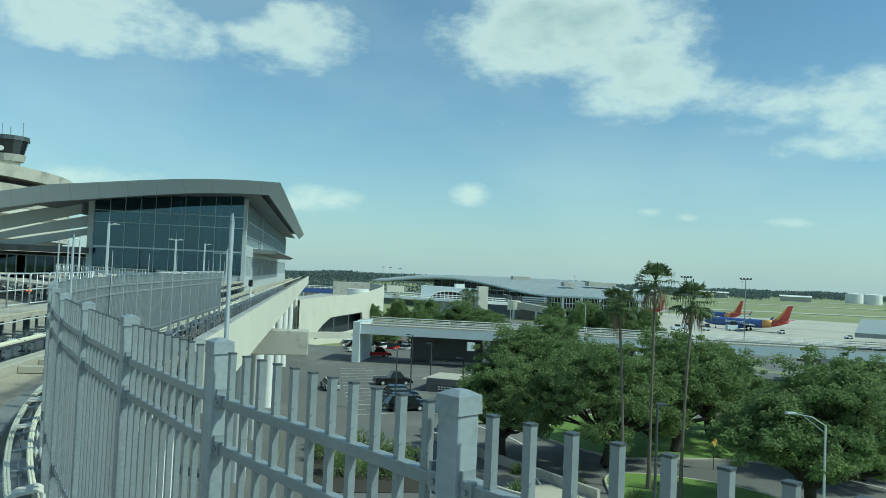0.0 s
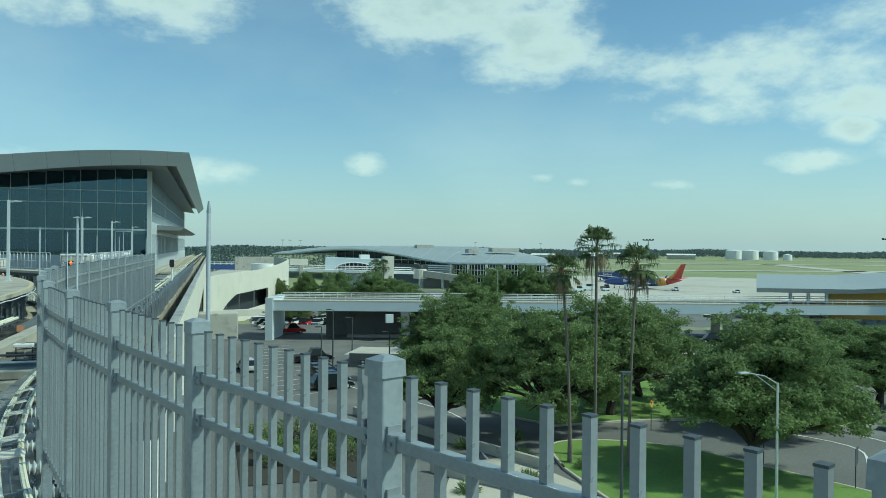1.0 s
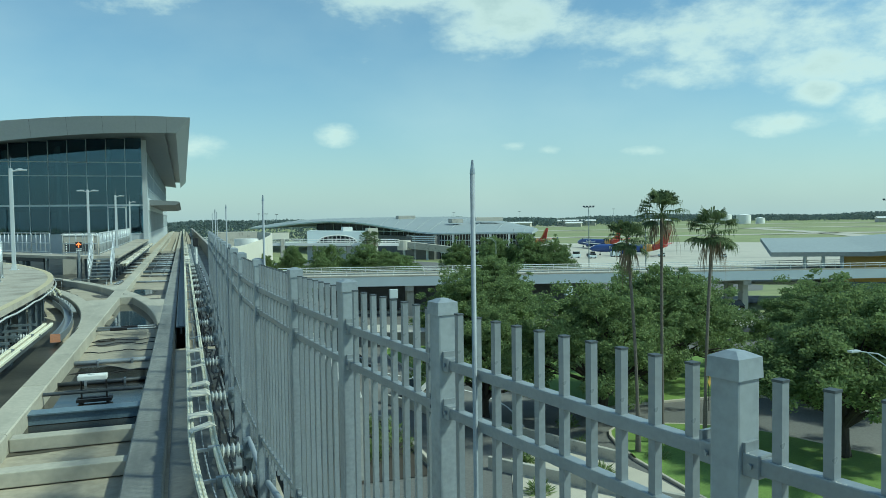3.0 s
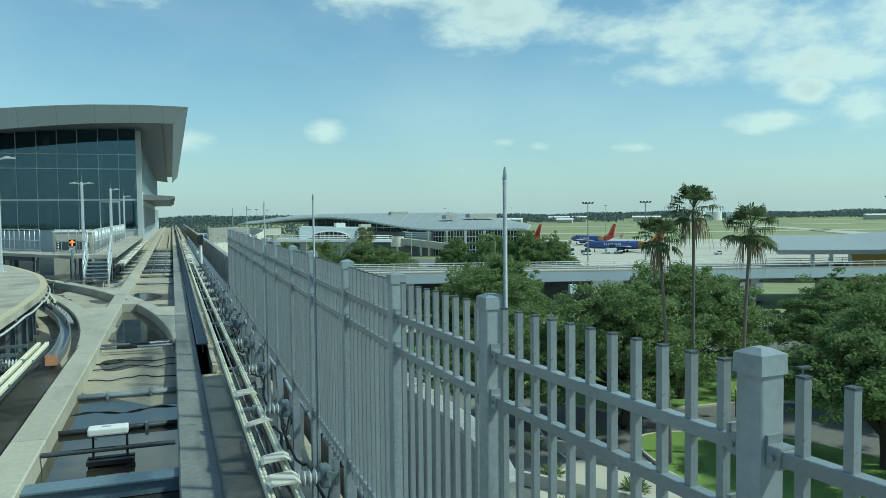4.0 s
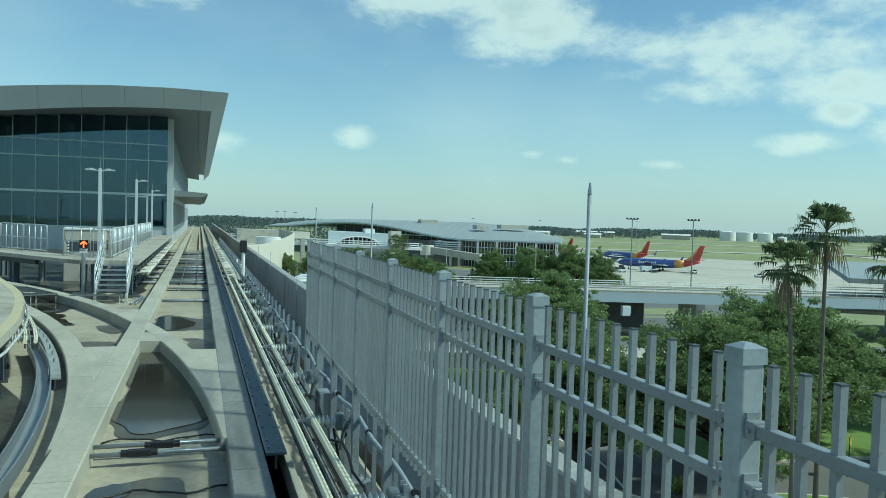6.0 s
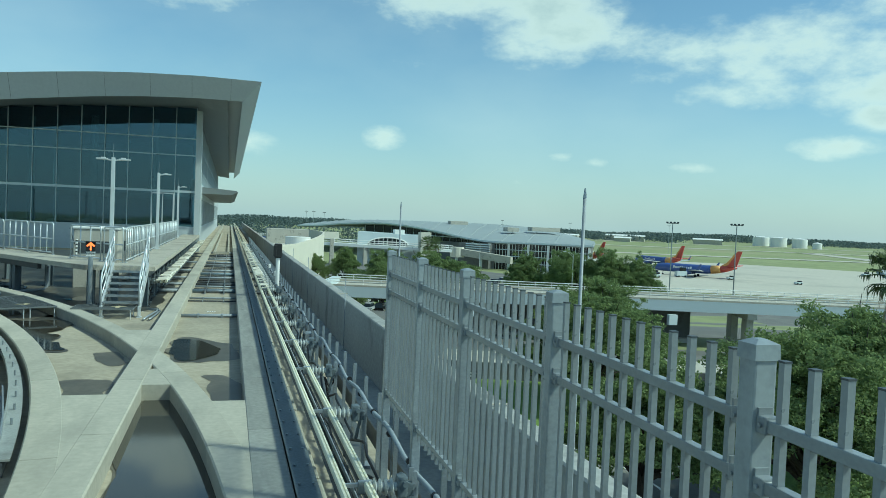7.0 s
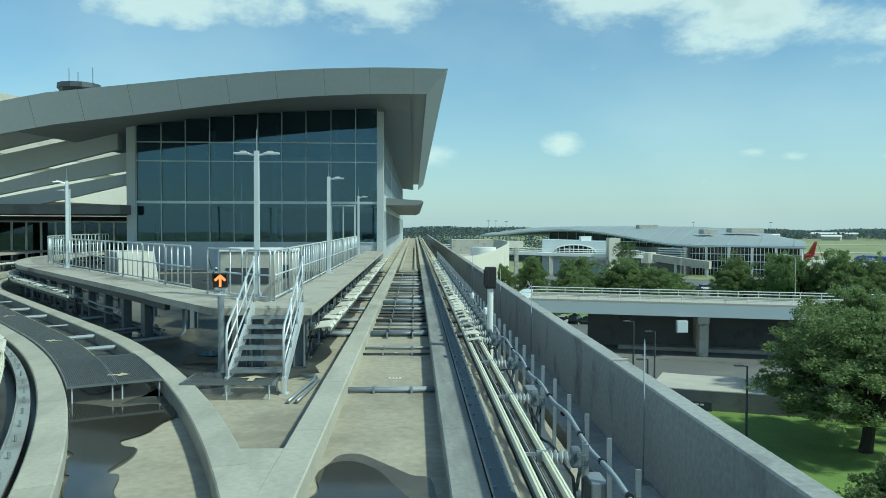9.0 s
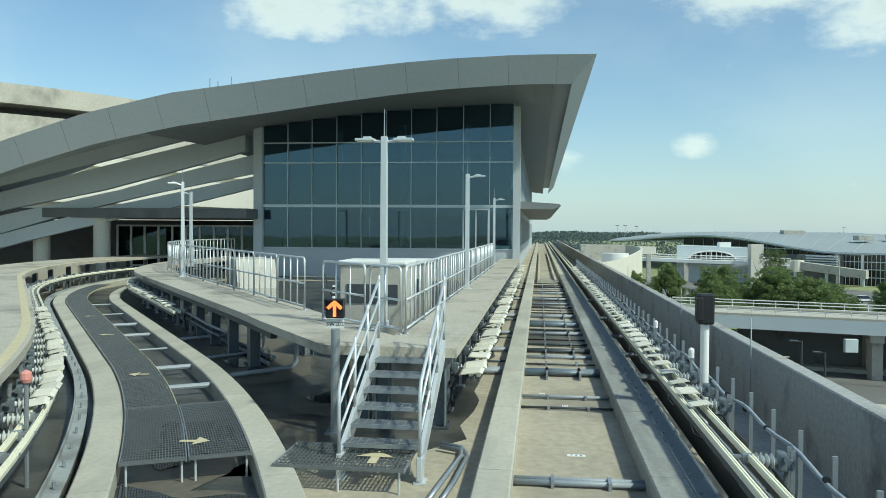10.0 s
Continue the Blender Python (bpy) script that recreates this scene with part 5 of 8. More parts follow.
def cable_run(line, s0, s1, d, z):
    t = thing("trackside_cable", "grey sheathed cable clipped along slim steel posts", "cable", group="trackside cables")
    bm = bmesh.new()
    pts = line(d, s0, s1, 0.28)
    pts = [Vector((p.x, p.y, z + 0.03 * math.sin(i * 0.9) - 0.02 * math.cos(i * 0.37))) for i, p in enumerate(pts)]
    tube(bm, pts, 0.026, 8)
    part("cable", bm, CABLE, t, smooth=True)
    bm = bmesh.new()
    box(bm, 0, 0, (z + 0.22 + DECK_Z) / 2, 0.045, 0.03, z + 0.22 - DECK_Z)
    box(bm, 0.015, 0.02, (z + 0.1 + DECK_Z) / 2, 0.012, 0.05, z + 0.1 - DECK_Z)
    post = part("post", bm, GALV, t)
    bm = bmesh.new()
    rod(bm, (0, -0.02, 0), (0, 0.02, 0), 0.034, seg=10)
    clip = part("clip", bm, BLACK, t)
    s, first = s0 + 0.4, True
    while s < s1:
        p = line(d + 0.07, s, s + 0.1)[0]
        c = line(d, s, s + 0.1)[0]
        for nm, o, mm in (("post", post, Matrix.Translation((p.x, p.y, 0))), ("clip", clip, Matrix.Translation((c.x, c.y, z)))):
            if first:
                o.matrix_basis = mm
            else:
                share(nm, o, t, mm)
        first = False
        s += 0.92


conductor_run("cream conductor rails on ribbed insulators beside the running beam", main_line, -40, 62, 1.44, 1.66, 0.42, 1, ins_step=2.5, dense=((-40, -8.5, 1.0), (23, 46, 0.95)))
conductor_run("cream conductor rails running on beside the far track", lambda d, a, b, step=8: main_line(d, a, b, 8), 62, 188, 1.44, 1.66, 0.42, 1, bases=False)
cable_run(main_line, -40, -8, 1.98, 0.42)
cable_run(main_line, -8, 70, 2.15, 0.42)
conductor_run("cream conductor rails on insulators under the walkway edge", main_line, -40, 3.4, -1.52, -1.66, 0.32, -1)
conductor_run("cream conductor rails curving round the outer walkway edge", branch_line, 7.5, 60, -1.62, -1.78, 0.42, -1, ins_step=0.9)
conductor_run("cream conductor rails under the island walkway edge", branch_line, 32, 62, 1.42, 1.56, 0.42, 1, ins_step=1.9)
conductor_run("cream conductor rails under the island walkway edge", main_line, 25.4, 60, -1.40, -1.52, 0.45, -1, ins_step=1.9)


def cover_plates(line, s0, s1, d, z, step, label, size=(0.26, 0.16)):
    """Pale bent cover plates over the conductor rails."""
    t = thing("conductor_cover", label, "cover plate", group="conductor covers")
    bm = bmesh.new()
    w, h = size
    sweep(bm, [(0, -h / 2, 0), (0, h / 2, 0)], [(-w / 2, -0.02), (-w / 2 + 0.03, 0), (w / 2 - 0.05, 0.03), (w / 2, 0.0), (w / 2 - 0.04, 0.012), (-w / 2 + 0.03, -0.014)])
    master = part("plate", bm, COVER, t)
    s, first = s0, True
    while s < s1:
        p, p1 = line(d, s, s + 0.1)[0], line(d, s, s + 0.1)[-1]
        j = random.Random(int(s * 100) + int(d * 1000))
        mm = Matrix.Translation((p.x + j.uniform(-0.02, 0.02), p.y + j.uniform(-0.05, 0.05), z + j.uniform(-0.015, 0.02))) @ Matrix.Rotation(math.atan2(p1.y - p.y, p1.x - p.x) - math.pi / 2 + j.uniform(-0.14, 0.14), 4, "Z") @ Matrix.Rotation(j.uniform(-0.12, 0.12), 4, "X") @ Matrix.Rotation(j.uniform(-0.1, 0.1), 4, "Y")
        if first:
            master.matrix_basis = mm
        else:
            share("plate", master, t, mm)
        first = False
        s += step


cover_plates(main_line, 23.6, 60, 1.56, 0.50, 0.72, "row of pale bent cover plates over the conductor rails", (0.30, 0.28))
cover_plates(main_line, 25.0, 60, -1.46, 0.56, 0.44, "close row of white cover plates under the walkway edge", (0.36, 0.3))
cover_plates(branch_line, 21.0, 34, -1.70, 0.50, 0.5, "row of pale cover plates at the outer walkway edge", (0.28, 0.3))
cover_plates(branch_line, 33, 60, 1.50, 0.52, 0.6, "row of pale cover plates along the curved walkway", (0.3, 0.3))
for a in (-20.6, -17.4, -15.2, -14.5, -12.9, -12.2, -11.2, -7.9, -7.3, -6.22, -5.6, -4.42, -2.92):
    cover_plates(main_line, a, a + 0.3, 1.56, 0.50, 0.5, "single cream cover plate on the conductor rails", (0.26, 0.22))

for y in (16.5, 20.6, 6.4):
    t = thing("junction_box", "grey steel junction box beside the conductor rails", "junction box", Matrix.Translation((2.14, y, DECK_Z + 0.10)), "junction boxes")
    bm = bmesh.new()
    box(bm, 0, 0, 0.20, 0.16, 0.34, 0.36, bevel=0.012)
    part("case", bm, GALV, t)
    bm = bmesh.new()
    box(bm, -0.084, 0, 0.20, 0.012, 0.28, 0.30, bevel=0.004)
    part("cover", bm, LEG_STEEL, t)
for y in (26.4, 30.2):
    t = thing("sensor_post", "small pale sensor knob on a short post", "sensor", Matrix.Translation((2.0, y, DECK_Z)), "sensor posts")
    bm = bmesh.new()
    rod(bm, (0, 0, 0), (0, 0, 0.92), 0.02, seg=8)
    part("post", bm, GALV, t)
    bm = bmesh.new()
    rod(bm, (0, 0, 0.9), (0, 0, 0.98), 0.045, seg=10)
    tube(bm, [(0, 0, 0.97), (0, 0, 1.03), (0, 0, 1.06)], [0.05, 0.045, 0.015], 10)
    part("knob", bm, WHITE, t)
t = thing("marker_lamp", "small pink marker lamp on a post by the curved rails", "lamp", Matrix.Translation((-6.2, 21.5, DECK_Z)))
bm = bmesh.new()
rod(bm, (0, 0, 0), (0, 0, 1.22), 0.025, seg=8)
part("post", bm, GALV, t)
bm = bmesh.new()
tube(bm, [(0, 0, 1.2), (0, 0, 1.24), (0, 0, 1.31), (0, 0, 1.34)], [0.05, 0.065, 0.06, 0.02], 12)
part("bulb", bm, PINK, t)
# steel guide beam beside the running beam
gb = thing("guide_beam", "long blue-grey steel guide beam with bolt heads beside the track", "guide beam")
bm = bmesh.new()
sweep(bm, main_line(1.30, 4.5, 120, 2.0), rect(0.24, 0.03, 0, -0.09))
part("flange", bm, LEG_STEEL, gb)
bm = bmesh.new()
sweep(bm, main_line(1.30, 4.5, 120, 2.0), rect(0.03, 0.16, 0, -0.25))
part("web", bm, STEEL_DARK, gb)
bm = bmesh.new()
rod(bm, (0, 0, -0.06), (0, 0, -0.04), 0.016, seg=6)
bolt = part("bolt", bm, GALV, gb)
bolt.matrix_basis = Matrix.Translation((1.23, 4.7, 0))
for k in range(58):
    for x in (1.23, 1.37):
        share("bolt", bolt, gb, Matrix.Translation((x, 5.0 + 0.6 * k, 0)))
kb = tagged(new("trench_kerb"), "rough pale concrete kerb along the drain trench", "kerb", kind="structure")
for k in range(40):
    y0 = 2.4 + k * 1.5
    bm = bmesh.new()
    box(bm, 1.445, y0 + 0.745, DECK_Z - 0.02, 0.075 + 0.02 * (k % 3 == 0), 1.47, 0.30 - 0.03 * (k % 4 == 1), bevel=0.012)
    part("kerb_length", bm, CONCRETE, kb)
tr = tagged(new("centre_trough"), "low concrete upstands of a trough between the running beams", "trough", kind="structure")
for x in (-0.50, 0.45):
    bm = bmesh.new()
    sweep(bm, [(x, 56.2, 0), (x, 112, 0)], rect(0.14, 0.2, 0, DECK_Z + 0.004, 0.015))
    part("upstand", bm, CONCRETE, tr)
bm = bmesh.new()
box(bm, -0.025, 56.25, DECK_Z + 0.1, 0.78, 0.14, 0.19)
part("end_upstand", bm, CONCRETE, tr)
gb2 = thing("guide_channel", "pale steel guide channel with studs along the curve", "guide beam")
bm = bmesh.new()
sweep(bm, branch_line(-1.32, 6.5, 60), rect(0.17, 0.025, 0, -0.09))
sweep(bm, branch_line(-1.32, 6.5, 60), rect(0.02, 0.09, -0.095, -0.09))
part("flange", bm, DULL_STEEL, gb2)
bm = bmesh.new()
sweep(bm, branch_line(-1.32, 6.5, 60), rect(0.03, 0.16, 0, -0.26))
part("web", bm, STEEL_DARK, gb2)
bm = bmesh.new()
rod(bm, (0, 0, -0.06), (0, 0, 0.02), 0.016, seg=6)
stud = part("stud", bm, GALV, gb2)
for i in range(30):
    p = branch_line(-1.32, 8 + i * 0.8, 8.1 + i * 0.8)[0]
    if i:
        share("stud", stud, gb2, Matrix.Translation((p.x, p.y, 0)))
    else:
        stud.matrix_basis = Matrix.Translation((p.x, p.y, 0))
# end of the side channel with an orange nose
en = thing("guide_entry", "grey steel entry channel with an orange end plate", "guide beam")
bm = bmesh.new()
ent = [Vector((p[0], p[1], 0)) for p in smooth_line([(-1.50, 3.7), (-1.52, 5.2), (-1.72, 7.6), (-2.15, 10.2), (-2.75, 12.6)], 5)]
sweep(bm, ent, rect(0.20, 0.02, 0, -0.16))
sweep(bm, ent, rect(0.02, 0.18, 0.1, -0.16))
sweep(bm, ent, rect(0.02, 0.18, -0.1, -0.16))
part("channel", bm, GALV, en)
bm = bmesh.new()
box(bm, -1.50, 3.69, -0.07, 0.22, 0.012, 0.2)
part("end_plate", bm, ORANGE, en, "worn orange end plate")

# outer platform along the tracks
edge = [(p.x, p.y) for p in main_line(-1.92, -40, -5, 1.0)] + smooth_line([(-1.92, -4.0), (-1.93, 0.5), (-1.97, 4.5), (-2.12, 7.6), (-2.45, 10.2), (-3.0, 12.8), (-3.8, 15.4), (-4.8, 18.2), (-5.95, 20.6)], 4)
edge += [(p.x, p.y) for p in branch_line(-2.02, 20.5, 62, 1.0)]
inner = []
for i, p in enumerate(edge):
    a, b = Vector(edge[max(0, i - 1)]), Vector(edge[min(len(edge) - 1, i + 1)])
    d = (b - a).normalized()
    w = float(np.interp(p[1], [-60, -10, 2, 14, 22, 60], [1.35, 1.35, 1.35, 1.6, 2.4, 2.6]))
    inner.append((p[0] - d.y * w, p[1] + d.x * w))
out_pl = thing("outer_platform", "curved concrete walkway with a worn yellow edge", "platform", kind="structure")
bm = bmesh.new()
lo, hi = [], []
sl = [[bm.verts.new((*q, z)) for q in ed] for ed in (edge, inner) for z in (PLAT_Z - 0.13, PLAT_Z)]
for k in range(len(edge) - 1):
    e0, e1, i0, i1 = sl
    for a, b in ((e1, e0), (i0, i1), (i1, e1), (e0, i0)):
        bm.faces.new((a[k], a[k + 1], b[k + 1], b[k]))
bmesh.ops.recalc_face_normals(bm, faces=bm.faces[:])
part("deck_slab", bm, PLATFORM, out_pl)
bm = bmesh.new()
sweep(bm, [(e[0] * 0.94 + i[0] * 0.06, e[1] * 0.94 + i[1] * 0.06, 0) for e, i in zip(edge, inner)], rect(0.15, 0.004, 0, PLAT_Z + 0.001))
part("edge_stripe", bm, YELLOW, out_pl, "worn yellow painted edge")
for k in range(0, len(edge), 2):
    e, i = edge[k], inner[k]
    leg(e[0] * 0.75 + i[0] * 0.25, e[1] * 0.75 + i[1] * 0.25, 0.2, w=0.16)
railing([(e[0] * 0.10 + i[0] * 0.90, e[1] * 0.10 + i[1] * 0.90) for e, i in zip(edge, inner) if e[1] < 13.2], PLAT_Z, step=1.9, uprights=2)

t = thing("edge_hose", "pale hose clipped under the outer walkway edge", "hose")
bm = bmesh.new()
tube(bm, [(e[0] + 0.05, e[1], PLAT_Z - 0.16 - 0.035 * abs(math.sin(k * 1.1))) for k, e in enumerate(edge) if -30 < e[1] < 20], 0.022, 6)
part("hose", bm, PORCELAIN, t, smooth=True)
# low barrier and rails on the far side of the branch
bm = bmesh.new()
bar = smooth_line([(-17, 22), (-20, 32), (-23.5, 42), (-27, 52), (-29.6, 68)], 5)
sweep(bm, [(x, y, 0) for x, y in bar], rect(0.25, 0.9, 0, DECK_Z, 0.02))
tagged(part("parapet_west", bm, PARAPET), "low beige concrete barrier beside the far track", "parapet", kind="structure")


# ---- things on the track bed ----
def cross_pipe(y, r, z, x0=-0.76, x1=0.76, mat=None, n=1, label="grey conduit laid across the track bed"):
    t = thing("conduit", label, "conduit", group="conduits")
    for k in range(n):
        bm = bmesh.new()
        rod(bm, (x0, y + k * (2.4 * r + 0.03), z), (x1, y + k * (2.4 * r + 0.03) + 0.03, z), r, seg=10)
        part("pipe", bm, mat or CABLE, t, smooth=True)
    for x in (-0.3, 0.35):
        bm = bmesh.new()
        box(bm, x, y + (n - 1) * (2.4 * r + 0.03) / 2, (z + r + DECK_Z) / 2 + 0.005, 0.04, n * (2.4 * r + 0.03), z + r - DECK_Z + 0.01)
        part("strap", bm, GALV, t)


for y, r, n, mat in ((22.4, 0.035, 2, CABLE), (26.2, 0.022, 1, STEEL_DARK), (27.0, 0.03, 1, CABLE), (29.1, 0.06, 2, STEEL_BLUE), (32.0, 0.045, 2, STEEL_DARK), (33.2, 0.03, 1, STEEL_DARK), (35.1, 0.05, 1, CABLE), (37.0, 0.07, 1, STEEL_BLUE), (39.4, 0.05, 2, CABLE), (42.5, 0.04, 1, STEEL_DARK), (45.8, 0.05, 2, CABLE), (49.0, 0.05, 1, CABLE), (53, 0.05, 2, STEEL_DARK), (57, 0.05, 1, CABLE),
                     (0.8, 0.035, 2, CABLE), (-1.3, 0.04, 1, STEEL_DARK)):
    cross_pipe(y, r, DECK_Z + r + 0.015, mat=mat, n=n)
for y, r, n in ((29.1, 0.06, 2), (32.0, 0.045, 2), (35.1, 0.05, 1), (39.4, 0.05, 2), (45.8, 0.05, 1)):
    cross_pipe(y, r, DECK_Z + r + 0.015, -1.9, -1.16, CABLE, n, "grey conduit running in under the walkway")
    cross_pipe(y - 0.3, r, DECK_Z + r + 0.015, 1.16, 1.9, STEEL_DARK, n, "dark conduit between beam and conductor rails")
for y in (-6.62, -5.18):
    t = thing("cross_tie", "pale concrete cross tie between the running beams", "tie", group="cross ties")
    a, b = main_line(-0.74, y, y + 0.1)[0], main_line(0.74, y, y + 0.1)[0]
    bm = bmesh.new()
    d = b - a
    box(bm, 0, 0, -0.17, d.length, 0.24, 0.17, Matrix.Translation((a + b) / 2) @ Matrix.Rotation(math.atan2(d.y, d.x), 4, "Z"), bevel=0.012)
    part("block", bm, CONCRETE, t)
t = thing("cross_tie", "blue-grey steel cross tie between the running beams", "tie", group="cross ties")
bm = bmesh.new()
box(bm, 0, -3.9, -0.16, 1.5, 0.22, 0.16)
box(bm, 0, -3.9, -0.085, 1.5, 0.3, 0.02)
part("block", bm, STEEL_BLUE, t)
# loose black cables lying across the bed
for y, wob in ((2.3, 0.12), (3.4, 0.16), (4.0, 0.1), (6.0, 0.08), (-0.2, 0.1)):
    t = thing("loose_cable", "thin black cable lying across the concrete", "cable", group="loose cables")
    bm = bmesh.new()
    tube(bm, [(-0.74 + 1.48 * k / 14, y + wob * math.sin(k * 0.7 + y), DECK_Z + 0.014 + 0.02 * abs(math.sin(k * 0.9))) for k in range(15)], 0.011, 6)
    part("cable", bm, BLACK, t, smooth=True)
# switch rods with a coupling
t = thing("switch_rod", "pair of grey switch rods with a black coupling across the bed", "switch rod")
for dy, z in ((0, -0.12), (0.28, -0.10)):
    bm = bmesh.new()
    rod(bm, (-0.75, 5.0 + dy, z), (0.75, 5.0 + dy, z), 0.028, seg=10)
    part("rod", bm, GALV, t, smooth=True)
for dy, x in ((0, -0.22), (0.28, 0.02)):
    bm = bmesh.new()
    box(bm, x, 5.0 + dy, -0.11, 0.26, 0.09, 0.08, bevel=0.012)
    rod(bm, (x - 0.2, 5.0 + dy, -0.11), (x + 0.2, 5.0 + dy, -0.11), 0.042, seg=10)
    part("coupling", bm, BLACK, t)
# white antenna box on its stand
t = thing("antenna_box", "white track antenna box on a black stand", "antenna box", Matrix.Translation((-0.02, -2.8, 0)))
bm = bmesh.new()
box(bm, 0, 0, 0.17, 0.44, 0.2, 0.085, bevel=0.02)
part("box", bm, WHITE, t)
bm = bmesh.new()
box(bm, -0.02, -0.005, 0.2145, 0.1, 0.035, 0.004)
part("mark", bm, CABLE, t)
for x in (-0.17, 0.2):
    bm = bmesh.new()
    rod(bm, (x, 0, -0.16), (x, 0, 0.14), 0.014, seg=8)
    part("leg", bm, BLACK, t)
bm = bmesh.new()
rod(bm, (-0.72, 0, -0.06), (0.74, 0, -0.06), 0.03, seg=10)
part("cross_bar", bm, STEEL_DARK, t)
for dy in (-0.07, 0.07):
    bm = bmesh.new()
    box(bm, 0.02, dy, -0.19, 0.52, 0.08, 0.05)
    part("runner", bm, BLACK, t)
for x in (-0.18, 0.22):
    bm = bmesh.new()
    box(bm, x, 0, -0.232, 0.05, 0.2, 0.07)
    part("foot", bm, BLACK, t)
# small white marker plates on the bed
for x, y, sx, sy in ((0.30, -2.55, 0.07, 0.16), (-0.16, -3.45, 0.07, 0.16), (0.03, 23.67, 0.24, 0.08), (-0.02, 26.5, 0.1, 0.1), (-0.4, 27.42, 0.1, 0.06)):
    t = thing("marker_plate", "small white marker plate fixed to the track bed", "marker plate", Matrix.Translation((x, y, DECK_Z)), "marker plates")
    bm = bmesh.new()
    box(bm, 0, 0, 0.006, sx, sy, 0.01)
    part("plate", bm, WHITE, t)
    for k in (-1, 0, 1):
        bm = bmesh.new()
        box(bm, k * sx * 0.25, 0, 0.012, sx * 0.1, sy * 0.4, 0.003)
        part("bar", bm, BLACK, t)
# bent pipes beside the stairs
t = thing("bent_conduit", "pair of grey conduits bent round beside the stairs", "conduit")
for o in (0, 0.14):
    bm = bmesh.new()
    tube(bm, [(-1.75, 23.6 + o, -0.2), (-1.42 - o * 0.3, 23.45 + o, -0.2), (-1.36 - o * 0.6, 23.2, -0.2), (-1.42 - o, 22.2, -0.2), (-1.5 - o, 21.6, -0.22)], 0.03, 8)
    part("pipe", bm, GALV, t, smooth=True)


def puddle(outline, wob=0.05, wet=True, size=1.0, aim=(0.0, 0.0), rise=0.0):
    """Standing water with an uneven edge, or the damp concrete round it."""
    loop = smooth_line([*outline, outline[0]], 14)[:-1]
    rnd = random.Random(len(outline) + int(outline[0][1] * 10))
    ph = [rnd.random() * 6 for _ in range(3)]
    cx, cy = sum(p[0] for p in loop) / len(loop), sum(p[1] for p in loop) / len(loop)
    loop = [(cx + aim[0] + (x - cx) * size, cy + aim[1] + (y - cy) * size) for x, y in loop]
    bm = bmesh.new()
    vs = []
    for i, (x, y) in enumerate(loop):
        a = math.atan2(y - cy, x - cx)
        k = 1 + wob * (math.sin(5 * a + ph[0]) + 0.6 * math.sin(9 * a + ph[1]) + 0.4 * math.sin(17 * a + ph[2]))
        vs.append(bm.verts.new((cx + (x - cx) * k + 0.16 * noise.noise((x * 1.7, y * 1.7, 3.0)), cy + (y - cy) * k + 0.3 * noise.noise((x * 1.7, y * 1.7, 9.0)), DECK_Z + (0.016 if wet else 0.007) + rise)))
    for tri in geometry.tessellate_polygon([[v.co for v in vs]]):
        a, b, c = (vs[i] for i in tri)
        up = (b.co - a.co).cross(c.co - a.co).z > 0
        bm.faces.new((a, b, c) if up else (a, c, b))
    if wet:
        tagged(part("puddle", bm, WATER), "shallow dark puddle of standing water on the concrete", "puddle", group="puddles")
    else:
        tagged(part("damp_shade_patch", bm, DAMP), "drying damp patch on the concrete round a puddle", "damp patch", kind="structure")


# damp patches on the bed; wet: how much of the patch still stands under water
for n, (wet, o) in enumerate(((0.75, [(-0.09, 18.59), (0.47, 18.02), (0.73, 16.89), (0.70, 16.16), (0.34, 15.74), (-0.02, 15.55), (-0.56, 16.24), (-0.74, 17.23), (-0.60, 18.67)]),
               (0, [(0.12, 14.4), (0.36, 14.48), (0.78, 13.52), (0.74, 12.3), (0.4, 12.3)]),
               (0, [(-1.91, 15.9), (-2.0, 16.9), (-1.6, 16.78), (-1.33, 15.86), (-1.62, 15.47)]),
               (0, [(-2.17, 14.12), (-1.68, 14.23), (-1.37, 13.98), (-1.38, 12.4), (-1.73, 12.4)]),
               (1, [(-0.72, 13.5), (-0.4, 13.6), (0.25, 10.6), (0.5, 8.6), (0.55, 7.0), (-0.6, 6.9), (-0.7, 9.5)]),
               (0.5, [(-0.72, 3.9), (-0.5, 4.3), (0.1, 4.5), (0.2, 3.8), (-0.4, 3.2)]),
               (1, [(-0.68, 1.0), (0.1, 0.2), (0.75, -0.4), (0.8, -2.0), (0.8, -4.4), (-0.8, -4.8), (-0.85, -2.0)]),
               (1, [(-5.04, 21.5), (-3.42, 21.3), (-3.3, 20.0), (-3.41, 19.6), (-3.15, 19.0), (-3.2, 18.4), (-2.92, 17.95), (-2.82, 17.3), (-3.3, 17.4), (-4.0, 19.1), (-4.84, 20.7)]),
               (0.6, [(-6.4, 25.0), (-4.6, 25.2), (-4.2, 23.0), (-4.6, 21.2), (-5.5, 22.6)]),
               (0.5, [(-4.2, 27.5), (-3.4, 28.2), (-3.0, 26.0), (-3.6, 25.2), (-4.6, 25.6)]),
               (0.5, [(-9.0, 32.5), (-7.2, 33.0), (-5.2, 29.0), (-6.2, 27.2), (-7.6, 29.5)]),
               (0, [(0.55, 44), (0.7, 47), (-0.6, 46.5), (-0.7, 43.5)]), (0, [(0.4, 36), (0.72, 33.2), (-0.72, 33.6), (-0.6, 36.2)]))):
    full = wet == 1
    puddle(o, wob=0.02, wet=False, size=1.12 if full else 1.02, rise=0.0005 * n)
    if wet:
        puddle(o, wob=0.02 if full else 0.04, wet=True, size=1.05 if full else wet, aim=(0, 0) if full or wet > 0.8 else (-0.2, 0.15), rise=0.001 * n)
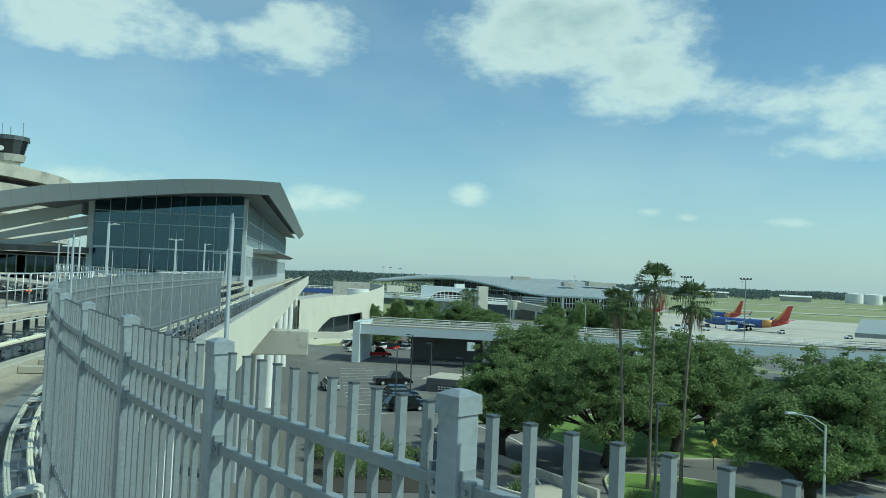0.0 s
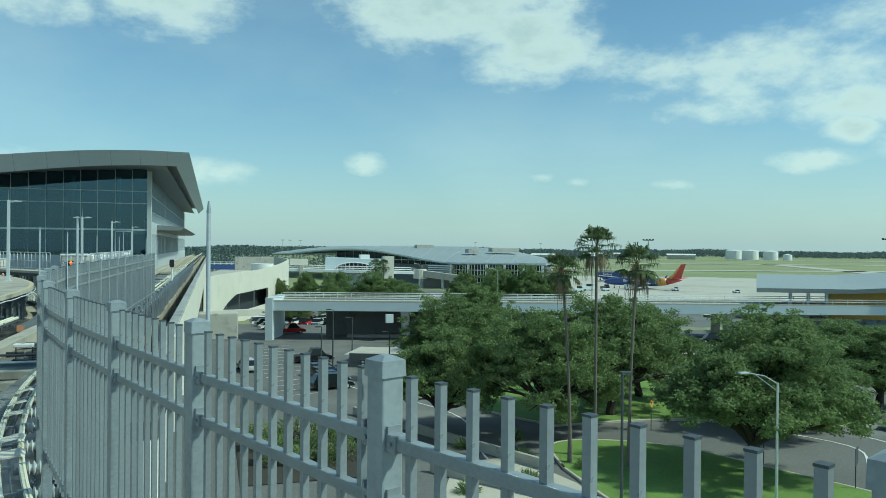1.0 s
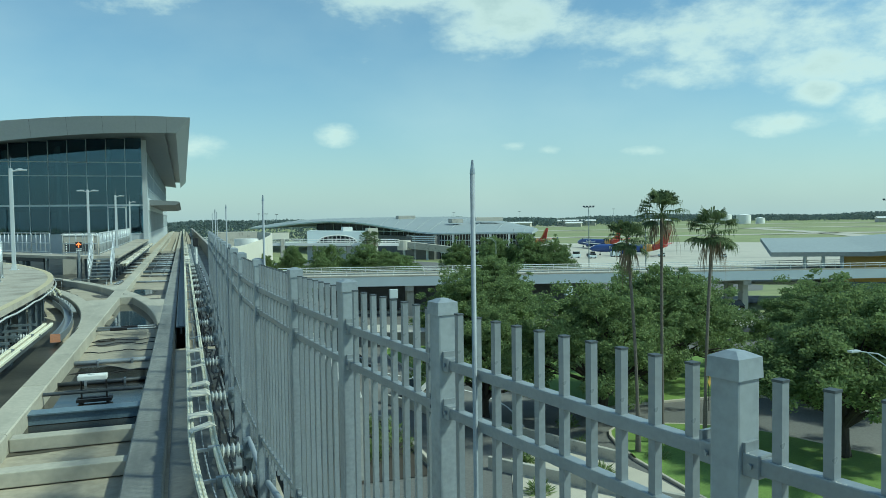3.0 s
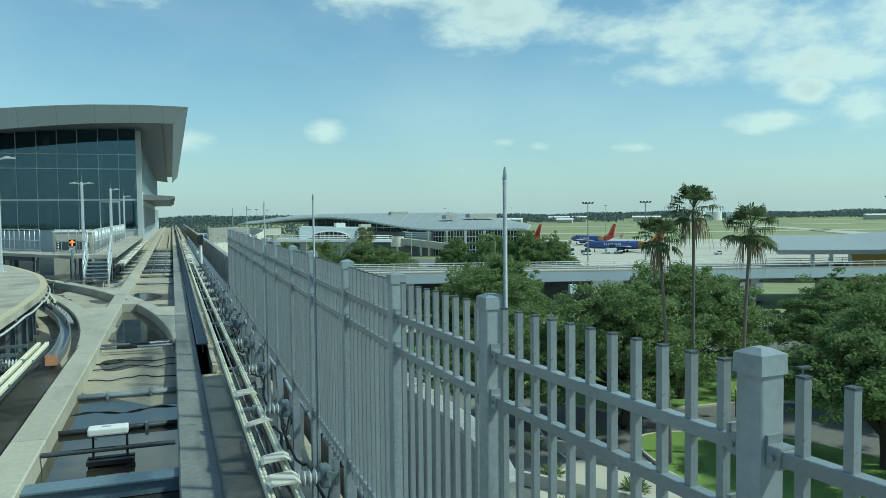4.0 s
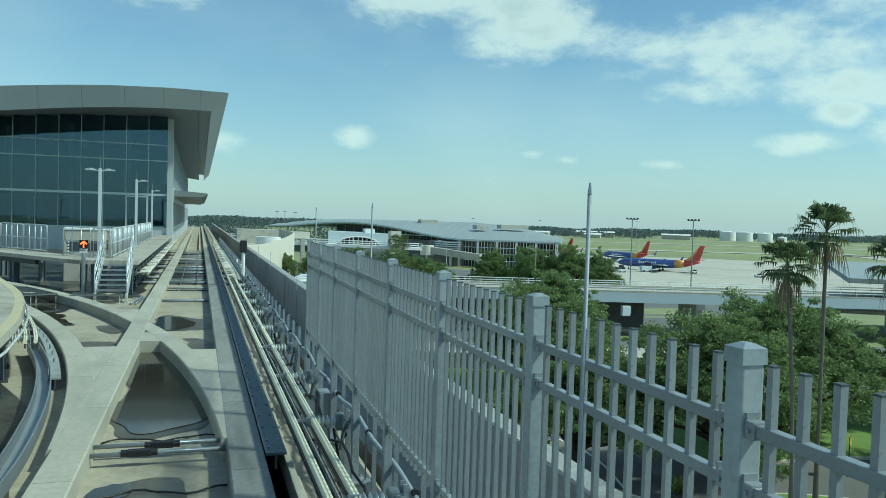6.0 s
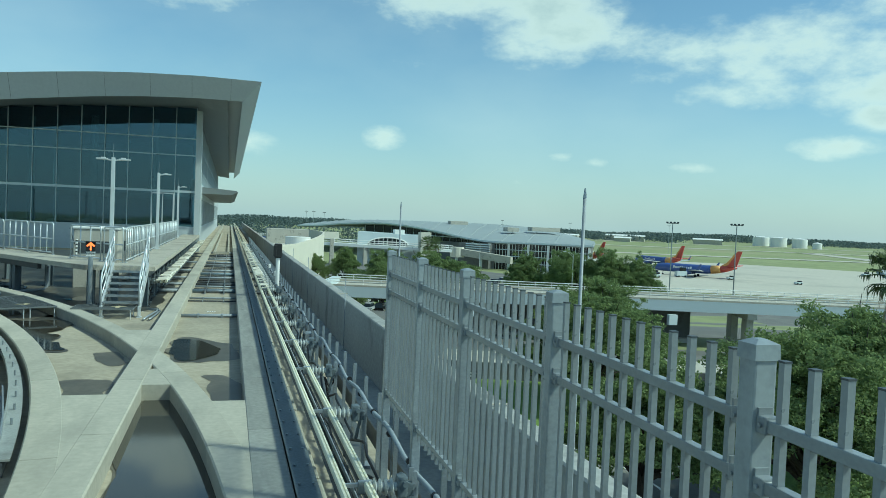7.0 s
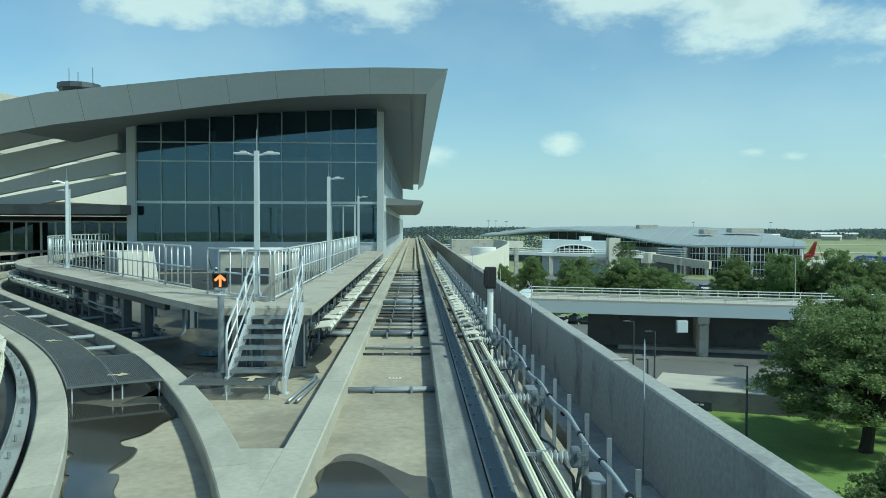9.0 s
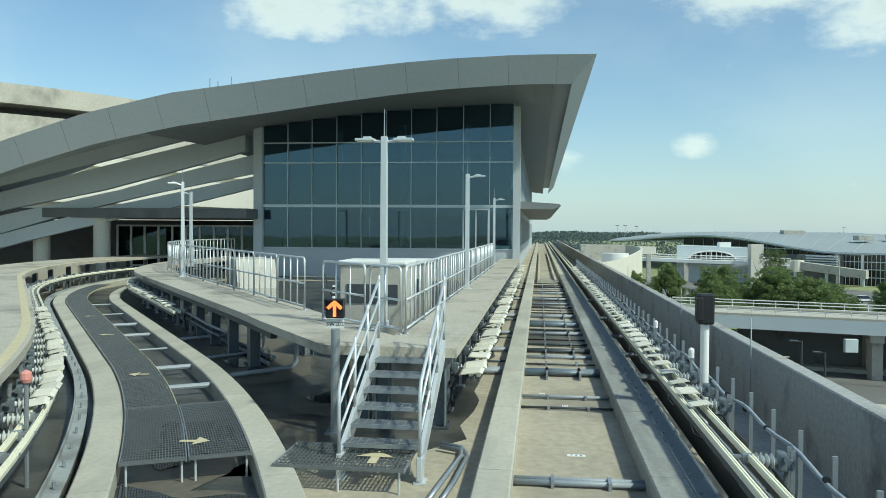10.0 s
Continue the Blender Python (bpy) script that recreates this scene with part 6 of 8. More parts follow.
# struts over the branch's bed
for sp in (24.4, 26.4, 29.0, 31.6, 34.0, 37.0, 40.5):
    t = thing("bed_strut", "pale steel strut across the branch track bed", "strut", group="bed struts")
    a, b = branch_line(0.0, sp, sp + 0.1)[0], branch_line(0.76, sp, sp + 0.1)[0]
    bm = bmesh.new()
    rod(bm, (a.x, a.y, -0.1), (b.x, b.y, -0.1), 0.05 if int(sp * 10) % 4 == 0 else 0.025, seg=8)
    part("bar", bm, CABLE, t)


# dark sheets under the island walkway, along the branch track and beside its guide channel: damp, with walkway shade
# painted in
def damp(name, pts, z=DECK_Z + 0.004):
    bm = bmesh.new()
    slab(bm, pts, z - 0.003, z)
    tagged(part("damp_shade_patch", bm, DECK_WET_SHADE), name, "wet floor", kind="structure")


def wavy(line, amp, seed):
    rs = random.Random(seed)
    return [(p.x + rs.uniform(-amp, amp), p.y + rs.uniform(-amp, amp)) for p in line]


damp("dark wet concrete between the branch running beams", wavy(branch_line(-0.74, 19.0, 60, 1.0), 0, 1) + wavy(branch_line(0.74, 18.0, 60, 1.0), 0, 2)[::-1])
damp("dark concrete under the island walkway, damp and shade painted together", wavy(branch_line(1.16, 20.6, 56, 0.7), 0, 3) + [(-4.3, 58), (-1.4, 58)] + wavy([Vector((-1.55, 57 - 0.8 * k, 0)) for k in range(42)], 0.09, 4) + wavy([Vector((-2.2 - 0.35 * k, 23.3 - 0.18 * k, 0)) for k in range(7)], 0.15, 5))
damp("dark concrete beside the curved guide channel", wavy(branch_line(-1.16, 14.0, 60, 1.0), 0, 6) + wavy(branch_line(-2.6, 13.0, 60, 0.8), 0.1, 7)[::-1])
# conduits and drain pipes under the island walkway
for k, (d, z, r, mat) in enumerate(((2.35, -0.20, 0.05, CABLE), (2.62, -0.21, 0.04, LEG_STEEL), (1.86, 0.30, 0.03, CABLE), (1.90, 0.12, 0.035, LEG_STEEL), (2.2, 0.46, 0.03, CABLE))):
    t = thing("conduit", "long grey conduit running under the curved walkway", "conduit", group="walkway conduits")
    bm = bmesh.new()
    tube(bm, [(p.x, p.y, z + 0.02 * math.sin(i * 1.3 + k)) for i, p in enumerate(branch_line(d, 26.5 + k * 0.8, 58, 0.9))], r, 8)
    part("pipe", bm, mat, t, smooth=True)
for k, (y, z, r) in enumerate(((25.6, -0.2, 0.05), (27.9, -0.21, 0.035), (31.0, -0.2, 0.045))):
    t = thing("conduit", "grey conduit elbow rising beside the walkway legs", "conduit", group="walkway conduits")
    bm = bmesh.new()
    p = branch_line(1.35, y, y + 0.1)[0]
    q = branch_line(2.9, y + 0.4, y + 0.5)[0]
    pts = [(p.x, p.y, z)] + [(p.x + (q.x - p.x) * f, p.y + (q.y - p.y) * f, z) for f in (0.3, 0.6, 0.8)]
    e = pts[-1]
    pts += [(e[0] + 0.10, e[1] + 0.03, z + 0.03), (e[0] + 0.16, e[1] + 0.05, z + 0.12), (e[0] + 0.17, e[1] + 0.05, z + 0.8)]
    tube(bm, pts, r, 8)
    part("pipe", bm, CABLE, t, smooth=True)

# dark sheets beside the beams, under the conductor rails and the outer walkway: damp, with shade painted in
damp("dark concrete under the outer walkway, damp and shade painted together", wavy(main_line(-1.16, -40, 3.0, 1.0), 0, 11) + [(-1.6, 5.2), (-1.9, 8.0)] + wavy(branch_line(-2.6, 10.0, 14.0, 1.0), 0.05, 14) + [(-4.2, 12.0), (-3.4, 4.0)] + wavy(main_line(-3.3, -40, 1.0, 1.0), 0.05, 12)[::-1])
damp("dark concrete strip under the conductor rails, damp and shade painted together", wavy(main_line(1.19, -40, 1.9, 0.9), 0.0, 13) + wavy(main_line(2.28, -40, 1.9, 0.9), 0.05, 15)[::-1], DECK_Z + 0.003)
damp("dark concrete strip under the conductor rails, damp and shade painted together", wavy([Vector((1.91, 2.3 + 0.8 * k, 0)) for k in range(72)], 0.0, 16) + wavy([Vector((2.28, 2.3 + 0.8 * k, 0)) for k in range(72)], 0.07, 17)[::-1], DECK_Z + 0.003)
# loose black cables beside the conductor rails
for k, (d, z) in enumerate(((1.86, 0.02), (1.93, 0.16), (1.80, -0.18))):
    t = thing("loose_cable", "loose black cable sagging between the rail stands", "cable", group="loose cables")
    bm = bmesh.new()
    rs = random.Random(70 + k)
    pts = []
    for i, p in enumerate(main_line(d, -40, 60, 0.35)):
        pts.append((p.x + rs.uniform(-0.04, 0.04), p.y, z + 0.09 * math.sin(i * (0.8 + 0.17 * k)) + rs.uniform(-0.03, 0.03)))
    tube(bm, pts, 0.016, 6)
    part("cable", bm, BLACK, t, smooth=True)
# brackets reaching from the outer walkway's legs to its conductor rails
for k in range(0, 47):
    s0 = -38 + k * 0.9
    if s0 > 3.2:
        break
    p, q = main_line(-2.3, s0, s0 + 0.1)[0], main_line(-1.7, s0, s0 + 0.1)[0]
    d = q - p
    t = thing("rail_bracket", "grey steel bracket holding the conductor rails under the walkway", "bracket", Matrix.Translation(p) @ Matrix.Rotation(math.atan2(d.y, d.x), 4, "Z"), "rail brackets")
    for z in (0.12, 0.42):
        bm = bmesh.new()
        box(bm, 0.3, 0, z, 0.6, 0.05, 0.05)
        part("arm", bm, LEG_STEEL, t)
    bm = bmesh.new()
    box(bm, 0.02, 0, (PLAT_Z - 0.13 + DECK_Z) / 2, 0.07, 0.07, PLAT_Z - 0.13 - DECK_Z)
    part("upright", bm, LEG_STEEL, t)
# more conduits and dark joints across the bed beyond the stairs
for k, y in enumerate((30.3, 31.2, 34.1, 36.1, 38.2, 40.7, 41.6, 44.0, 47.2, 50.4, 51.8, 54.6, 55.8, 58.6)):
    r = (0.022, 0.03, 0.018)[k % 3]
    cross_pipe(y, r, DECK_Z + r + 0.015, mat=(STEEL_DARK, CABLE, BLACK)[k % 3], n=1 + k % 2, label="thin dark conduit laid across the track bed")
    if k % 2 == 0:
        cross_pipe(y + 0.2, r, DECK_Z + r + 0.015, -1.85, -1.16, STEEL_DARK, 1, "thin dark conduit running in under the walkway")


# ---- trees ----
def quads_mesh(name, centers, ax, ay, mat):
    """One mesh of many small leaf blades: centre, half-length and half-width vectors."""
    n = len(centers)
    v = np.empty((n, 4, 3))
    v[:, 0], v[:, 1], v[:, 2], v[:, 3] = centers - ax, centers + ay * 0.9 - ax * 0.1, centers + ax, centers - ay * 0.9 - ax * 0.1
    me = bpy.data.meshes.new(name)
    me.from_pydata(v.reshape(-1, 3).tolist(), [], np.arange(n * 4).reshape(-1, 4).tolist())
    me.materials.append(mat)
    return me


def unit(rs, n):
    v = rs.normal(size=(n, 3))
    return v / np.linalg.norm(v, axis=1, keepdims=True)


def oak_meshes(seed, radius=7.0, height=9.2):
    """A spreading live oak: trunk and limbs as one tapered mesh, a crown of uneven leafy lobes with gaps between them."""
    rs = np.random.RandomState(seed)
    bm = bmesh.new()
    fork = Vector((rs.uniform(-0.3, 0.3), rs.uniform(-0.3, 0.3), height * 0.22))
    tube(bm, [(0, 0, -0.3), (0.05, 0.02, 0.3), tuple(fork * 0.55), tuple(fork)], [0.62, 0.45, 0.38, 0.40], 9)
    lobes = []
    for k in range(24):
        # the lobes spread over a dome, the outer ones hanging low
        a = 2.4 * k + rs.uniform(-0.35, 0.35)
        out = math.sqrt((k + 0.5) / 24)
        rr = radius * 0.80 * out * rs.uniform(0.86, 1.1)
        up = height * (0.84 - 0.44 * out ** 2.0 + rs.uniform(-0.10, 0.08))
        lobes.append((Vector((math.cos(a) * rr, math.sin(a) * rr, up)), rs.uniform(1.3, 2.15)))
    for c, size in lobes:
        mid = fork.lerp(c, 0.5) + Vector((rs.uniform(-0.5, 0.5), rs.uniform(-0.5, 0.5), rs.uniform(-0.2, 0.5)))
        tube(bm, [tuple(fork - Vector((0, 0, 0.25))), tuple(fork.lerp(mid, 0.5) + Vector((0, 0, 0.15))), tuple(mid), tuple(mid.lerp(c, 0.55)), tuple(c)], [0.23, 0.17, 0.12, 0.08, 0.03], 7)
        for j in range(2):
            tip = c + Vector(rs.normal(size=3)) * size * 0.6
            tube(bm, [tuple(mid), tuple(mid.lerp(tip, 0.5) + Vector((0, 0, 0.12))), tuple(tip)], [0.08, 0.05, 0.02], 5)
    trunk = bpy.data.meshes.new("trunk")
    bm.to_mesh(trunk)
    bm.free()
    trunk.materials.append(BARK)
    P, AX, AY = [], [], []
    for c, size in lobes:
        for _ in range(26):      # sprays of leaves about the shell of the lobe
            d = unit(rs, 1)[0]
            d[2] = d[2] * 0.8 + 0.12
            q = np.array(c) + d * size * rs.uniform(0.35, 1.38) * np.array((1.15, 1.15, 0.78))
            r = rs.uniform(0.22, 0.72)
            n = int(300 * r)
            v = unit(rs, n)
            rad = r * rs.uniform(0.1, 1.25, n) ** 0.7
            P.append(q + v * rad[:, None] * np.array((1.25, 1.25, 0.62)))
            u = unit(rs, n)
            u[:, 2] *= 0.6
            w = np.cross(u, unit(rs, n))
            w /= np.linalg.norm(w, axis=1, keepdims=True) + 1e-9
            s = rs.uniform(0.055, 0.125, n)[:, None]
            AX.append(u * s * 1.3)
            AY.append(w * s * 0.72)
    crown = quads_mesh("crown", np.concatenate(P), np.concatenate(AX), np.concatenate(AY), OAK_LEAF)
    return trunk, crown


OAKS = [oak_meshes(3), oak_meshes(11), oak_meshes(27), oak_meshes(41)]


def oak(x, y, radius, height, kind, spin, label, z=None):
    z = ground_z(x, y) if z is None else z
    t = thing("oak_tree", label, "tree", Matrix.Translation((x, y, z)) @ Matrix.Rotation(spin, 4, "Z") @ Matrix.Diagonal((radius / 7.0, radius / 7.0, height / 9.2, 1)), "oak trees")
    for nm, me in zip(("trunk", "crown"), OAKS[kind]):
        o = new(nm, me)
        o.parent = t


NEAR, DARK = "spreading live oak with a uneven open green crown", "dark green live oak beyond the road bridge"
for i, (x, y, r, top, lab) in enumerate((
        (22.8, 37.0, 5.4, -4.2, NEAR), (31.0, 34.0, 6.8, -2.7, NEAR), (40.0, 39.5, 7.2, -1.9, NEAR), (47.2, 46.5, 6.6, -2.9, NEAR), (40.6, 20.6, 7.2, -2.4, NEAR), (38.5, 72.5, 6.2, -2.7, DARK), (31.5, 60.0, 7.4, -3.2, DARK),
        (52, 30, 6.0, -4.6, NEAR), (60, 42, 7.4, -3.9, NEAR), (68, 36, 6.6, -5.0, NEAR), (80, 52, 6, -6.0, NEAR), (88, 40, 6, -6.2, NEAR),
        (68.4, 168.3, 5.6, -3.9, DARK), (75, 161, 5.8, -2.8, DARK), (75.5, 140.0, 6.4, -1.5, DARK), (69.5, 144.0, 5.6, -1.8, DARK), (81, 138.0, 5.2, -3.0, DARK),
        (33.9, 166.0, 6.2, -4.1, DARK), (41.3, 152.7, 7.4, -3.5, DARK), (46.4, 146.5, 6.4, -4.5, DARK), (30.5, 150, 4.8, -6.0, DARK), (18.9, 126, 4.6, -7.2, DARK), (31.2, 204.7, 4.4, -5.2, DARK), (24, 214, 4.0, -7, DARK))):
    oak(x, y, r, top - ground_z(x, y), i % 4, i * 1.7, lab)


def fan_palm(x, y, top, lean, seed, crown_r=1.9):
    """A tall fan palm: slim trunk, round head of fan leaves, skirt of dead fronds."""
    rs = np.random.RandomState(seed)
    z0 = ground_z(x, y)
    h = top - z0 - crown_r * 0.85
    t = thing("fan_palm", "tall slim fan palm with drooping dead fronds", "palm tree", Matrix.Translation((x, y, z0)), "fan palms")
    bm = bmesh.new()
    pts, rad = [], []
    for k in range(15):
        f = k / 14
        pts.append((lean[0] * f * f, lean[1] * f * f, h * f - 0.2))
        rad.append(0.21 - 0.115 * min(1, f * 3) ** 0.7 + (0.008 if k % 2 else 0))
    tube(bm, pts, rad, 10)
    part("trunk", bm, PALM_BARK, t)
    cx, cy = lean
    head = Vector((cx, cy, h))
    for nm, mat, n, lo, hi in (("crown", PALM_LEAF, 54, -0.7, 1.4), ("dead_skirt", DEAD_FROND, 15, -1.3, -0.5)):
        verts, faces = [], []
        for i in range(n):
            a, e = 2.4 * i + rs.uniform(-0.4, 0.4), rs.uniform(lo, hi)
            d = Vector((math.cos(a) * math.cos(e), math.sin(a) * math.cos(e), math.sin(e)))
            side = d.cross(Vector((0, 0, 1))).normalized()
            dead = nm != "crown"
            stem = crown_r * (rs.uniform(0.3, 0.5) if dead else rs.uniform(0.5, 0.68))
            base = head + d * stem + Vector((0, 0, -0.12 * stem))
            b0 = len(verts)
            w = 0.022
            verts += [tuple(head - side * w), tuple(head + side * w), tuple(base + side * w), tuple(base - side * w)]
            faces.append((b0, b0 + 1, b0 + 2, b0 + 3))
            fan = crown_r * (rs.uniform(0.6, 1.25) if dead else rs.uniform(0.42, 0.62))
            for s in range(13):
                if dead and s % 3:
                    continue
                th = (s - 6) * (0.11 if dead else 0.2)
                q = (d * math.cos(th) + side * math.sin(th)).normalized()
                if dead:
                    q = (q * 0.55 + Vector((0, 0, -1))).normalized()
                L = fan * (1 - 0.04 * abs(s - 6)) * rs.uniform(0.75, 1.1)
                mid = base + q * L * 0.55
                bend = mid + q * L * 0.25 + Vector((0, 0, -0.10 * L))
                tip = mid + q * L * 0.32 + Vector((0, 0, -L * (rs.uniform(0.3, 0.6) if dead else rs.uniform(0.15, 0.75))))
                wv = (side * math.cos(th) - d * math.sin(th)).normalized() * (0.03 if dead else 0.045)
                b0 = len(verts)
                verts += [tuple(base), tuple(mid + wv), tuple(bend + wv * 0.8), tuple(tip), tuple(bend - wv * 0.8), tuple(mid - wv)]
                faces += [(b0, b0 + 1, b0 + 5), (b0 + 1, b0 + 2, b0 + 4, b0 + 5), (b0 + 2, b0 + 3, b0 + 4)]
        me = bpy.data.meshes.new(nm)
        me.from_pydata(verts, [], faces)
        me.materials.append(mat)
        o = new(nm, me)
        o.parent = t
    return t


def shrub(x, y, r, h, seed):
    """A low planting of strap leaves rising from the ground and spilling outwards."""
    rs = np.random.RandomState(seed)
    n = 420
    a, k = rs.uniform(0, 6.283, n), rs.uniform(0, 1, n) ** 0.5
    up = np.sqrt(1.02 - k * k)
    P = np.c_[np.cos(a) * k * r, np.sin(a) * k * r, h * up * rs.uniform(0.25, 1.0, n)]
    AX = np.c_[np.cos(a) * 0.2, np.sin(a) * 0.2, rs.uniform(-0.05, 0.28, n)] + rs.normal(0, 0.06, (n, 3))
    AY = np.c_[-np.sin(a), np.cos(a), rs.normal(0, 0.3, n)] * 0.05
    t = thing("shrub", "low green strap-leaved shrub in a planting bed", "shrub", Matrix.Translation((x, y, ground_z(x, y) + 0.05)), "planting bed shrubs")
    o = new("foliage", quads_mesh("foliage", P, AX, AY, OAK_LEAF))
    o.parent = t


for k, (x, y) in enumerate(((7.2, 39.6), (8.9, 38.2), (10.6, 39.4), (12.2, 37.6), (9.6, 35.0), (11.6, 34.2), (13.2, 35.4), (7.9, 35.8), (10.4, 31.6), (12.4, 31.0), (8.6, 31.8), (14.2, 32.2))):
    shrub(x, y, 1.0 + 0.25 * (k % 3), 1.2 + 0.4 * (k % 4), 200 + k)
sheet("planting_bed", [(6.2, 27), (15.4, 27), (15.6, 40), (6.2, 41.2)], BARK, "dark planting bed with low shrubs", "planting bed", 0.1, 3)
bm = bmesh.new()
sweep(bm, [(6.0, 41.6, ground_z(6, 41)), (15.9, 40.3, ground_z(16, 40)), (15.7, 26.6, ground_z(16, 27))], rect(0.3, 0.45, 0, 0, 0.03))
tagged(part("planting_kerb", bm, KERB), "pale concrete kerb round the planting bed", "kerb", kind="structure")
fan_palm(31.8, 27.3, 4.3, (0.1, 0.2), 1, 1.75)
fan_palm(32.7, 24.0, 3.1, (0.4, -0.2), 2, 1.75)
fan_palm(29.2, 26.2, 2.5, (-0.5, 0.5), 3, 1.6)
fan_palm(45.5, 174, -0.6, (0.3, 0), 4, 2.2)
fan_palm(48.5, 176, -0.8, (-0.2, 0), 5, 2.0)
for i in range(7):
    x, y = 20 + i * 1.6, 22 + (i * 37 % 11) * 1.3
    t = thing("shrub", "low spiky green shrub in the planting bed", "shrub", Matrix.Translation((x, y, ground_z(x, y))), "shrubs")
    rs = np.random.RandomState(50 + i)
    n = 420
    d = unit(rs, n)
    d[:, 2] = abs(d[:, 2])
    o = new("foliage", quads_mesh("foliage", d * rs.uniform(0.1, 1.0, (n, 1)) * np.array((0.9, 0.9, 0.9)), d * 0.22, np.cross(d, unit(rs, n)) * 0.05, OAK_LEAF))
    o.parent = t


def far_woods():
    """Woods along the horizon: one mesh of many leaf clumps."""
    rs = np.random.RandomState(9)
    P, AX, AY = [], [], []
    for i in range(9000):
        a = radians(rs.uniform(-60, 84))
        r = rs.choice([1500, 1750, 2000, 2300]) + rs.uniform(-120, 120)
        if 33 < math.degrees(a) < 60 and r < 1900:
            r += 600
        tall = rs.uniform(11, 17) * (1 + 0.14 * math.sin(a * 23) + 0.10 * math.sin(a * 61))
        x, y = math.sin(a) * r, math.cos(a) * r
        n = 15
        P.append(np.c_[x + rs.normal(0, 9, n), y + rs.normal(0, 9, n), ground_z(x, y) + rs.uniform(0.1, 1.0, n) * tall])
        u = unit(rs, n)
        AX.append(u * rs.uniform(1.6, 3.2, (n, 1)))
        w = np.cross(u, unit(rs, n))
        AY.append(w * rs.uniform(1.6, 3.2, (n, 1)))
    o = new("far_woods", quads_mesh("far_woods", np.concatenate(P), np.concatenate(AX), np.concatenate(AY), HAZED_WOOD))
    tagged(o, "belt of woods along the horizon, haze mixed into their green", "woods", kind="stuff")
    # nearer belt behind the station and the drum
    P, AX, AY = [], [], []
    for i in range(2200):
        x, y = rs.uniform(-260, 120), rs.uniform(520, 640)
        if x > 40 and y < 600:
            continue
        n = 14
        P.append(np.c_[x + rs.normal(0, 3, n), y + rs.normal(0, 3, n), ground_z(x, y) + rs.uniform(0.1, 1.0, n) * rs.uniform(8, 15)])
        u = unit(rs, n)
        AX.append(u * rs.uniform(0.5, 1.1, (n, 1)))
        AY.append(np.cross(u, unit(rs, n)) * rs.uniform(0.5, 1.1, (n, 1)))
    o = new("wood_belt", quads_mesh("wood_belt", np.concatenate(P), np.concatenate(AX), np.concatenate(AY), HAZED_WOOD))
    tagged(o, "belt of trees beyond the end of the guideway, haze mixed into their green", "woods", kind="stuff")


far_woods()


# ---- road bridge ----
def along(a, b, d, s):
    """The place s metres from a towards b and d metres to the right of that line."""
    u = Vector((b[0] - a[0], b[1] - a[1])).normalized()
    return Vector((a[0] + u.x * s + u.y * d, a[1] + u.y * s - u.x * d))


BA, BB = (13.6, 104.0), (112.0, 75.0)


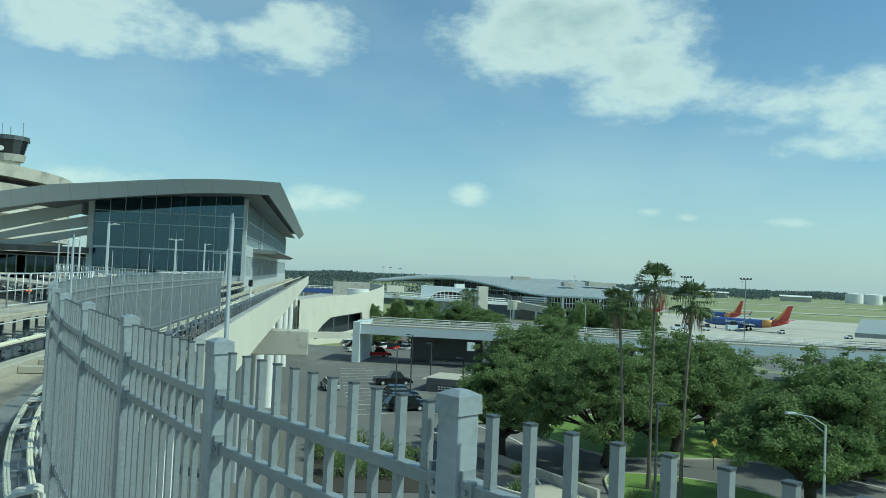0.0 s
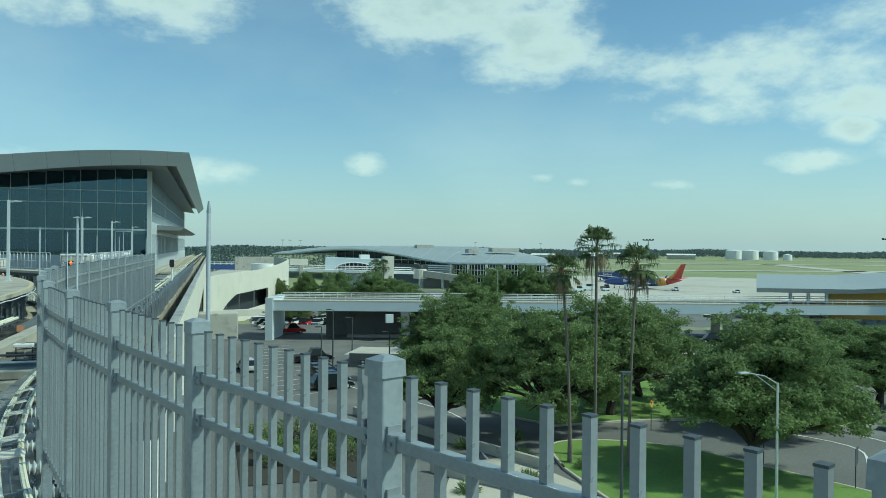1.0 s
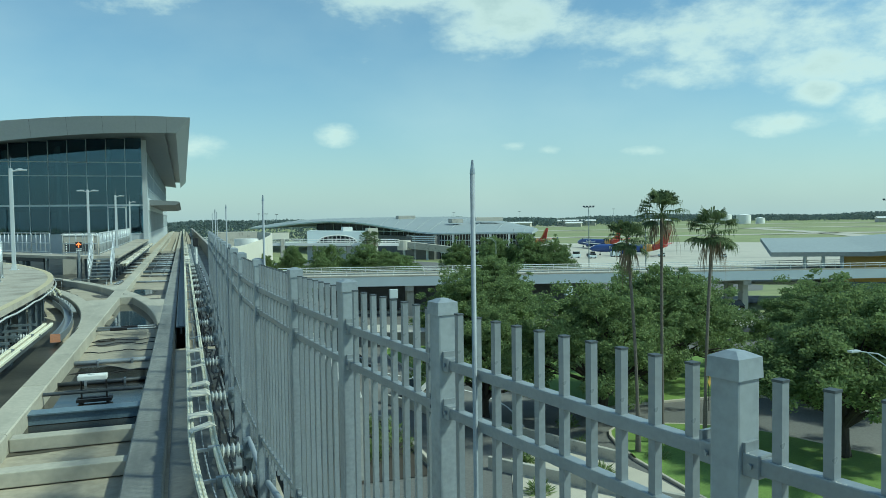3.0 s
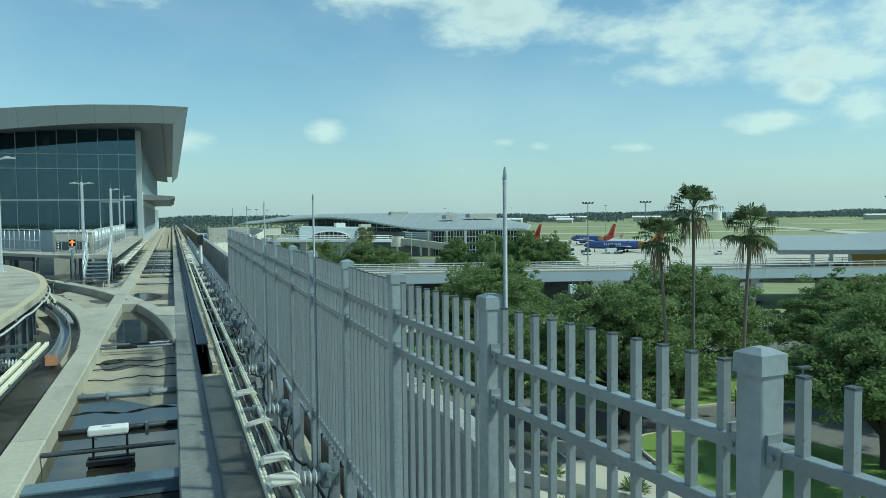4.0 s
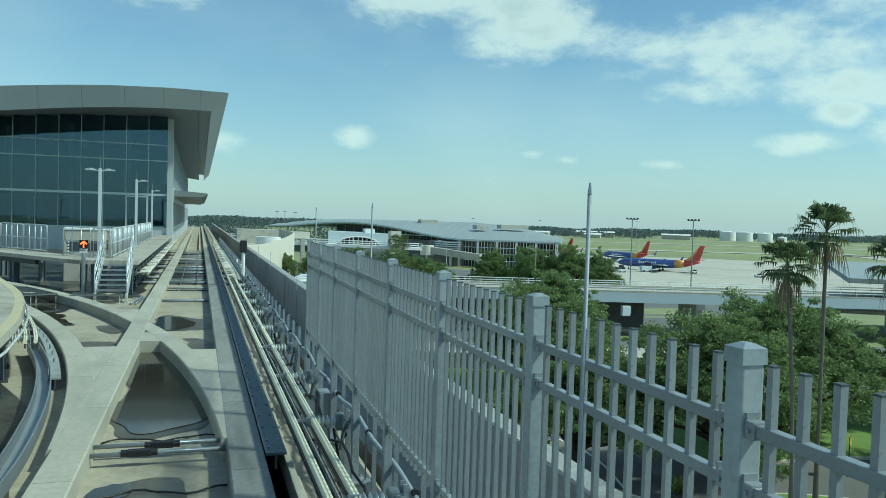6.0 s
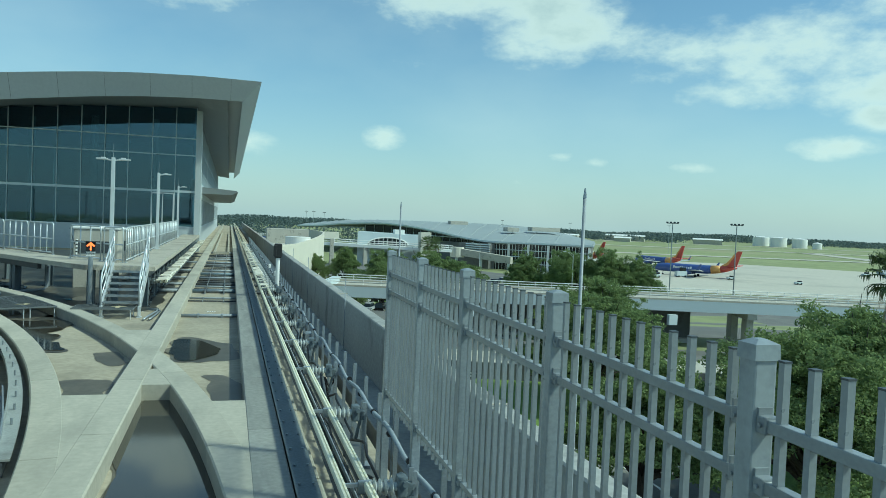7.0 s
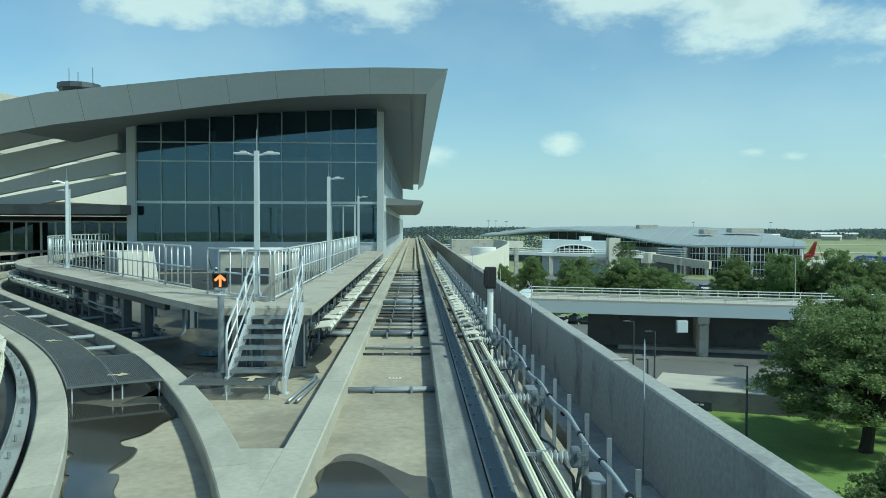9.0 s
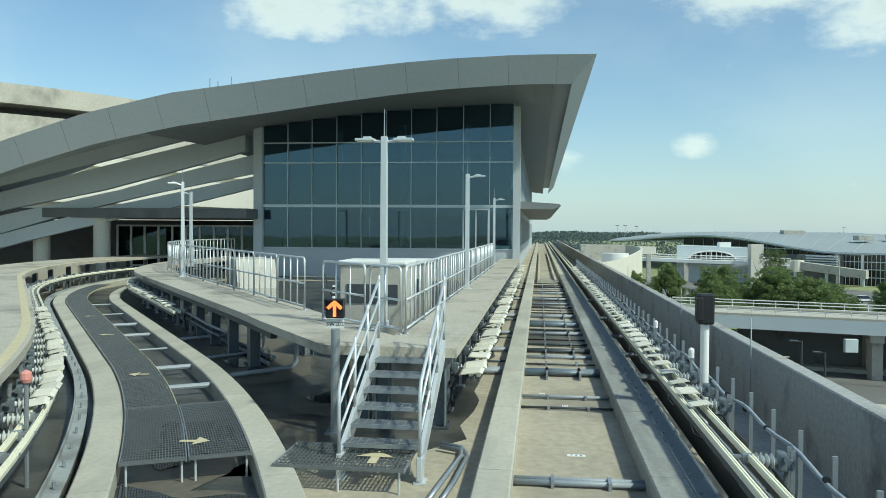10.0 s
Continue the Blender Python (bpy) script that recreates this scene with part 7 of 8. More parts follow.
def build_bridge():
    length = math.hypot(BB[0] - BA[0], BB[1] - BA[1])
    t = thing("road_bridge", "pale blue girder road bridge with white pipe railings", "bridge", kind="structure")
    at = lambda s, d, z: (*along(BA, BB, d, s), z)
    bm = bmesh.new()
    sweep(bm, [at(0, 0, 0), at(length, 0, 0)], rect(0.35, 1.45, 0, -8.05))
    part("girder", bm, BRIDGE, t, "pale blue painted girder")
    bm = bmesh.new()
    sweep(bm, [at(0, -9, 0), at(length, -9, 0)], rect(0.35, 1.45, 0, -8.05))
    part("girder", bm, BRIDGE, t)
    bm = bmesh.new()
    sweep(bm, [at(0, -4.5, 0), at(length, -4.5, 0)], rect(8.6, 0.4, 0, -7.2))
    part("roadway", bm, PARAPET, t)
    for d in (0.0, -8.7):
        bm = bmesh.new()
        sweep(bm, [at(0, d, 0), at(length, d, 0)], rect(0.3, 0.22, 0, -6.58))
        part("kerb_edge", bm, KERB, t)
        for z in (-5.95, -5.6):
            bm = bmesh.new()
            rod(bm, at(0.2, d, z), at(length, d, z), 0.055, seg=6)
            part("railing_pipe", bm, WHITE, t)
        n = int(length / 2.4)
        for k in range(n + 1):
            bm = bmesh.new()
            rod(bm, at(k * length / n, d, -6.4), at(k * length / n, d, -5.6), 0.05, seg=6)
            part("railing_post", bm, WHITE, t)
    bm = bmesh.new()
    p = at(-0.2, -4.5, 0)
    u = math.atan2(BB[1] - BA[1], BB[0] - BA[0])
    box(bm, 0, 0, -9.6, 1.2, 10.2, 7.2, Matrix.Translation((p[0], p[1], 0)) @ Matrix.Rotation(u, 4, "Z"))
    part("abutment", bm, BRIDGE, t)
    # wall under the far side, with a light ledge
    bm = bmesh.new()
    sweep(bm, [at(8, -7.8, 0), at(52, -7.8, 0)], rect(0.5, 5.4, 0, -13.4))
    part("retaining_wall", bm, DECK_SHADED, t, "retaining wall under the bridge, the bridge's shade in its colour")
    bm = bmesh.new()
    sweep(bm, [at(12, -5.5, 0), at(52, -5.5, 0)], rect(2.0, 0.5, 0, -13.0))
    part("ledge", bm, PARAPET, t)
    for s in (22, 38, 58, 76):
        bm = bmesh.new()
        for d in (-1.6, -7.2):
            q = at(s, d, 0)
            box(bm, q[0], q[1], -11.0, 1.1, 1.1, 6)
        q = at(s, -4.4, 0)
        box(bm, 0, 0, -8.4, 1.3, 8.8, 0.9, Matrix.Translation((q[0], q[1], 0)) @ Matrix.Rotation(u, 4, "Z"))
        part("pier", bm, PARAPET, t)
    for s in (19.5, 47):
        bm = bmesh.new()
        q = at(s, 0.5, 0)
        box(bm, q[0], q[1], -9.2, 1.3, 0.6, 1.4, bevel=0.06)
        part("bracket_box", bm, BRIDGE, t)


build_bridge()
# low road in front of the bridge wall and low walls
RAISED = smooth_line([(22.5, 77.6), (27, 75.6), (44, 70), (70, 62), (96, 55), (128, 50)], 6)
strip("road_under_bridge", RAISED, 8.0, APRON, "pale concrete road running past the bridge", "road", 1.62)
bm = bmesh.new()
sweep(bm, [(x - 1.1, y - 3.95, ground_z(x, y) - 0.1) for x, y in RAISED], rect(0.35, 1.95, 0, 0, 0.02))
rw = tagged(part("retaining_wall", bm, DECK_SHADED), "dark retaining wall carrying the road past the bridge", "wall", kind="structure")
t = thing("sign_board", "dark sign board with pale lettering on the retaining wall", "sign", Matrix.Translation((23.6, 70.9, -12.15)) @ Matrix.Rotation(radians(-25), 4, "Z"))
bm = bmesh.new()
box(bm, 0, 0, 0, 2.7, 0.1, 0.75)
part("board", bm, STEEL_DARK, t)
for k in range(9):
    bm = bmesh.new()
    box(bm, -1.0 + 0.25 * (k % 5) * 1.6, -0.06, 0.14 if k < 5 else -0.16, 0.3, 0.02, 0.14)
    part("bar", bm, WHITE, t, "pale lettering bar")
for n, (a, b) in enumerate((((27, 25), (17, 46)), ((19, 27), (28.5, 14)))):
    bm = bmesh.new()
    sweep(bm, [(*a, ground_z(*a)), (*b, ground_z(*b))], rect(0.3, 0.8, 0, 0, 0.02))
    tagged(part("low_wall_%d" % (n + 1), bm, PARAPET), "low pale concrete wall beside the road", "wall", kind="structure")


bm = bmesh.new()
sweep(bm, [(4.0, 150.0, -13.2), (12.0, 151.5, -13.2), (19.0, 154.0, -13.2)], rect(0.5, 1.5, 0, 0, 0.04))
tagged(part("forecourt_wall", bm, BEIGE), "low beige concrete wall before the garage ramp", "wall", kind="structure")


# ---- round garage ramp and other buildings ----
def build_drum():
    t = thing("garage_ramp", "long curved beige concrete wall of a garage ramp", "building", kind="structure")
    line = smooth_line([(2.6, 142.0, -4.3), (6.0, 157.0, -4.2), (8.5, 166.9, -4.2), (12.2, 178.7, -4.1), (16.6, 192.4, -4.2), (20.3, 204.1, -3.8), (24.6, 217.7, -3.1), (28.4, 233.4, -2.3), (29.2, 245.5, -1.9), (25.6, 253.0, -1.5), (19.0, 257.0, -1.5)], 8)
    bm = bmesh.new()
    thick, foot = 0.5, -17.2
    cols = []
    for i, p in enumerate(line):
        a, b = Vector(line[max(0, i - 1)]), Vector(line[min(len(line) - 1, i + 1)])
        side = Vector((a.y - b.y, b.x - a.x, 0)).normalized() * thick
        o = Vector(p)
        # the ramp's opening: its head slopes down towards the guideway
        head = -14.25 + 4.6 * min(1.0, max(0.0, (o.y - 156.0) / 16.0)) ** 0.7
        gap = 156.0 <= o.y <= 203.6
        zs = (foot, -14.3 if gap else -12.0, head if gap else -11.8, o.z)
        cols.append((gap, [bm.verts.new((o.x, o.y, z)) for z in zs], [bm.verts.new((o.x + side.x, o.y + side.y, z)) for z in zs]))
    for (g0, f0, b0), (g1, f1, b1) in zip(cols, cols[1:]):
        for k in range(3):
            if k == 1 and g0 and g1:
                bm.faces.new((f0[1], f1[1], b1[1], b0[1]))
                bm.faces.new((f0[2], b0[2], b1[2], f1[2]))
                continue
            bm.faces.new((f0[k], f1[k], f1[k + 1], f0[k + 1]))
            bm.faces.new((b0[k], b0[k + 1], b1[k + 1], b1[k]))
        bm.faces.new((f0[3], f1[3], b1[3], b0[3]))
    bmesh.ops.recalc_face_normals(bm, faces=bm.faces[:])
    part("curved_wall", bm, BEIGE, t, "curved beige concrete wall")
    # Inner wall takes a near-black colour for the shade inside the opening
    bm = bmesh.new()
    sweep(bm, [(p[0] - 3.2, p[1] + 0.8, 0) for p in line[8:48]], rect(0.3, 5.6, 0, -15.4))
    part("ramp_inner_wall", bm, STEEL_DARK, t, "wall inside the ramp opening, coloured as dark as its shade")
    for k in (14, 22, 30):
        p = line[k]
        bm = bmesh.new()
        box(bm, p[0] - 0.3, p[1], -12.0, 0.3, 0.3, 4.7)
        part("opening_post", bm, DECK_SHADED, t)
    bm = bmesh.new()
    box(bm, 17.6, 238.0, -9.2, 12.4, 8.0, 15.8, bevel=0.05)
    part("plant_block", bm, PARAPET, t, "flat grey block behind the ramp wall")
    bm = bmesh.new()
    rod(bm, (18.6, 210.0, -6.2), (18.6, 210.0, -2.9), 3.4, seg=40)
    part("ramp_core", bm, WHITE, t, "white round top of the ramp core")
    bm = bmesh.new()
    slab(bm, [(2.0, 143.0), (6.0, 159.0), (11.6, 179.0), (19.8, 205.0), (23.6, 218.0), (26.8, 234.0), (27.2, 245.0), (8.0, 245.0), (2.0, 205.0)], -6.0, -5.6)
    part("top_deck", bm, PARAPET, t)


build_drum()


def build_far_terminal():
    t = thing("far_terminal", "long low terminal with a curved blue-grey roof and glass front", "building", kind="structure")
    eave = smooth_line([(40.4, 467.8, -2.5), (51.8, 456.7, -1.9), (65.5, 434.8, 0.1), (80.1, 406.9, 1.1), (89.8, 379.4, 0.2), (97.7, 351.7, -1.8), (104.1, 334.3, -3.5), (112.5, 319.5, -4.7), (131.0, 307.0, -4.7), (148.6, 291.0, -4.5)], 4)
    ridge = smooth_line([(55.6, 526.7, -2.0), (67.7, 515.2, 0.4), (79.7, 493.3, 2.0), (95.8, 470.1, 2.7), (112.2, 446.0, 2.9), (124.9, 427.1, 2.9), (138.0, 412.7, 2.9), (153.2, 396.8, 2.5), (168.7, 379.8, 0.6), (182.8, 356.7, -4.0)], 4)
    # roof in ribbed strips from the eave to the ridge and down behind it
    bm = bmesh.new()
    rings = []
    for e, r in zip(eave, ridge):
        e, r = Vector(e), Vector(r)
        back = r + (r - e) * 0.6
        rings.append([bm.verts.new(p) for p in ((e.x + 0.5, e.y + 0.8, e.z - 1.1), e, e.lerp(r, 0.35) + Vector((0, 0, 0.55)), e.lerp(r, 0.7) + Vector((0, 0, 0.5)), r, (back.x, back.y, min(r.z, -1.0) - 2.0))])
    for a, b in zip(rings, rings[1:]):
        for j in range(5):
            bm.faces.new((a[j], a[j + 1], b[j + 1], b[j]))
        bm.faces.new((a[0], b[0], b[5], a[5]))
    for ring in (rings[0][::-1], rings[-1]):
        bm.faces.new(ring)
    bmesh.ops.recalc_face_normals(bm, faces=bm.faces[:])
    part("roof", bm, ROOF_BLUE, t, "sweeping blue-grey metal roof")
    # pale eave band, seams standing on the roof
    bm = bmesh.new()
    sweep(bm, [(x - 0.2, y - 0.3, z) for x, y, z in eave], rect(0.3, 0.7, 0, -0.6))
    part("eave_band", bm, BRIDGE, t, "pale grey band along the eave")
    for k in range(1, len(eave), 2):
        e, r = Vector(eave[k]), Vector(ridge[k])
        bm = bmesh.new()
        tube(bm, [tuple(e + Vector((0, 0, 0.1))), tuple(e.lerp(r, 0.35) + Vector((0, 0, 0.65))), tuple(e.lerp(r, 0.7) + Vector((0, 0, 0.6))), tuple(r + Vector((0, 0, 0.1)))], 0.16, 5)
        part("roof_seam", bm, ROOF_BLUE, t)
    # dark glass hall under the high part of the eave
    lower = eave[9:29]
    bm = bmesh.new()
    lo = [bm.verts.new((x + 7, y + 5, -17.2)) for x, y, z in lower]
    hi = [bm.verts.new((x + 7, y + 5, z - 0.7)) for x, y, z in lower]
    for k in range(len(lower) - 1):
        bm.faces.new((lo[k], lo[k + 1], hi[k + 1], hi[k]))
    part("hall_glazing", bm, CAR_GLASS, t, "dark reflecting glass wall under the curved eave")
    for k in range(0, len(lower)):
        x, y, z = lower[k]
        bm = bmesh.new()
        box(bm, x + 6.8, y + 4.7, (z - 17.9) / 2, 0.22, 0.22, z + 16.3)
        part("hall_mullion", bm, MULLION, t)
    for z in (-4.5, -8.5):
        bm = bmesh.new()
        sweep(bm, [(x + 6.8, y + 4.8, 0) for x, y, zz in lower], rect(0.2, 0.3, 0, z))
        part("hall_transom", bm, MULLION, t)
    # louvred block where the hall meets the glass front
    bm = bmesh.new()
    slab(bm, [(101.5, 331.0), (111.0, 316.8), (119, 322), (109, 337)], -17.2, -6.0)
    part("louvre_block", bm, DECK_SHADED, t)
    for k in range(7):
        bm = bmesh.new()
        sweep(bm, [(103.6, 327.2, 0), (111.2, 316.0, 0)], rect(0.5, 0.45, 0, -6.6 - 0.95 * k))
        part("louvre", bm, MULLION, t)
    # glass front in bays between pale piers
    a, b = Vector((112.6, 320.2)), Vector((148.0, 293.4))
    n = 5
    d = (b - a) / n
    ang = math.atan2(d.y, d.x)
    turn = lambda p: Matrix.Translation((p.x, p.y, 0)) @ Matrix.Rotation(ang, 4, "Z")
    for k in range(n):
        p = a + d * (k + 0.5)
        bm = bmesh.new()
        box(bm, 0, 0.6, -11.3, d.length - 1.0, 0.2, 11.6, turn(p))
        part("glass_bay", bm, CAR_GLASS, t)
        for j in range(1, 6):
            bm = bmesh.new()
            box(bm, 0, 0.4, -11.3, 0.16, 0.16, 11.6, turn(a + d * (k + j / 6)))
            part("mullion", bm, WHITE, t)
        for z in (-8.2, -11.0, -14.0):
            bm = bmesh.new()
            box(bm, 0, 0.35, z, d.length - 1.0, 0.2, 0.3, turn(p))
            part("transom", bm, BRIDGE, t)
    for k in range(n + 1):
        bm = bmesh.new()
        box(bm, 0, -0.2, -11.4, 1.5 if k == 0 else 0.95, 0.9, 11.8, turn(a + d * k))
        part("pier", bm, BEIGE if k == 0 else WHITE, t)
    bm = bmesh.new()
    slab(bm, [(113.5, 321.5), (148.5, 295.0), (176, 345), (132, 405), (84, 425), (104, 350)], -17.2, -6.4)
    part("hall_block", bm, DECK_SHADED, t)
    # plant on the roof
    for x, y, z, w in ((152, 352, 1.2, 15), (133, 348, 0.6, 6), (122, 402, 2.7, 10)):
        bm = bmesh.new()
        box(bm, x, y, z, w, 6, 2.0, bevel=0.1)
        part("roof_plant", bm, PARAPET, t)
    # jet bridge with its round head
    bm = bmesh.new()
    sweep(bm, [(98.5, 321.5, -11.4), (118.0, 306.5, -14.0)], rect(3.4, 3.0))
    part("jet_bridge", bm, PARAPET, t)
    bm = bmesh.new()
    rod(bm, (98.0, 322.0, -12.4), (98.0, 322.0, -8.0), 3.1, seg=16)
    part("jet_bridge_head", bm, BEIGE, t)
    for x, y in ((98, 322), (107, 315), (117, 307.3)):
        bm = bmesh.new()
        rod(bm, (x, y, -17.1), (x, y, -12.0), 0.6, seg=10)
        part("jet_bridge_leg", bm, MULLION, t)


def build_wing():
    t = thing("terminal_wing", "pale low terminal wing with an arched glass opening", "building", kind="structure")
    bm = bmesh.new()
    slab(bm, [(53.5, 323.0), (81.5, 317.2), (86, 338), (58, 344)], -17.2, -3.2)
    for v in bm.verts:
        if v.co.z > -5:
            v.co.z += 0.5 - (v.co.x - 53) * 0.03
    part("wall_block", bm, BRIDGE, t, "pale blue-grey wall panels")
    bm = bmesh.new()
    box(bm, 71.6, 323.5, -2.4, 4.4, 4, 2.2, bevel=0.1)
    part("roof_box", bm, WHITE, t)
    # arched opening: dark glass behind a rounded rim, with white mullions
    u = Vector((81.5 - 53.5, 317.2 - 323.0)).normalized()
    at = lambda s, z, o: Vector((53.5 + u.x * s - u.y * -o * -1, 323.0 + u.y * s - o, z))
    rim = [(3.0, -9.4)] + [(13.0 - 9.0 * math.cos(k * math.pi / 14), -9.4 + 4.6 * math.sin(k * math.pi / 14) ** 0.7) for k in range(1, 14)] + [(22.0, -9.4)]
    bm = bmesh.new()
    lo = [bm.verts.new(at(s, z, 0.25)) for s, z in rim]
    bm.faces.new(lo)
    ex = bmesh.ops.extrude_face_region(bm, geom=bm.faces[:])
    for v in [g for g in ex["geom"] if isinstance(g, bmesh.types.BMVert)]:
        v.co.y += 0.4
    bmesh.ops.recalc_face_normals(bm, faces=bm.faces[:])
    part("arched_glass", bm, CAR_GLASS, t, "dark arched glass opening")
    bm = bmesh.new()
    tube(bm, [tuple(at(s, z, 0.35)) for s, z in rim[1:-1]], 0.3, 6)
    part("arch_rim", bm, WHITE, t)
    for k in range(9):
        s = 5.2 + k * 1.9
        h = 4.6 * max(0.05, 1 - ((s - 13) / 9) ** 2) ** 0.35
        p = at(s, 0, 0.35)
        bm = bmesh.new()
        box(bm, p.x, p.y, -9.4 + h / 2, 0.22, 0.2, h)
        part("mullion", bm, WHITE, t)
    bm = bmesh.new()
    box(bm, 79.6, 309.0, -9.5, 4.4, 5, 15.4)
    part("lift_tower", bm, BEIGE, t, "beige concrete lift tower")


build_far_terminal()
build_wing()
# elevated concrete roadway and pylons near the garage
t = thing("elevated_road", "white elevated roadway with railings on square pylons", "road bridge", kind="structure")
line = smooth_line([(28, 326, -8.2), (40, 324, -8.0), (58, 319, -8.4), (74, 314, -8.6), (92, 312, -9.0)], 5)
bm = bmesh.new()
sweep(bm, line, rect(7, 1.2, 0, -0.9))
part("roadway", bm, WHITE, t)
for o in (-3.4, 3.4):
    for z in (1.0, 1.9):
        bm = bmesh.new()
        tube(bm, [(x, y + o, q + z) for x, y, q in line], 0.12, 5)
        part("railing_pipe", bm, WHITE, t)
    for x, y, q in line[::2]:
        bm = bmesh.new()
        rod(bm, (x, y + o, q + 0.3), (x, y + o, q + 1.9), 0.1, seg=6)
        part("railing_post", bm, WHITE, t)
for x, y in ((42.3, 320.5), (56, 317), (70, 313)):
    bm = bmesh.new()
    box(bm, x, y, -11.6 if x < 50 else -13.0, 1.7, 1.7, 11.2 if x < 50 else 8.2, bevel=0.1)
    part("pylon", bm, PARAPET, t)
bm = bmesh.new()
box(bm, 41.8, 326.4, -4.8, 8.0, 4, 2.8, bevel=0.1)
part("stair_head", bm, BEIGE, t)
# open parking deck with a blue and white band beyond the guideway
t = thing("parking_deck", "white parking deck with a blue band and railings", "building", kind="structure")
for z, h, mat, nm in ((-9.3, 2.6, WHITE, "lower_band"), (-5.6, 1.6, BLUE_PAINT, "blue_band"), (-4.35, 0.25, WHITE, "top_rail"), (-3.75, 0.2, WHITE, "top_rail")):
    bm = bmesh.new()
    box(bm, 5.0, 273.0, z, 17.4, 0.6, h, bevel=0.04)
    part(nm, bm, mat, t)
for k in range(9):
    bm = bmesh.new()
    box(bm, -3.4 + k * 2.1, 273.0, -7.4, 0.3, 0.5, 7.2)
    part("post", bm, WHITE, t)
bm = bmesh.new()
box(bm, 5.0, 279.0, -12.0, 17.4, 11, 11.5)
part("block", bm, PARAPET, t)



def build_yellow_building():
    t = thing("low_concourse", "low concourse with a curved grey roof and yellow wall", "building", kind="structure")
    # local frame: along the front to the right
    o = Matrix.Translation((100.5, 85.0, 0)) @ Matrix.Rotation(radians(-34), 4, "Z") @ Matrix.Translation((0, 0, 0.13)) @ Matrix.Scale(0.95, 4)
    bm = bmesh.new()
    prof = [(-6, -4.3), (10, -4.2), (24, -3.2), (40, -2.6), (56, -3.4), (70, -5.2)]
    fr = [bm.verts.new(o @ Vector((x, -3, z))) for x, z in prof]
    bk = [bm.verts.new(o @ Vector((x + 4, 40, z + 1.2))) for x, z in prof]
    fl = [bm.verts.new(o @ Vector((x, -2.6, z - 0.8))) for x, z in prof]
    bl = [bm.verts.new(o @ Vector((x + 4, 40, z + 0.4))) for x, z in prof]
    for a, b in ((fr, bk), (fl, fr), (bl, fl), (bk, bl)):
        for k in range(len(prof) - 1):
            bm.faces.new((a[k], a[k + 1], b[k + 1], b[k]))
    for k in (0, -1):
        bm.faces.new((fr[k], bk[k], bl[k], fl[k]))
    bmesh.ops.recalc_face_normals(bm, faces=bm.faces[:])
    part("roof", bm, ROOF_BLUE, t, "curved blue-grey metal roof")
    bm = bmesh.new()
    box(bm, 12, 1, -7.4, 12, 0.5, 5.4, o)
    part("yellow_wall", bm, OCHRE, t, "yellow wall panels")
    bm = bmesh.new()
    box(bm, 32, 1, -7.2, 27, 0.5, 5.8, o)
    part("pale_wall", bm, BRIDGE, t)
    bm = bmesh.new()
    box(bm, 30, 4, -12.4, 56, 7, 5.4, o)
    part("lower_storey", bm, STEEL_BLUE, t)
    for x in (0, 3, 6):
        bm = bmesh.new()
        rod(bm, o @ Vector((x, 0, -10)), o @ Vector((x, 0, -4.6)), 0.3, seg=8)
        part("column", bm, MULLION, t)
    bm = bmesh.new()
    box(bm, -4, 2, -9.9, 22, 6, 0.5, o)
    part("terrace", bm, PARAPET, t)


build_yellow_building()


def build_tower():
    t = thing("control_tower", "concrete control tower with a dark glazed cab and antennas", "control tower", Matrix.Translation((-66, 163, 0)))
    bm = bmesh.new()
    rod(bm, (0, 0, -13), (0, 0, 25.5), 2.6, 2.2, seg=24)
    part("shaft", bm, BEIGE, t)
    bm = bmesh.new()
    rod(bm, (0, 0, 24.6), (0, 0, 26.2), 3.0, 3.4, seg=12)
    part("gallery", bm, PARAPET, t)
    bm = bmesh.new()
    rod(bm, (0, 0, 26.2), (0, 0, 29.4), 3.0, 3.8, seg=12)
    part("cab_glazing", bm, CAR_GLASS, t, "dark outward-sloping cab windows")
    bm = bmesh.new()
    rod(bm, (0, 0, 29.4), (0, 0, 30.4), 4.1, 4.0, seg=12)
    part("cab_roof", bm, STEEL_DARK, t)
    for x, y, h in ((-2, 0, 3.2), (2.2, 1, 3.6), (0.4, -1.5, 2.2)):
        bm = bmesh.new()
        rod(bm, (x, y, 30.2), (x, y, 30.4 + h), 0.09, seg=6)
        part("antenna", bm, GALV, t)
    bm = bmesh.new()
    rod(bm, (-0.6, -3.5, 27.2), (-0.6, -4.0, 27.2), 0.6, seg=12)
    part("dish", bm, WHITE, t)


build_tower()


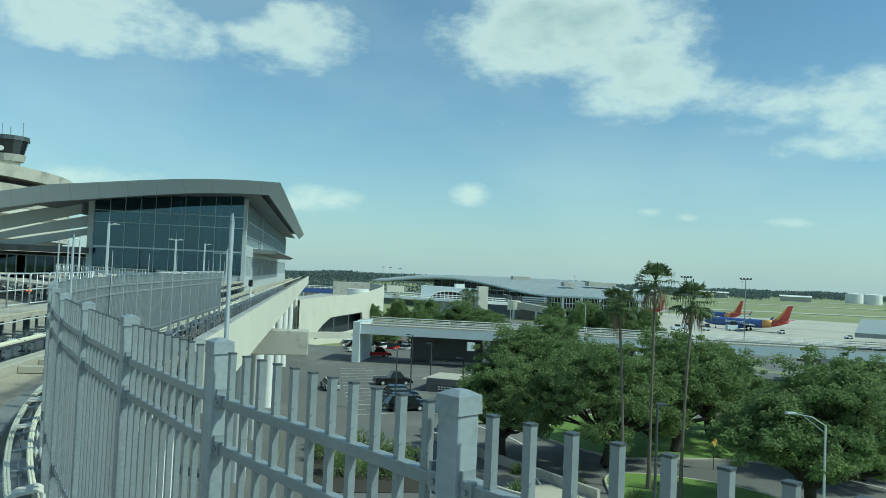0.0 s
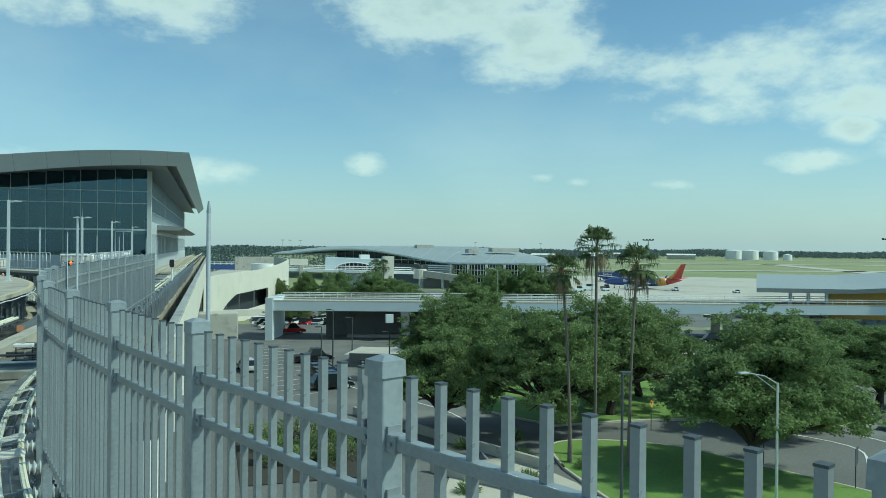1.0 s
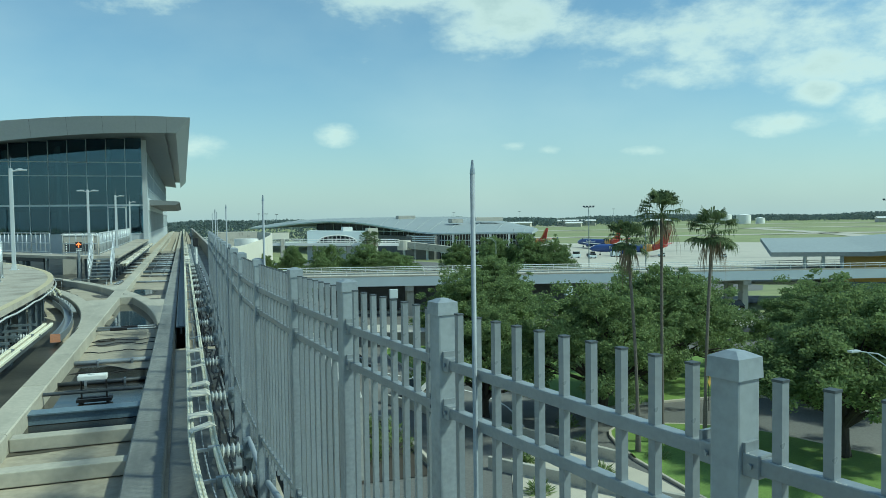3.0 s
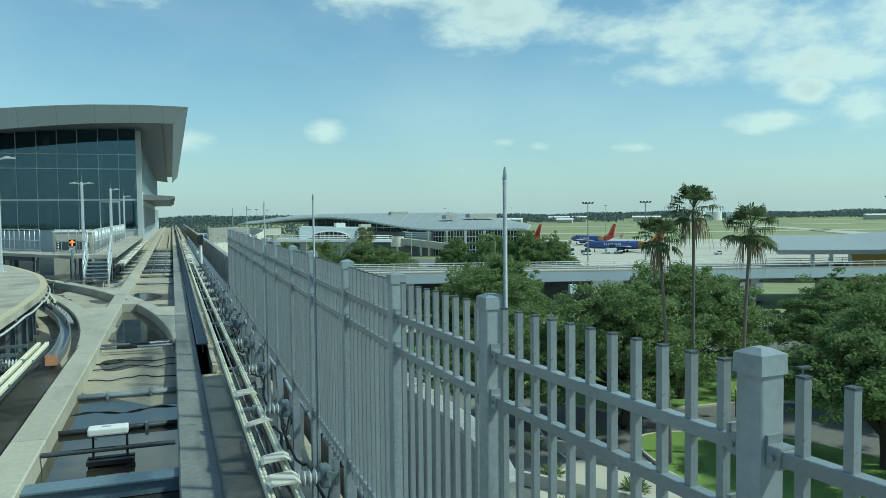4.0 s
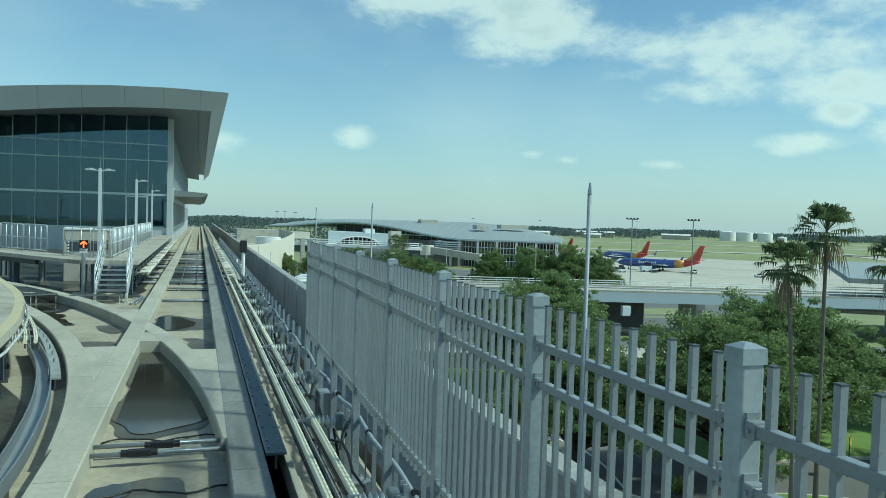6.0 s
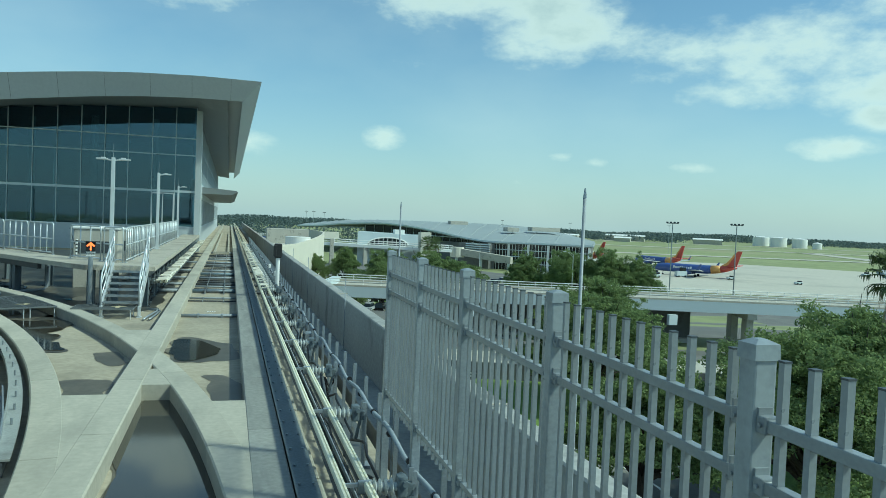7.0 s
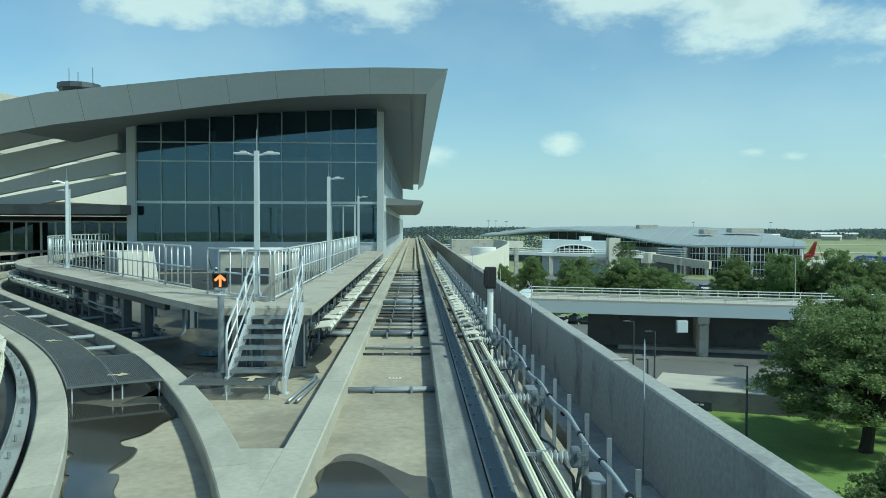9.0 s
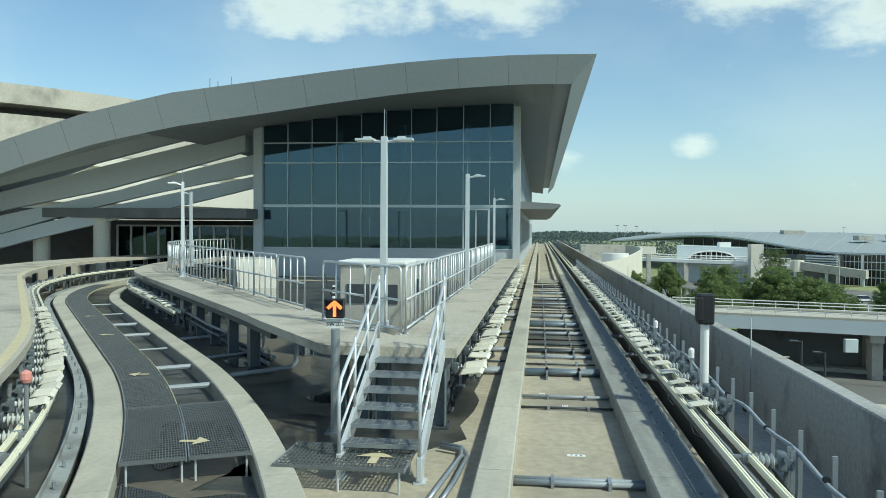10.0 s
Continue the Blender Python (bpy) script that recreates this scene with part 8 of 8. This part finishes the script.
# ---- aircraft ----
def aircraft(x, y, heading, label):
    """A twin-jet airliner at rest; heading: where its nose points, degrees from +x."""
    z0 = ground_z(x, y) + 0.1
    t = thing("airliner", label, "airliner", Matrix.Translation((x, y, z0)) @ Matrix.Rotation(radians(heading), 4, "Z"), "parked airliners")
    bm = bmesh.new()
    st = [(-18.5, 0.35, 4.9), (-15, 1.0, 4.35), (-10, 1.75, 3.75), (-6, 1.95, 3.45), (12, 1.95, 3.45), (15.5, 1.75, 3.35), (18, 1.1, 3.05), (19.3, 0.3, 2.85)]
    tube(bm, [(a, 0, c) for a, b, c in st], [b for a, b, c in st], 20)
    part("fuselage", bm, BLUE_PAINT, t, smooth=True)
    bm = bmesh.new()
    st2 = [(-18.4, 0.42, 4.9), (-15, 1.07, 4.36), (-11.5, 1.62, 3.9)]
    tube(bm, [(a, 0, c) for a, b, c in st2], [b for a, b, c in st2], 20)
    part("tail_cone", bm, RED_PAINT, t, "red painted rear fuselage", smooth=True)
    bm = bmesh.new()
    tube(bm, [(-11.6, 0, 3.91), (-10, 0, 3.75), (-7.5, 0, 3.56)], [1.62, 1.80, 1.93], 20)
    part("gold_band", bm, GOLD_PAINT, t, "golden yellow band round the fuselage", smooth=True)

    def fin(name, pts, th, mat, axis, off=(0, 0, 0), label=""):
        bm = bmesh.new()
        lo, hi = [], []
        for p in pts:
            v = Vector(p) + Vector(off)
            k = Vector((0, th, 0)) if axis == "y" else Vector((0, 0, th))
            lo.append(bm.verts.new(v - k))
            hi.append(bm.verts.new(v + k))
        bm.faces.new(lo[::-1])
        bm.faces.new(hi)
        for i in range(len(pts)):
            bm.faces.new((lo[i], lo[(i + 1) % len(pts)], hi[(i + 1) % len(pts)], hi[i]))
        bmesh.ops.recalc_face_normals(bm, faces=bm.faces[:])
        return part(name, bm, mat, t, label)
    fin("tail_fin", [(-11.5, 0, 5.2), (-14.3, 0, 7.0), (-18.3, 0, 12.3), (-20.3, 0, 12.3), (-18.2, 0, 5.4)], 0.18, RED_PAINT, "y", label="tall red tail fin")
    fin("fin_stripe", [(-11.0, 0, 5.15), (-14.1, 0, 7.1), (-17.0, 0, 11.0), (-17.4, 0, 10.3), (-14.8, 0, 6.4), (-13.4, 0, 5.1)], 0.21, GOLD_PAINT, "y")
    for s in (-1, 1):
        fin("wing", [(3.5, s * 1.5, 2.6), (-4.5, s * 1.5, 2.6), (-5.2, s * 6, 2.9), (-6.4, s * 17, 3.8), (-4.9, s * 17, 3.8)], 0.16, PANEL, "z")
        fin("tailplane", [(-14.5, s * 0.8, 5.3), (-18, s * 0.8, 5.3), (-19.5, s * 7, 5.9), (-18.2, s * 7, 5.9)], 0.1, RED_PAINT, "z")
        fin("winglet", [(-4.9, s * 17, 3.8), (-6.4, s * 17, 3.8), (-7.4, s * 17.6, 6.3), (-6.7, s * 17.6, 6.3)], 0.07, BLUE_PAINT, "y")
        bm = bmesh.new()
        tube(bm, [(4.8, s * 4.9, 1.75), (4.2, s * 4.9, 1.75), (1.5, s * 4.9, 1.8), (-0.2, s * 4.9, 1.85)], [0.95, 1.05, 1.0, 0.6], 14)
        part("engine", bm, BLUE_PAINT, t, smooth=True)
        bm = bmesh.new()
        rod(bm, (-1.2, s * 2.7, 0.55), (-1.2, s * 3.3, 0.55), 0.55, seg=14)
        rod(bm, (-1.2, s * 3.0, 0.5), (-1.0, s * 2.6, 2.6), 0.12, seg=8)
        part("main_gear", bm, RUBBER, t)
    bm = bmesh.new()
    rod(bm, (14, -0.25, 0.35), (14, 0.25, 0.35), 0.35, seg=12)
    rod(bm, (14, 0, 0.35), (14, 0, 2.2), 0.1, seg=8)
    part("nose_gear", bm, RUBBER, t)
    for k in range(9):      # plain bars in place of the lettering
        for s in (-1, 1):
            bm = bmesh.new()
            h = (1.2, 0.8, 0.8, 1.0, 1.1, 0.8, 0.8, 0.8, 1.0)[k]
            box(bm, 8.6 - k * 0.95, s * 1.93, 3.75 + h / 2 - 0.4, 0.62, 0.08, h)
            part("bar", bm, WHITE, t, "pale lettering bar")
    return t


aircraft(203, 298.5, 132, "blue airliner with red and gold tail on the apron")
aircraft(234, 379, 100, "second blue airliner with red tail behind the first")
aircraft(204, 412, 100, "blue airliner with red tail beside the terminal")
# loading stairs and carts near the aircraft
for x, y, sx, sy, sz in ((192, 292, 5, 2.2, 3.8), (183, 299, 4, 2, 2), (176, 286, 3.5, 2, 1.8), (170, 292, 6, 2.4, 2.6), (210, 282, 3, 1.6, 1.4), (160, 282, 4, 2, 2.2), (228, 262, 3.2, 1.6, 1.2), (330, 330, 4, 2.2, 2.0)):
    z0 = ground_z(x, y)
    t = thing("service_cart", "small dark ground service vehicle on the apron", "vehicle", Matrix.Translation((x, y, z0)), "ground service vehicles")
    bm = bmesh.new()
    box(bm, 0, 0, 0.4 + sz * 0.3, sx, sy, sz * 0.6, bevel=0.1)
    part("body", bm, STEEL_DARK if x % 2 else BRIDGE, t)
    bm = bmesh.new()
    box(bm, sx * 0.2, 0, 0.4 + sz * 0.8, sx * 0.4, sy * 0.9, sz * 0.45, bevel=0.1)
    part("cab", bm, CAR_GLASS, t)
    for dx in (-0.3, 0.3):
        bm = bmesh.new()
        rod(bm, (dx * sx, -sy / 2, 0.45), (dx * sx, sy / 2, 0.45), 0.45, seg=10)
        part("axle", bm, RUBBER, t)


# ---- mast lights, street lamps ----
def mast_light(x, y, top):
    z0 = ground_z(x, y)
    t = thing("mast_light", "tall slim mast with a bank of apron floodlights", "mast light", Matrix.Translation((x, y, z0)), "apron mast lights")
    bm = bmesh.new()
    rod(bm, (0, 0, 0), (0, 0, top - z0), 0.17, 0.1, seg=8)
    part("mast", bm, GALV, t)
    bm = bmesh.new()
    box(bm, 0, 0, top - z0, 2.6, 0.2, 0.14, Matrix.Rotation(-0.6, 4, "Z"))
    part("crossbar", bm, STEEL_DARK, t)
    for k in range(4):
        bm = bmesh.new()
        box(bm, -1.2 + k * 0.8, -0.2, top - z0 + 0.2, 0.5, 0.35, 0.34, Matrix.Rotation(-0.6, 4, "Z"))
        part("floodlight", bm, STEEL_DARK, t)


for x, y, top in ((113.7, 151.2, 4.8), (100.5, 157, 4.7), (160, 120, 5.3), (265, 720, 7), (330, 700, 7), (60, 620, 7), (67, 630, 7), (75, 625, 6.5), (380, 600, 8)):
    mast_light(x, y, top)


def street_lamp(x, y, top, side, curved=True, dark=False):
    z0 = ground_z(x, y)
    h = top - z0
    t = thing("street_lamp", "grey street lamp with a curved double arm" if curved else "slim dark street lamp with a flat head", "street lamp", Matrix.Translation((x, y, z0)), "street lamps")
    mat = STEEL_DARK if dark else GALV_LIGHT
    bm = bmesh.new()
    rod(bm, (0, 0, 0), (0, 0, h - (0.5 if curved else 0)), 0.1, 0.06, seg=10)
    part("pole", bm, mat, t)
    bm = bmesh.new()
    box(bm, 0, 0, 0.15, 0.3, 0.3, 0.3)
    part("base", bm, mat, t)
    bm = bmesh.new()
    if curved:
        tube(bm, [(0, 0, h - 0.55), (side[0] * 0.7, side[1] * 0.7, h - 0.12), (side[0] * 1.6, side[1] * 1.6, h)], 0.03, 8)
        tube(bm, [(0, 0, h - 1.0), (side[0] * 0.7, side[1] * 0.7, h - 0.45), (side[0] * 1.2, side[1] * 1.2, h - 0.08)], 0.025, 8)
    else:
        rod(bm, (0, 0, h - 0.06), (side[0] * 0.7, side[1] * 0.7, h), 0.035, seg=8)
    part("arm", bm, mat, t)
    bm = bmesh.new()
    k = 1.85 if curved else 0.8
    box(bm, side[0] * k, side[1] * k, h, 0.62, 0.3, 0.12, bevel=0.03)
    part("lamp_head", bm, mat, t)


street_lamp(36.4, 13.6, -4.7, (-0.9, 0.5))
street_lamp(24.9, 11.6, -3.85, (0.3, 0.2), False, True)
street_lamp(19.2, 73.5, -5.5, (-0.7, 0.2), False, True)
street_lamp(22.5, 78, -7.0, (-0.7, 0.2), False, True)
street_lamp(24, 62, -7.2, (-0.7, 0.2), False, True)
street_lamp(15.6, 58, -6.0, (-0.5, 0), False, True)
for x, y, top in ((67.2, 139.8, -2.2), (56.7, 167.5, -1.8), (46.7, 232.4, -2.5), (128, 66, -2.0)):
    street_lamp(x, y, top, (-0.9, 0.3))


# ---- tanks and sheds on the horizon ----
for x, y, r, h in ((985, 1238, 15, 17), (990, 1196, 15, 17), (1000, 1152, 13, 16), (1010, 1120, 8, 10)):
    t = thing("storage_tank", "white cylindrical fuel storage tank on the horizon", "tank", Matrix.Translation((x, y, -17)), "storage tanks")
    bm = bmesh.new()
    rod(bm, (0, 0, 0), (0, 0, h), r, seg=36)
    part("shell", bm, WHITE, t)
    bm = bmesh.new()
    rod(bm, (0, 0, h), (0, 0, h + 2), r, 0.3, seg=36)
    part("roof", bm, WHITE, t)
for x, y, w, h in ((700, 1250, 70, 9), (560, 1200, 40, 7), (840, 1200, 50, 8), (470, 1300, 60, 8), (1200, 1000, 60, 8), (380, 1350, 40, 7), (640, 1150, 26, 6)):
    t = thing("airfield_shed", "low pale shed at the edge of the airfield", "shed", Matrix.Translation((x, y, -17)) @ Matrix.Rotation(-0.6, 4, "Z"), "airfield sheds")
    bm = bmesh.new()
    box(bm, 0, 0, h / 2, w, 22, h)
    part("hall", bm, PARAPET, t)
    bm = bmesh.new()
    sweep(bm, [(-w / 2 - 1, 0, 0), (w / 2 + 1, 0, 0)], [(-12, h), (12, h), (0, h + 2.5)])
    part("roof", bm, WHITE, t)


# ---- cars ----
def car(x, y, ang, paint, kind="saloon", label=""):
    z0 = ground_z(x, y) + 0.05
    t = thing("car", label, "car", Matrix.Translation((x, y, z0)) @ Matrix.Rotation(radians(ang), 4, "Z"), "parked cars")
    L, W = (5.3, 1.95) if kind == "pickup" else (4.6, 1.82)
    H = 1.85 if kind == "pickup" else 1.48 if kind == "saloon" else 1.7
    low = 0.95 if kind == "pickup" else 0.82
    bm = bmesh.new()
    prof = [(-L / 2, 0.32), (-L / 2, low - 0.12), (-L / 2 + 0.12, low), (L / 2 - 1.3, low), (L / 2 - 0.2, low - 0.15), (L / 2, low - 0.35), (L / 2, 0.32)]
    rows = []
    for s, k in ((-1, 0.94), (-1, 1.0), (1, 1.0), (1, 0.94)):
        rows.append([bm.verts.new((x2, s * W / 2 * k, z2 + (0.03 if k < 1 else 0))) for x2, z2 in prof])
    n = len(prof)
    for a, b in ((rows[0], rows[1]), (rows[1], rows[2]), (rows[2], rows[3])):
        for i in range(n):
            bm.faces.new((a[i], a[(i + 1) % n], b[(i + 1) % n], b[i]))
    bm.faces.new(rows[0])
    bm.faces.new(rows[3][::-1])
    bmesh.ops.recalc_face_normals(bm, faces=bm.faces[:])
    part("body", bm, paint, t)
    c0, c1 = {"saloon": (-1.7, 0.95), "pickup": (-0.5, 1.2), "suv": (-2.15, 1.05)}[kind]
    bm = bmesh.new()
    lo = [(c0 - 0.25, -W / 2 + 0.06), (c1 + 0.45, -W / 2 + 0.06), (c1 + 0.45, W / 2 - 0.06), (c0 - 0.25, W / 2 - 0.06)]
    hi = [(c0 + 0.3, -W / 2 + 0.26), (c1 - 0.3, -W / 2 + 0.26), (c1 - 0.3, W / 2 - 0.26), (c0 + 0.3, W / 2 - 0.26)]
    a = [bm.verts.new((*p, low - 0.02)) for p in lo]
    b = [bm.verts.new((*p, H - 0.06)) for p in hi]
    for i in range(4):
        bm.faces.new((a[i], a[(i + 1) % 4], b[(i + 1) % 4], b[i]))
    bm.faces.new(b)
    part("cabin_glass", bm, CAR_GLASS, t)
    bm = bmesh.new()
    box(bm, (c0 + c1) / 2, 0, H - 0.03, c1 - c0 - 0.55, W - 0.5, 0.07, bevel=0.03)
    part("roof", bm, paint, t)
    for sx in (-0.31, 0.31):
        for sy in (-1, 1):
            bm = bmesh.new()
            rod(bm, (sx * L, sy * (W / 2 - 0.2), 0.33), (sx * L, sy * (W / 2 + 0.01), 0.33), 0.33, seg=16)
            wh = part("wheel", bm, RUBBER, t)
            bm = bmesh.new()
            rod(bm, (sx * L, sy * (W / 2), 0.33), (sx * L, sy * (W / 2 + 0.02), 0.33), 0.2, seg=12)
            part("rim", bm, GALV_LIGHT, wh)
    for sy in (-1, 1):
        bm = bmesh.new()
        box(bm, L / 2 - 0.02, sy * (W / 2 - 0.3), low - 0.3, 0.06, 0.34, 0.14)
        part("headlight", bm, WHITE, t)


R, WH, DG, DB, SI, BK = CAR_PAINTS
for c in ((17.6, 113, 10, R, "pickup", "red pickup parked in the car park"), (15.0, 121, 12, WH, "saloon", "white saloon car parked near the bridge"), (14.8, 131, 12, DG, "saloon", "dark grey car parked near the bridge"),
          (17.4, 79, 8, BK, "pickup", "black pickup parked in the car park"), (17.2, 68.5, 10, DB, "saloon", "dark blue car parked in a bay"), (17.2, 65.5, 10, DG, "saloon", "dark grey car parked in a bay"), (17.1, 62.4, 10, DB, "saloon", "dark blue car parked in a bay"), (17.0, 59.4, 10, BK, "suv", "black car parked in a bay"),
          (14.4, 143, 15, WH, "suv", "white car on the road by the garage"), (8.6, 74, 100, SI, "saloon", "silver car in the car park"), (20.5, 48, 60, SI, "suv", "silver car at the planting bed"),
          (72, 55, 150, DG, "suv", "dark car under the far road"), (84, 84, 160, BK, "suv", "black car under the far bridge"), (62, 27, 120, WH, "saloon", "white car on the road beyond the oak"),
          (38, 152, 30, WH, "saloon", "white car on the forecourt"), (44, 160, 20, SI, "saloon", "silver car on the forecourt"), (30, 214, 10, R, "saloon", "red car before the garage"), (36, 224, 20, WH, "suv", "white car before the garage"), (86, 236, 20, BK, "suv", "black car before the terminal"), (92, 244, 10, WH, "suv", "white van before the terminal"), (78, 228, 30, SI, "saloon", "silver car before the terminal")):
    car(*c)
# more cars on the forecourt beyond the bridge
for k in range(16):
    paint, nm = ((WH, "white"), (SI, "silver"), (DG, "dark grey"), (R, "red"), (BK, "black"))[k * 3 % 5]
    x, y = 20.5 + (k % 8) * 2.9, (137 if k < 8 else 168) + (k % 8) * 2.2
    car(x, y, 62, paint, ("saloon", "suv")[k % 2], nm + " car parked on the forecourt beyond the bridge")
# stop sign, warning sign, plain sign board
for x, y, kind in ((43.0, 22.6, "stop"), (40.5, 33.5, "warn"), (44.5, 15.8, "board")):
    lab = {"stop": "red octagonal road sign on a post", "warn": "yellow diamond road sign on a post", "board": "dark square sign board on a post"}[kind]
    t = thing("road_sign", lab, "road sign", Matrix.Translation((x, y, ground_z(x, y))) @ Matrix.Rotation(0.6, 4, "Z"), "road signs")
    bm = bmesh.new()
    rod(bm, (0, 0, 0), (0, 0, 2.6), 0.04, seg=8)
    part("post", bm, STEEL_DARK, t)
    bm = bmesh.new()
    if kind == "board":
        box(bm, 0, -0.05, 2.3, 1.0, 0.03, 1.1)
    else:
        rod(bm, (0, -0.07, 2.4), (0, -0.04, 2.4), 0.45, seg=8 if kind == "stop" else 4)
    part("sign_face", bm, {"stop": RED_PAINT, "warn": OCHRE, "board": STEEL_DARK}[kind], t)
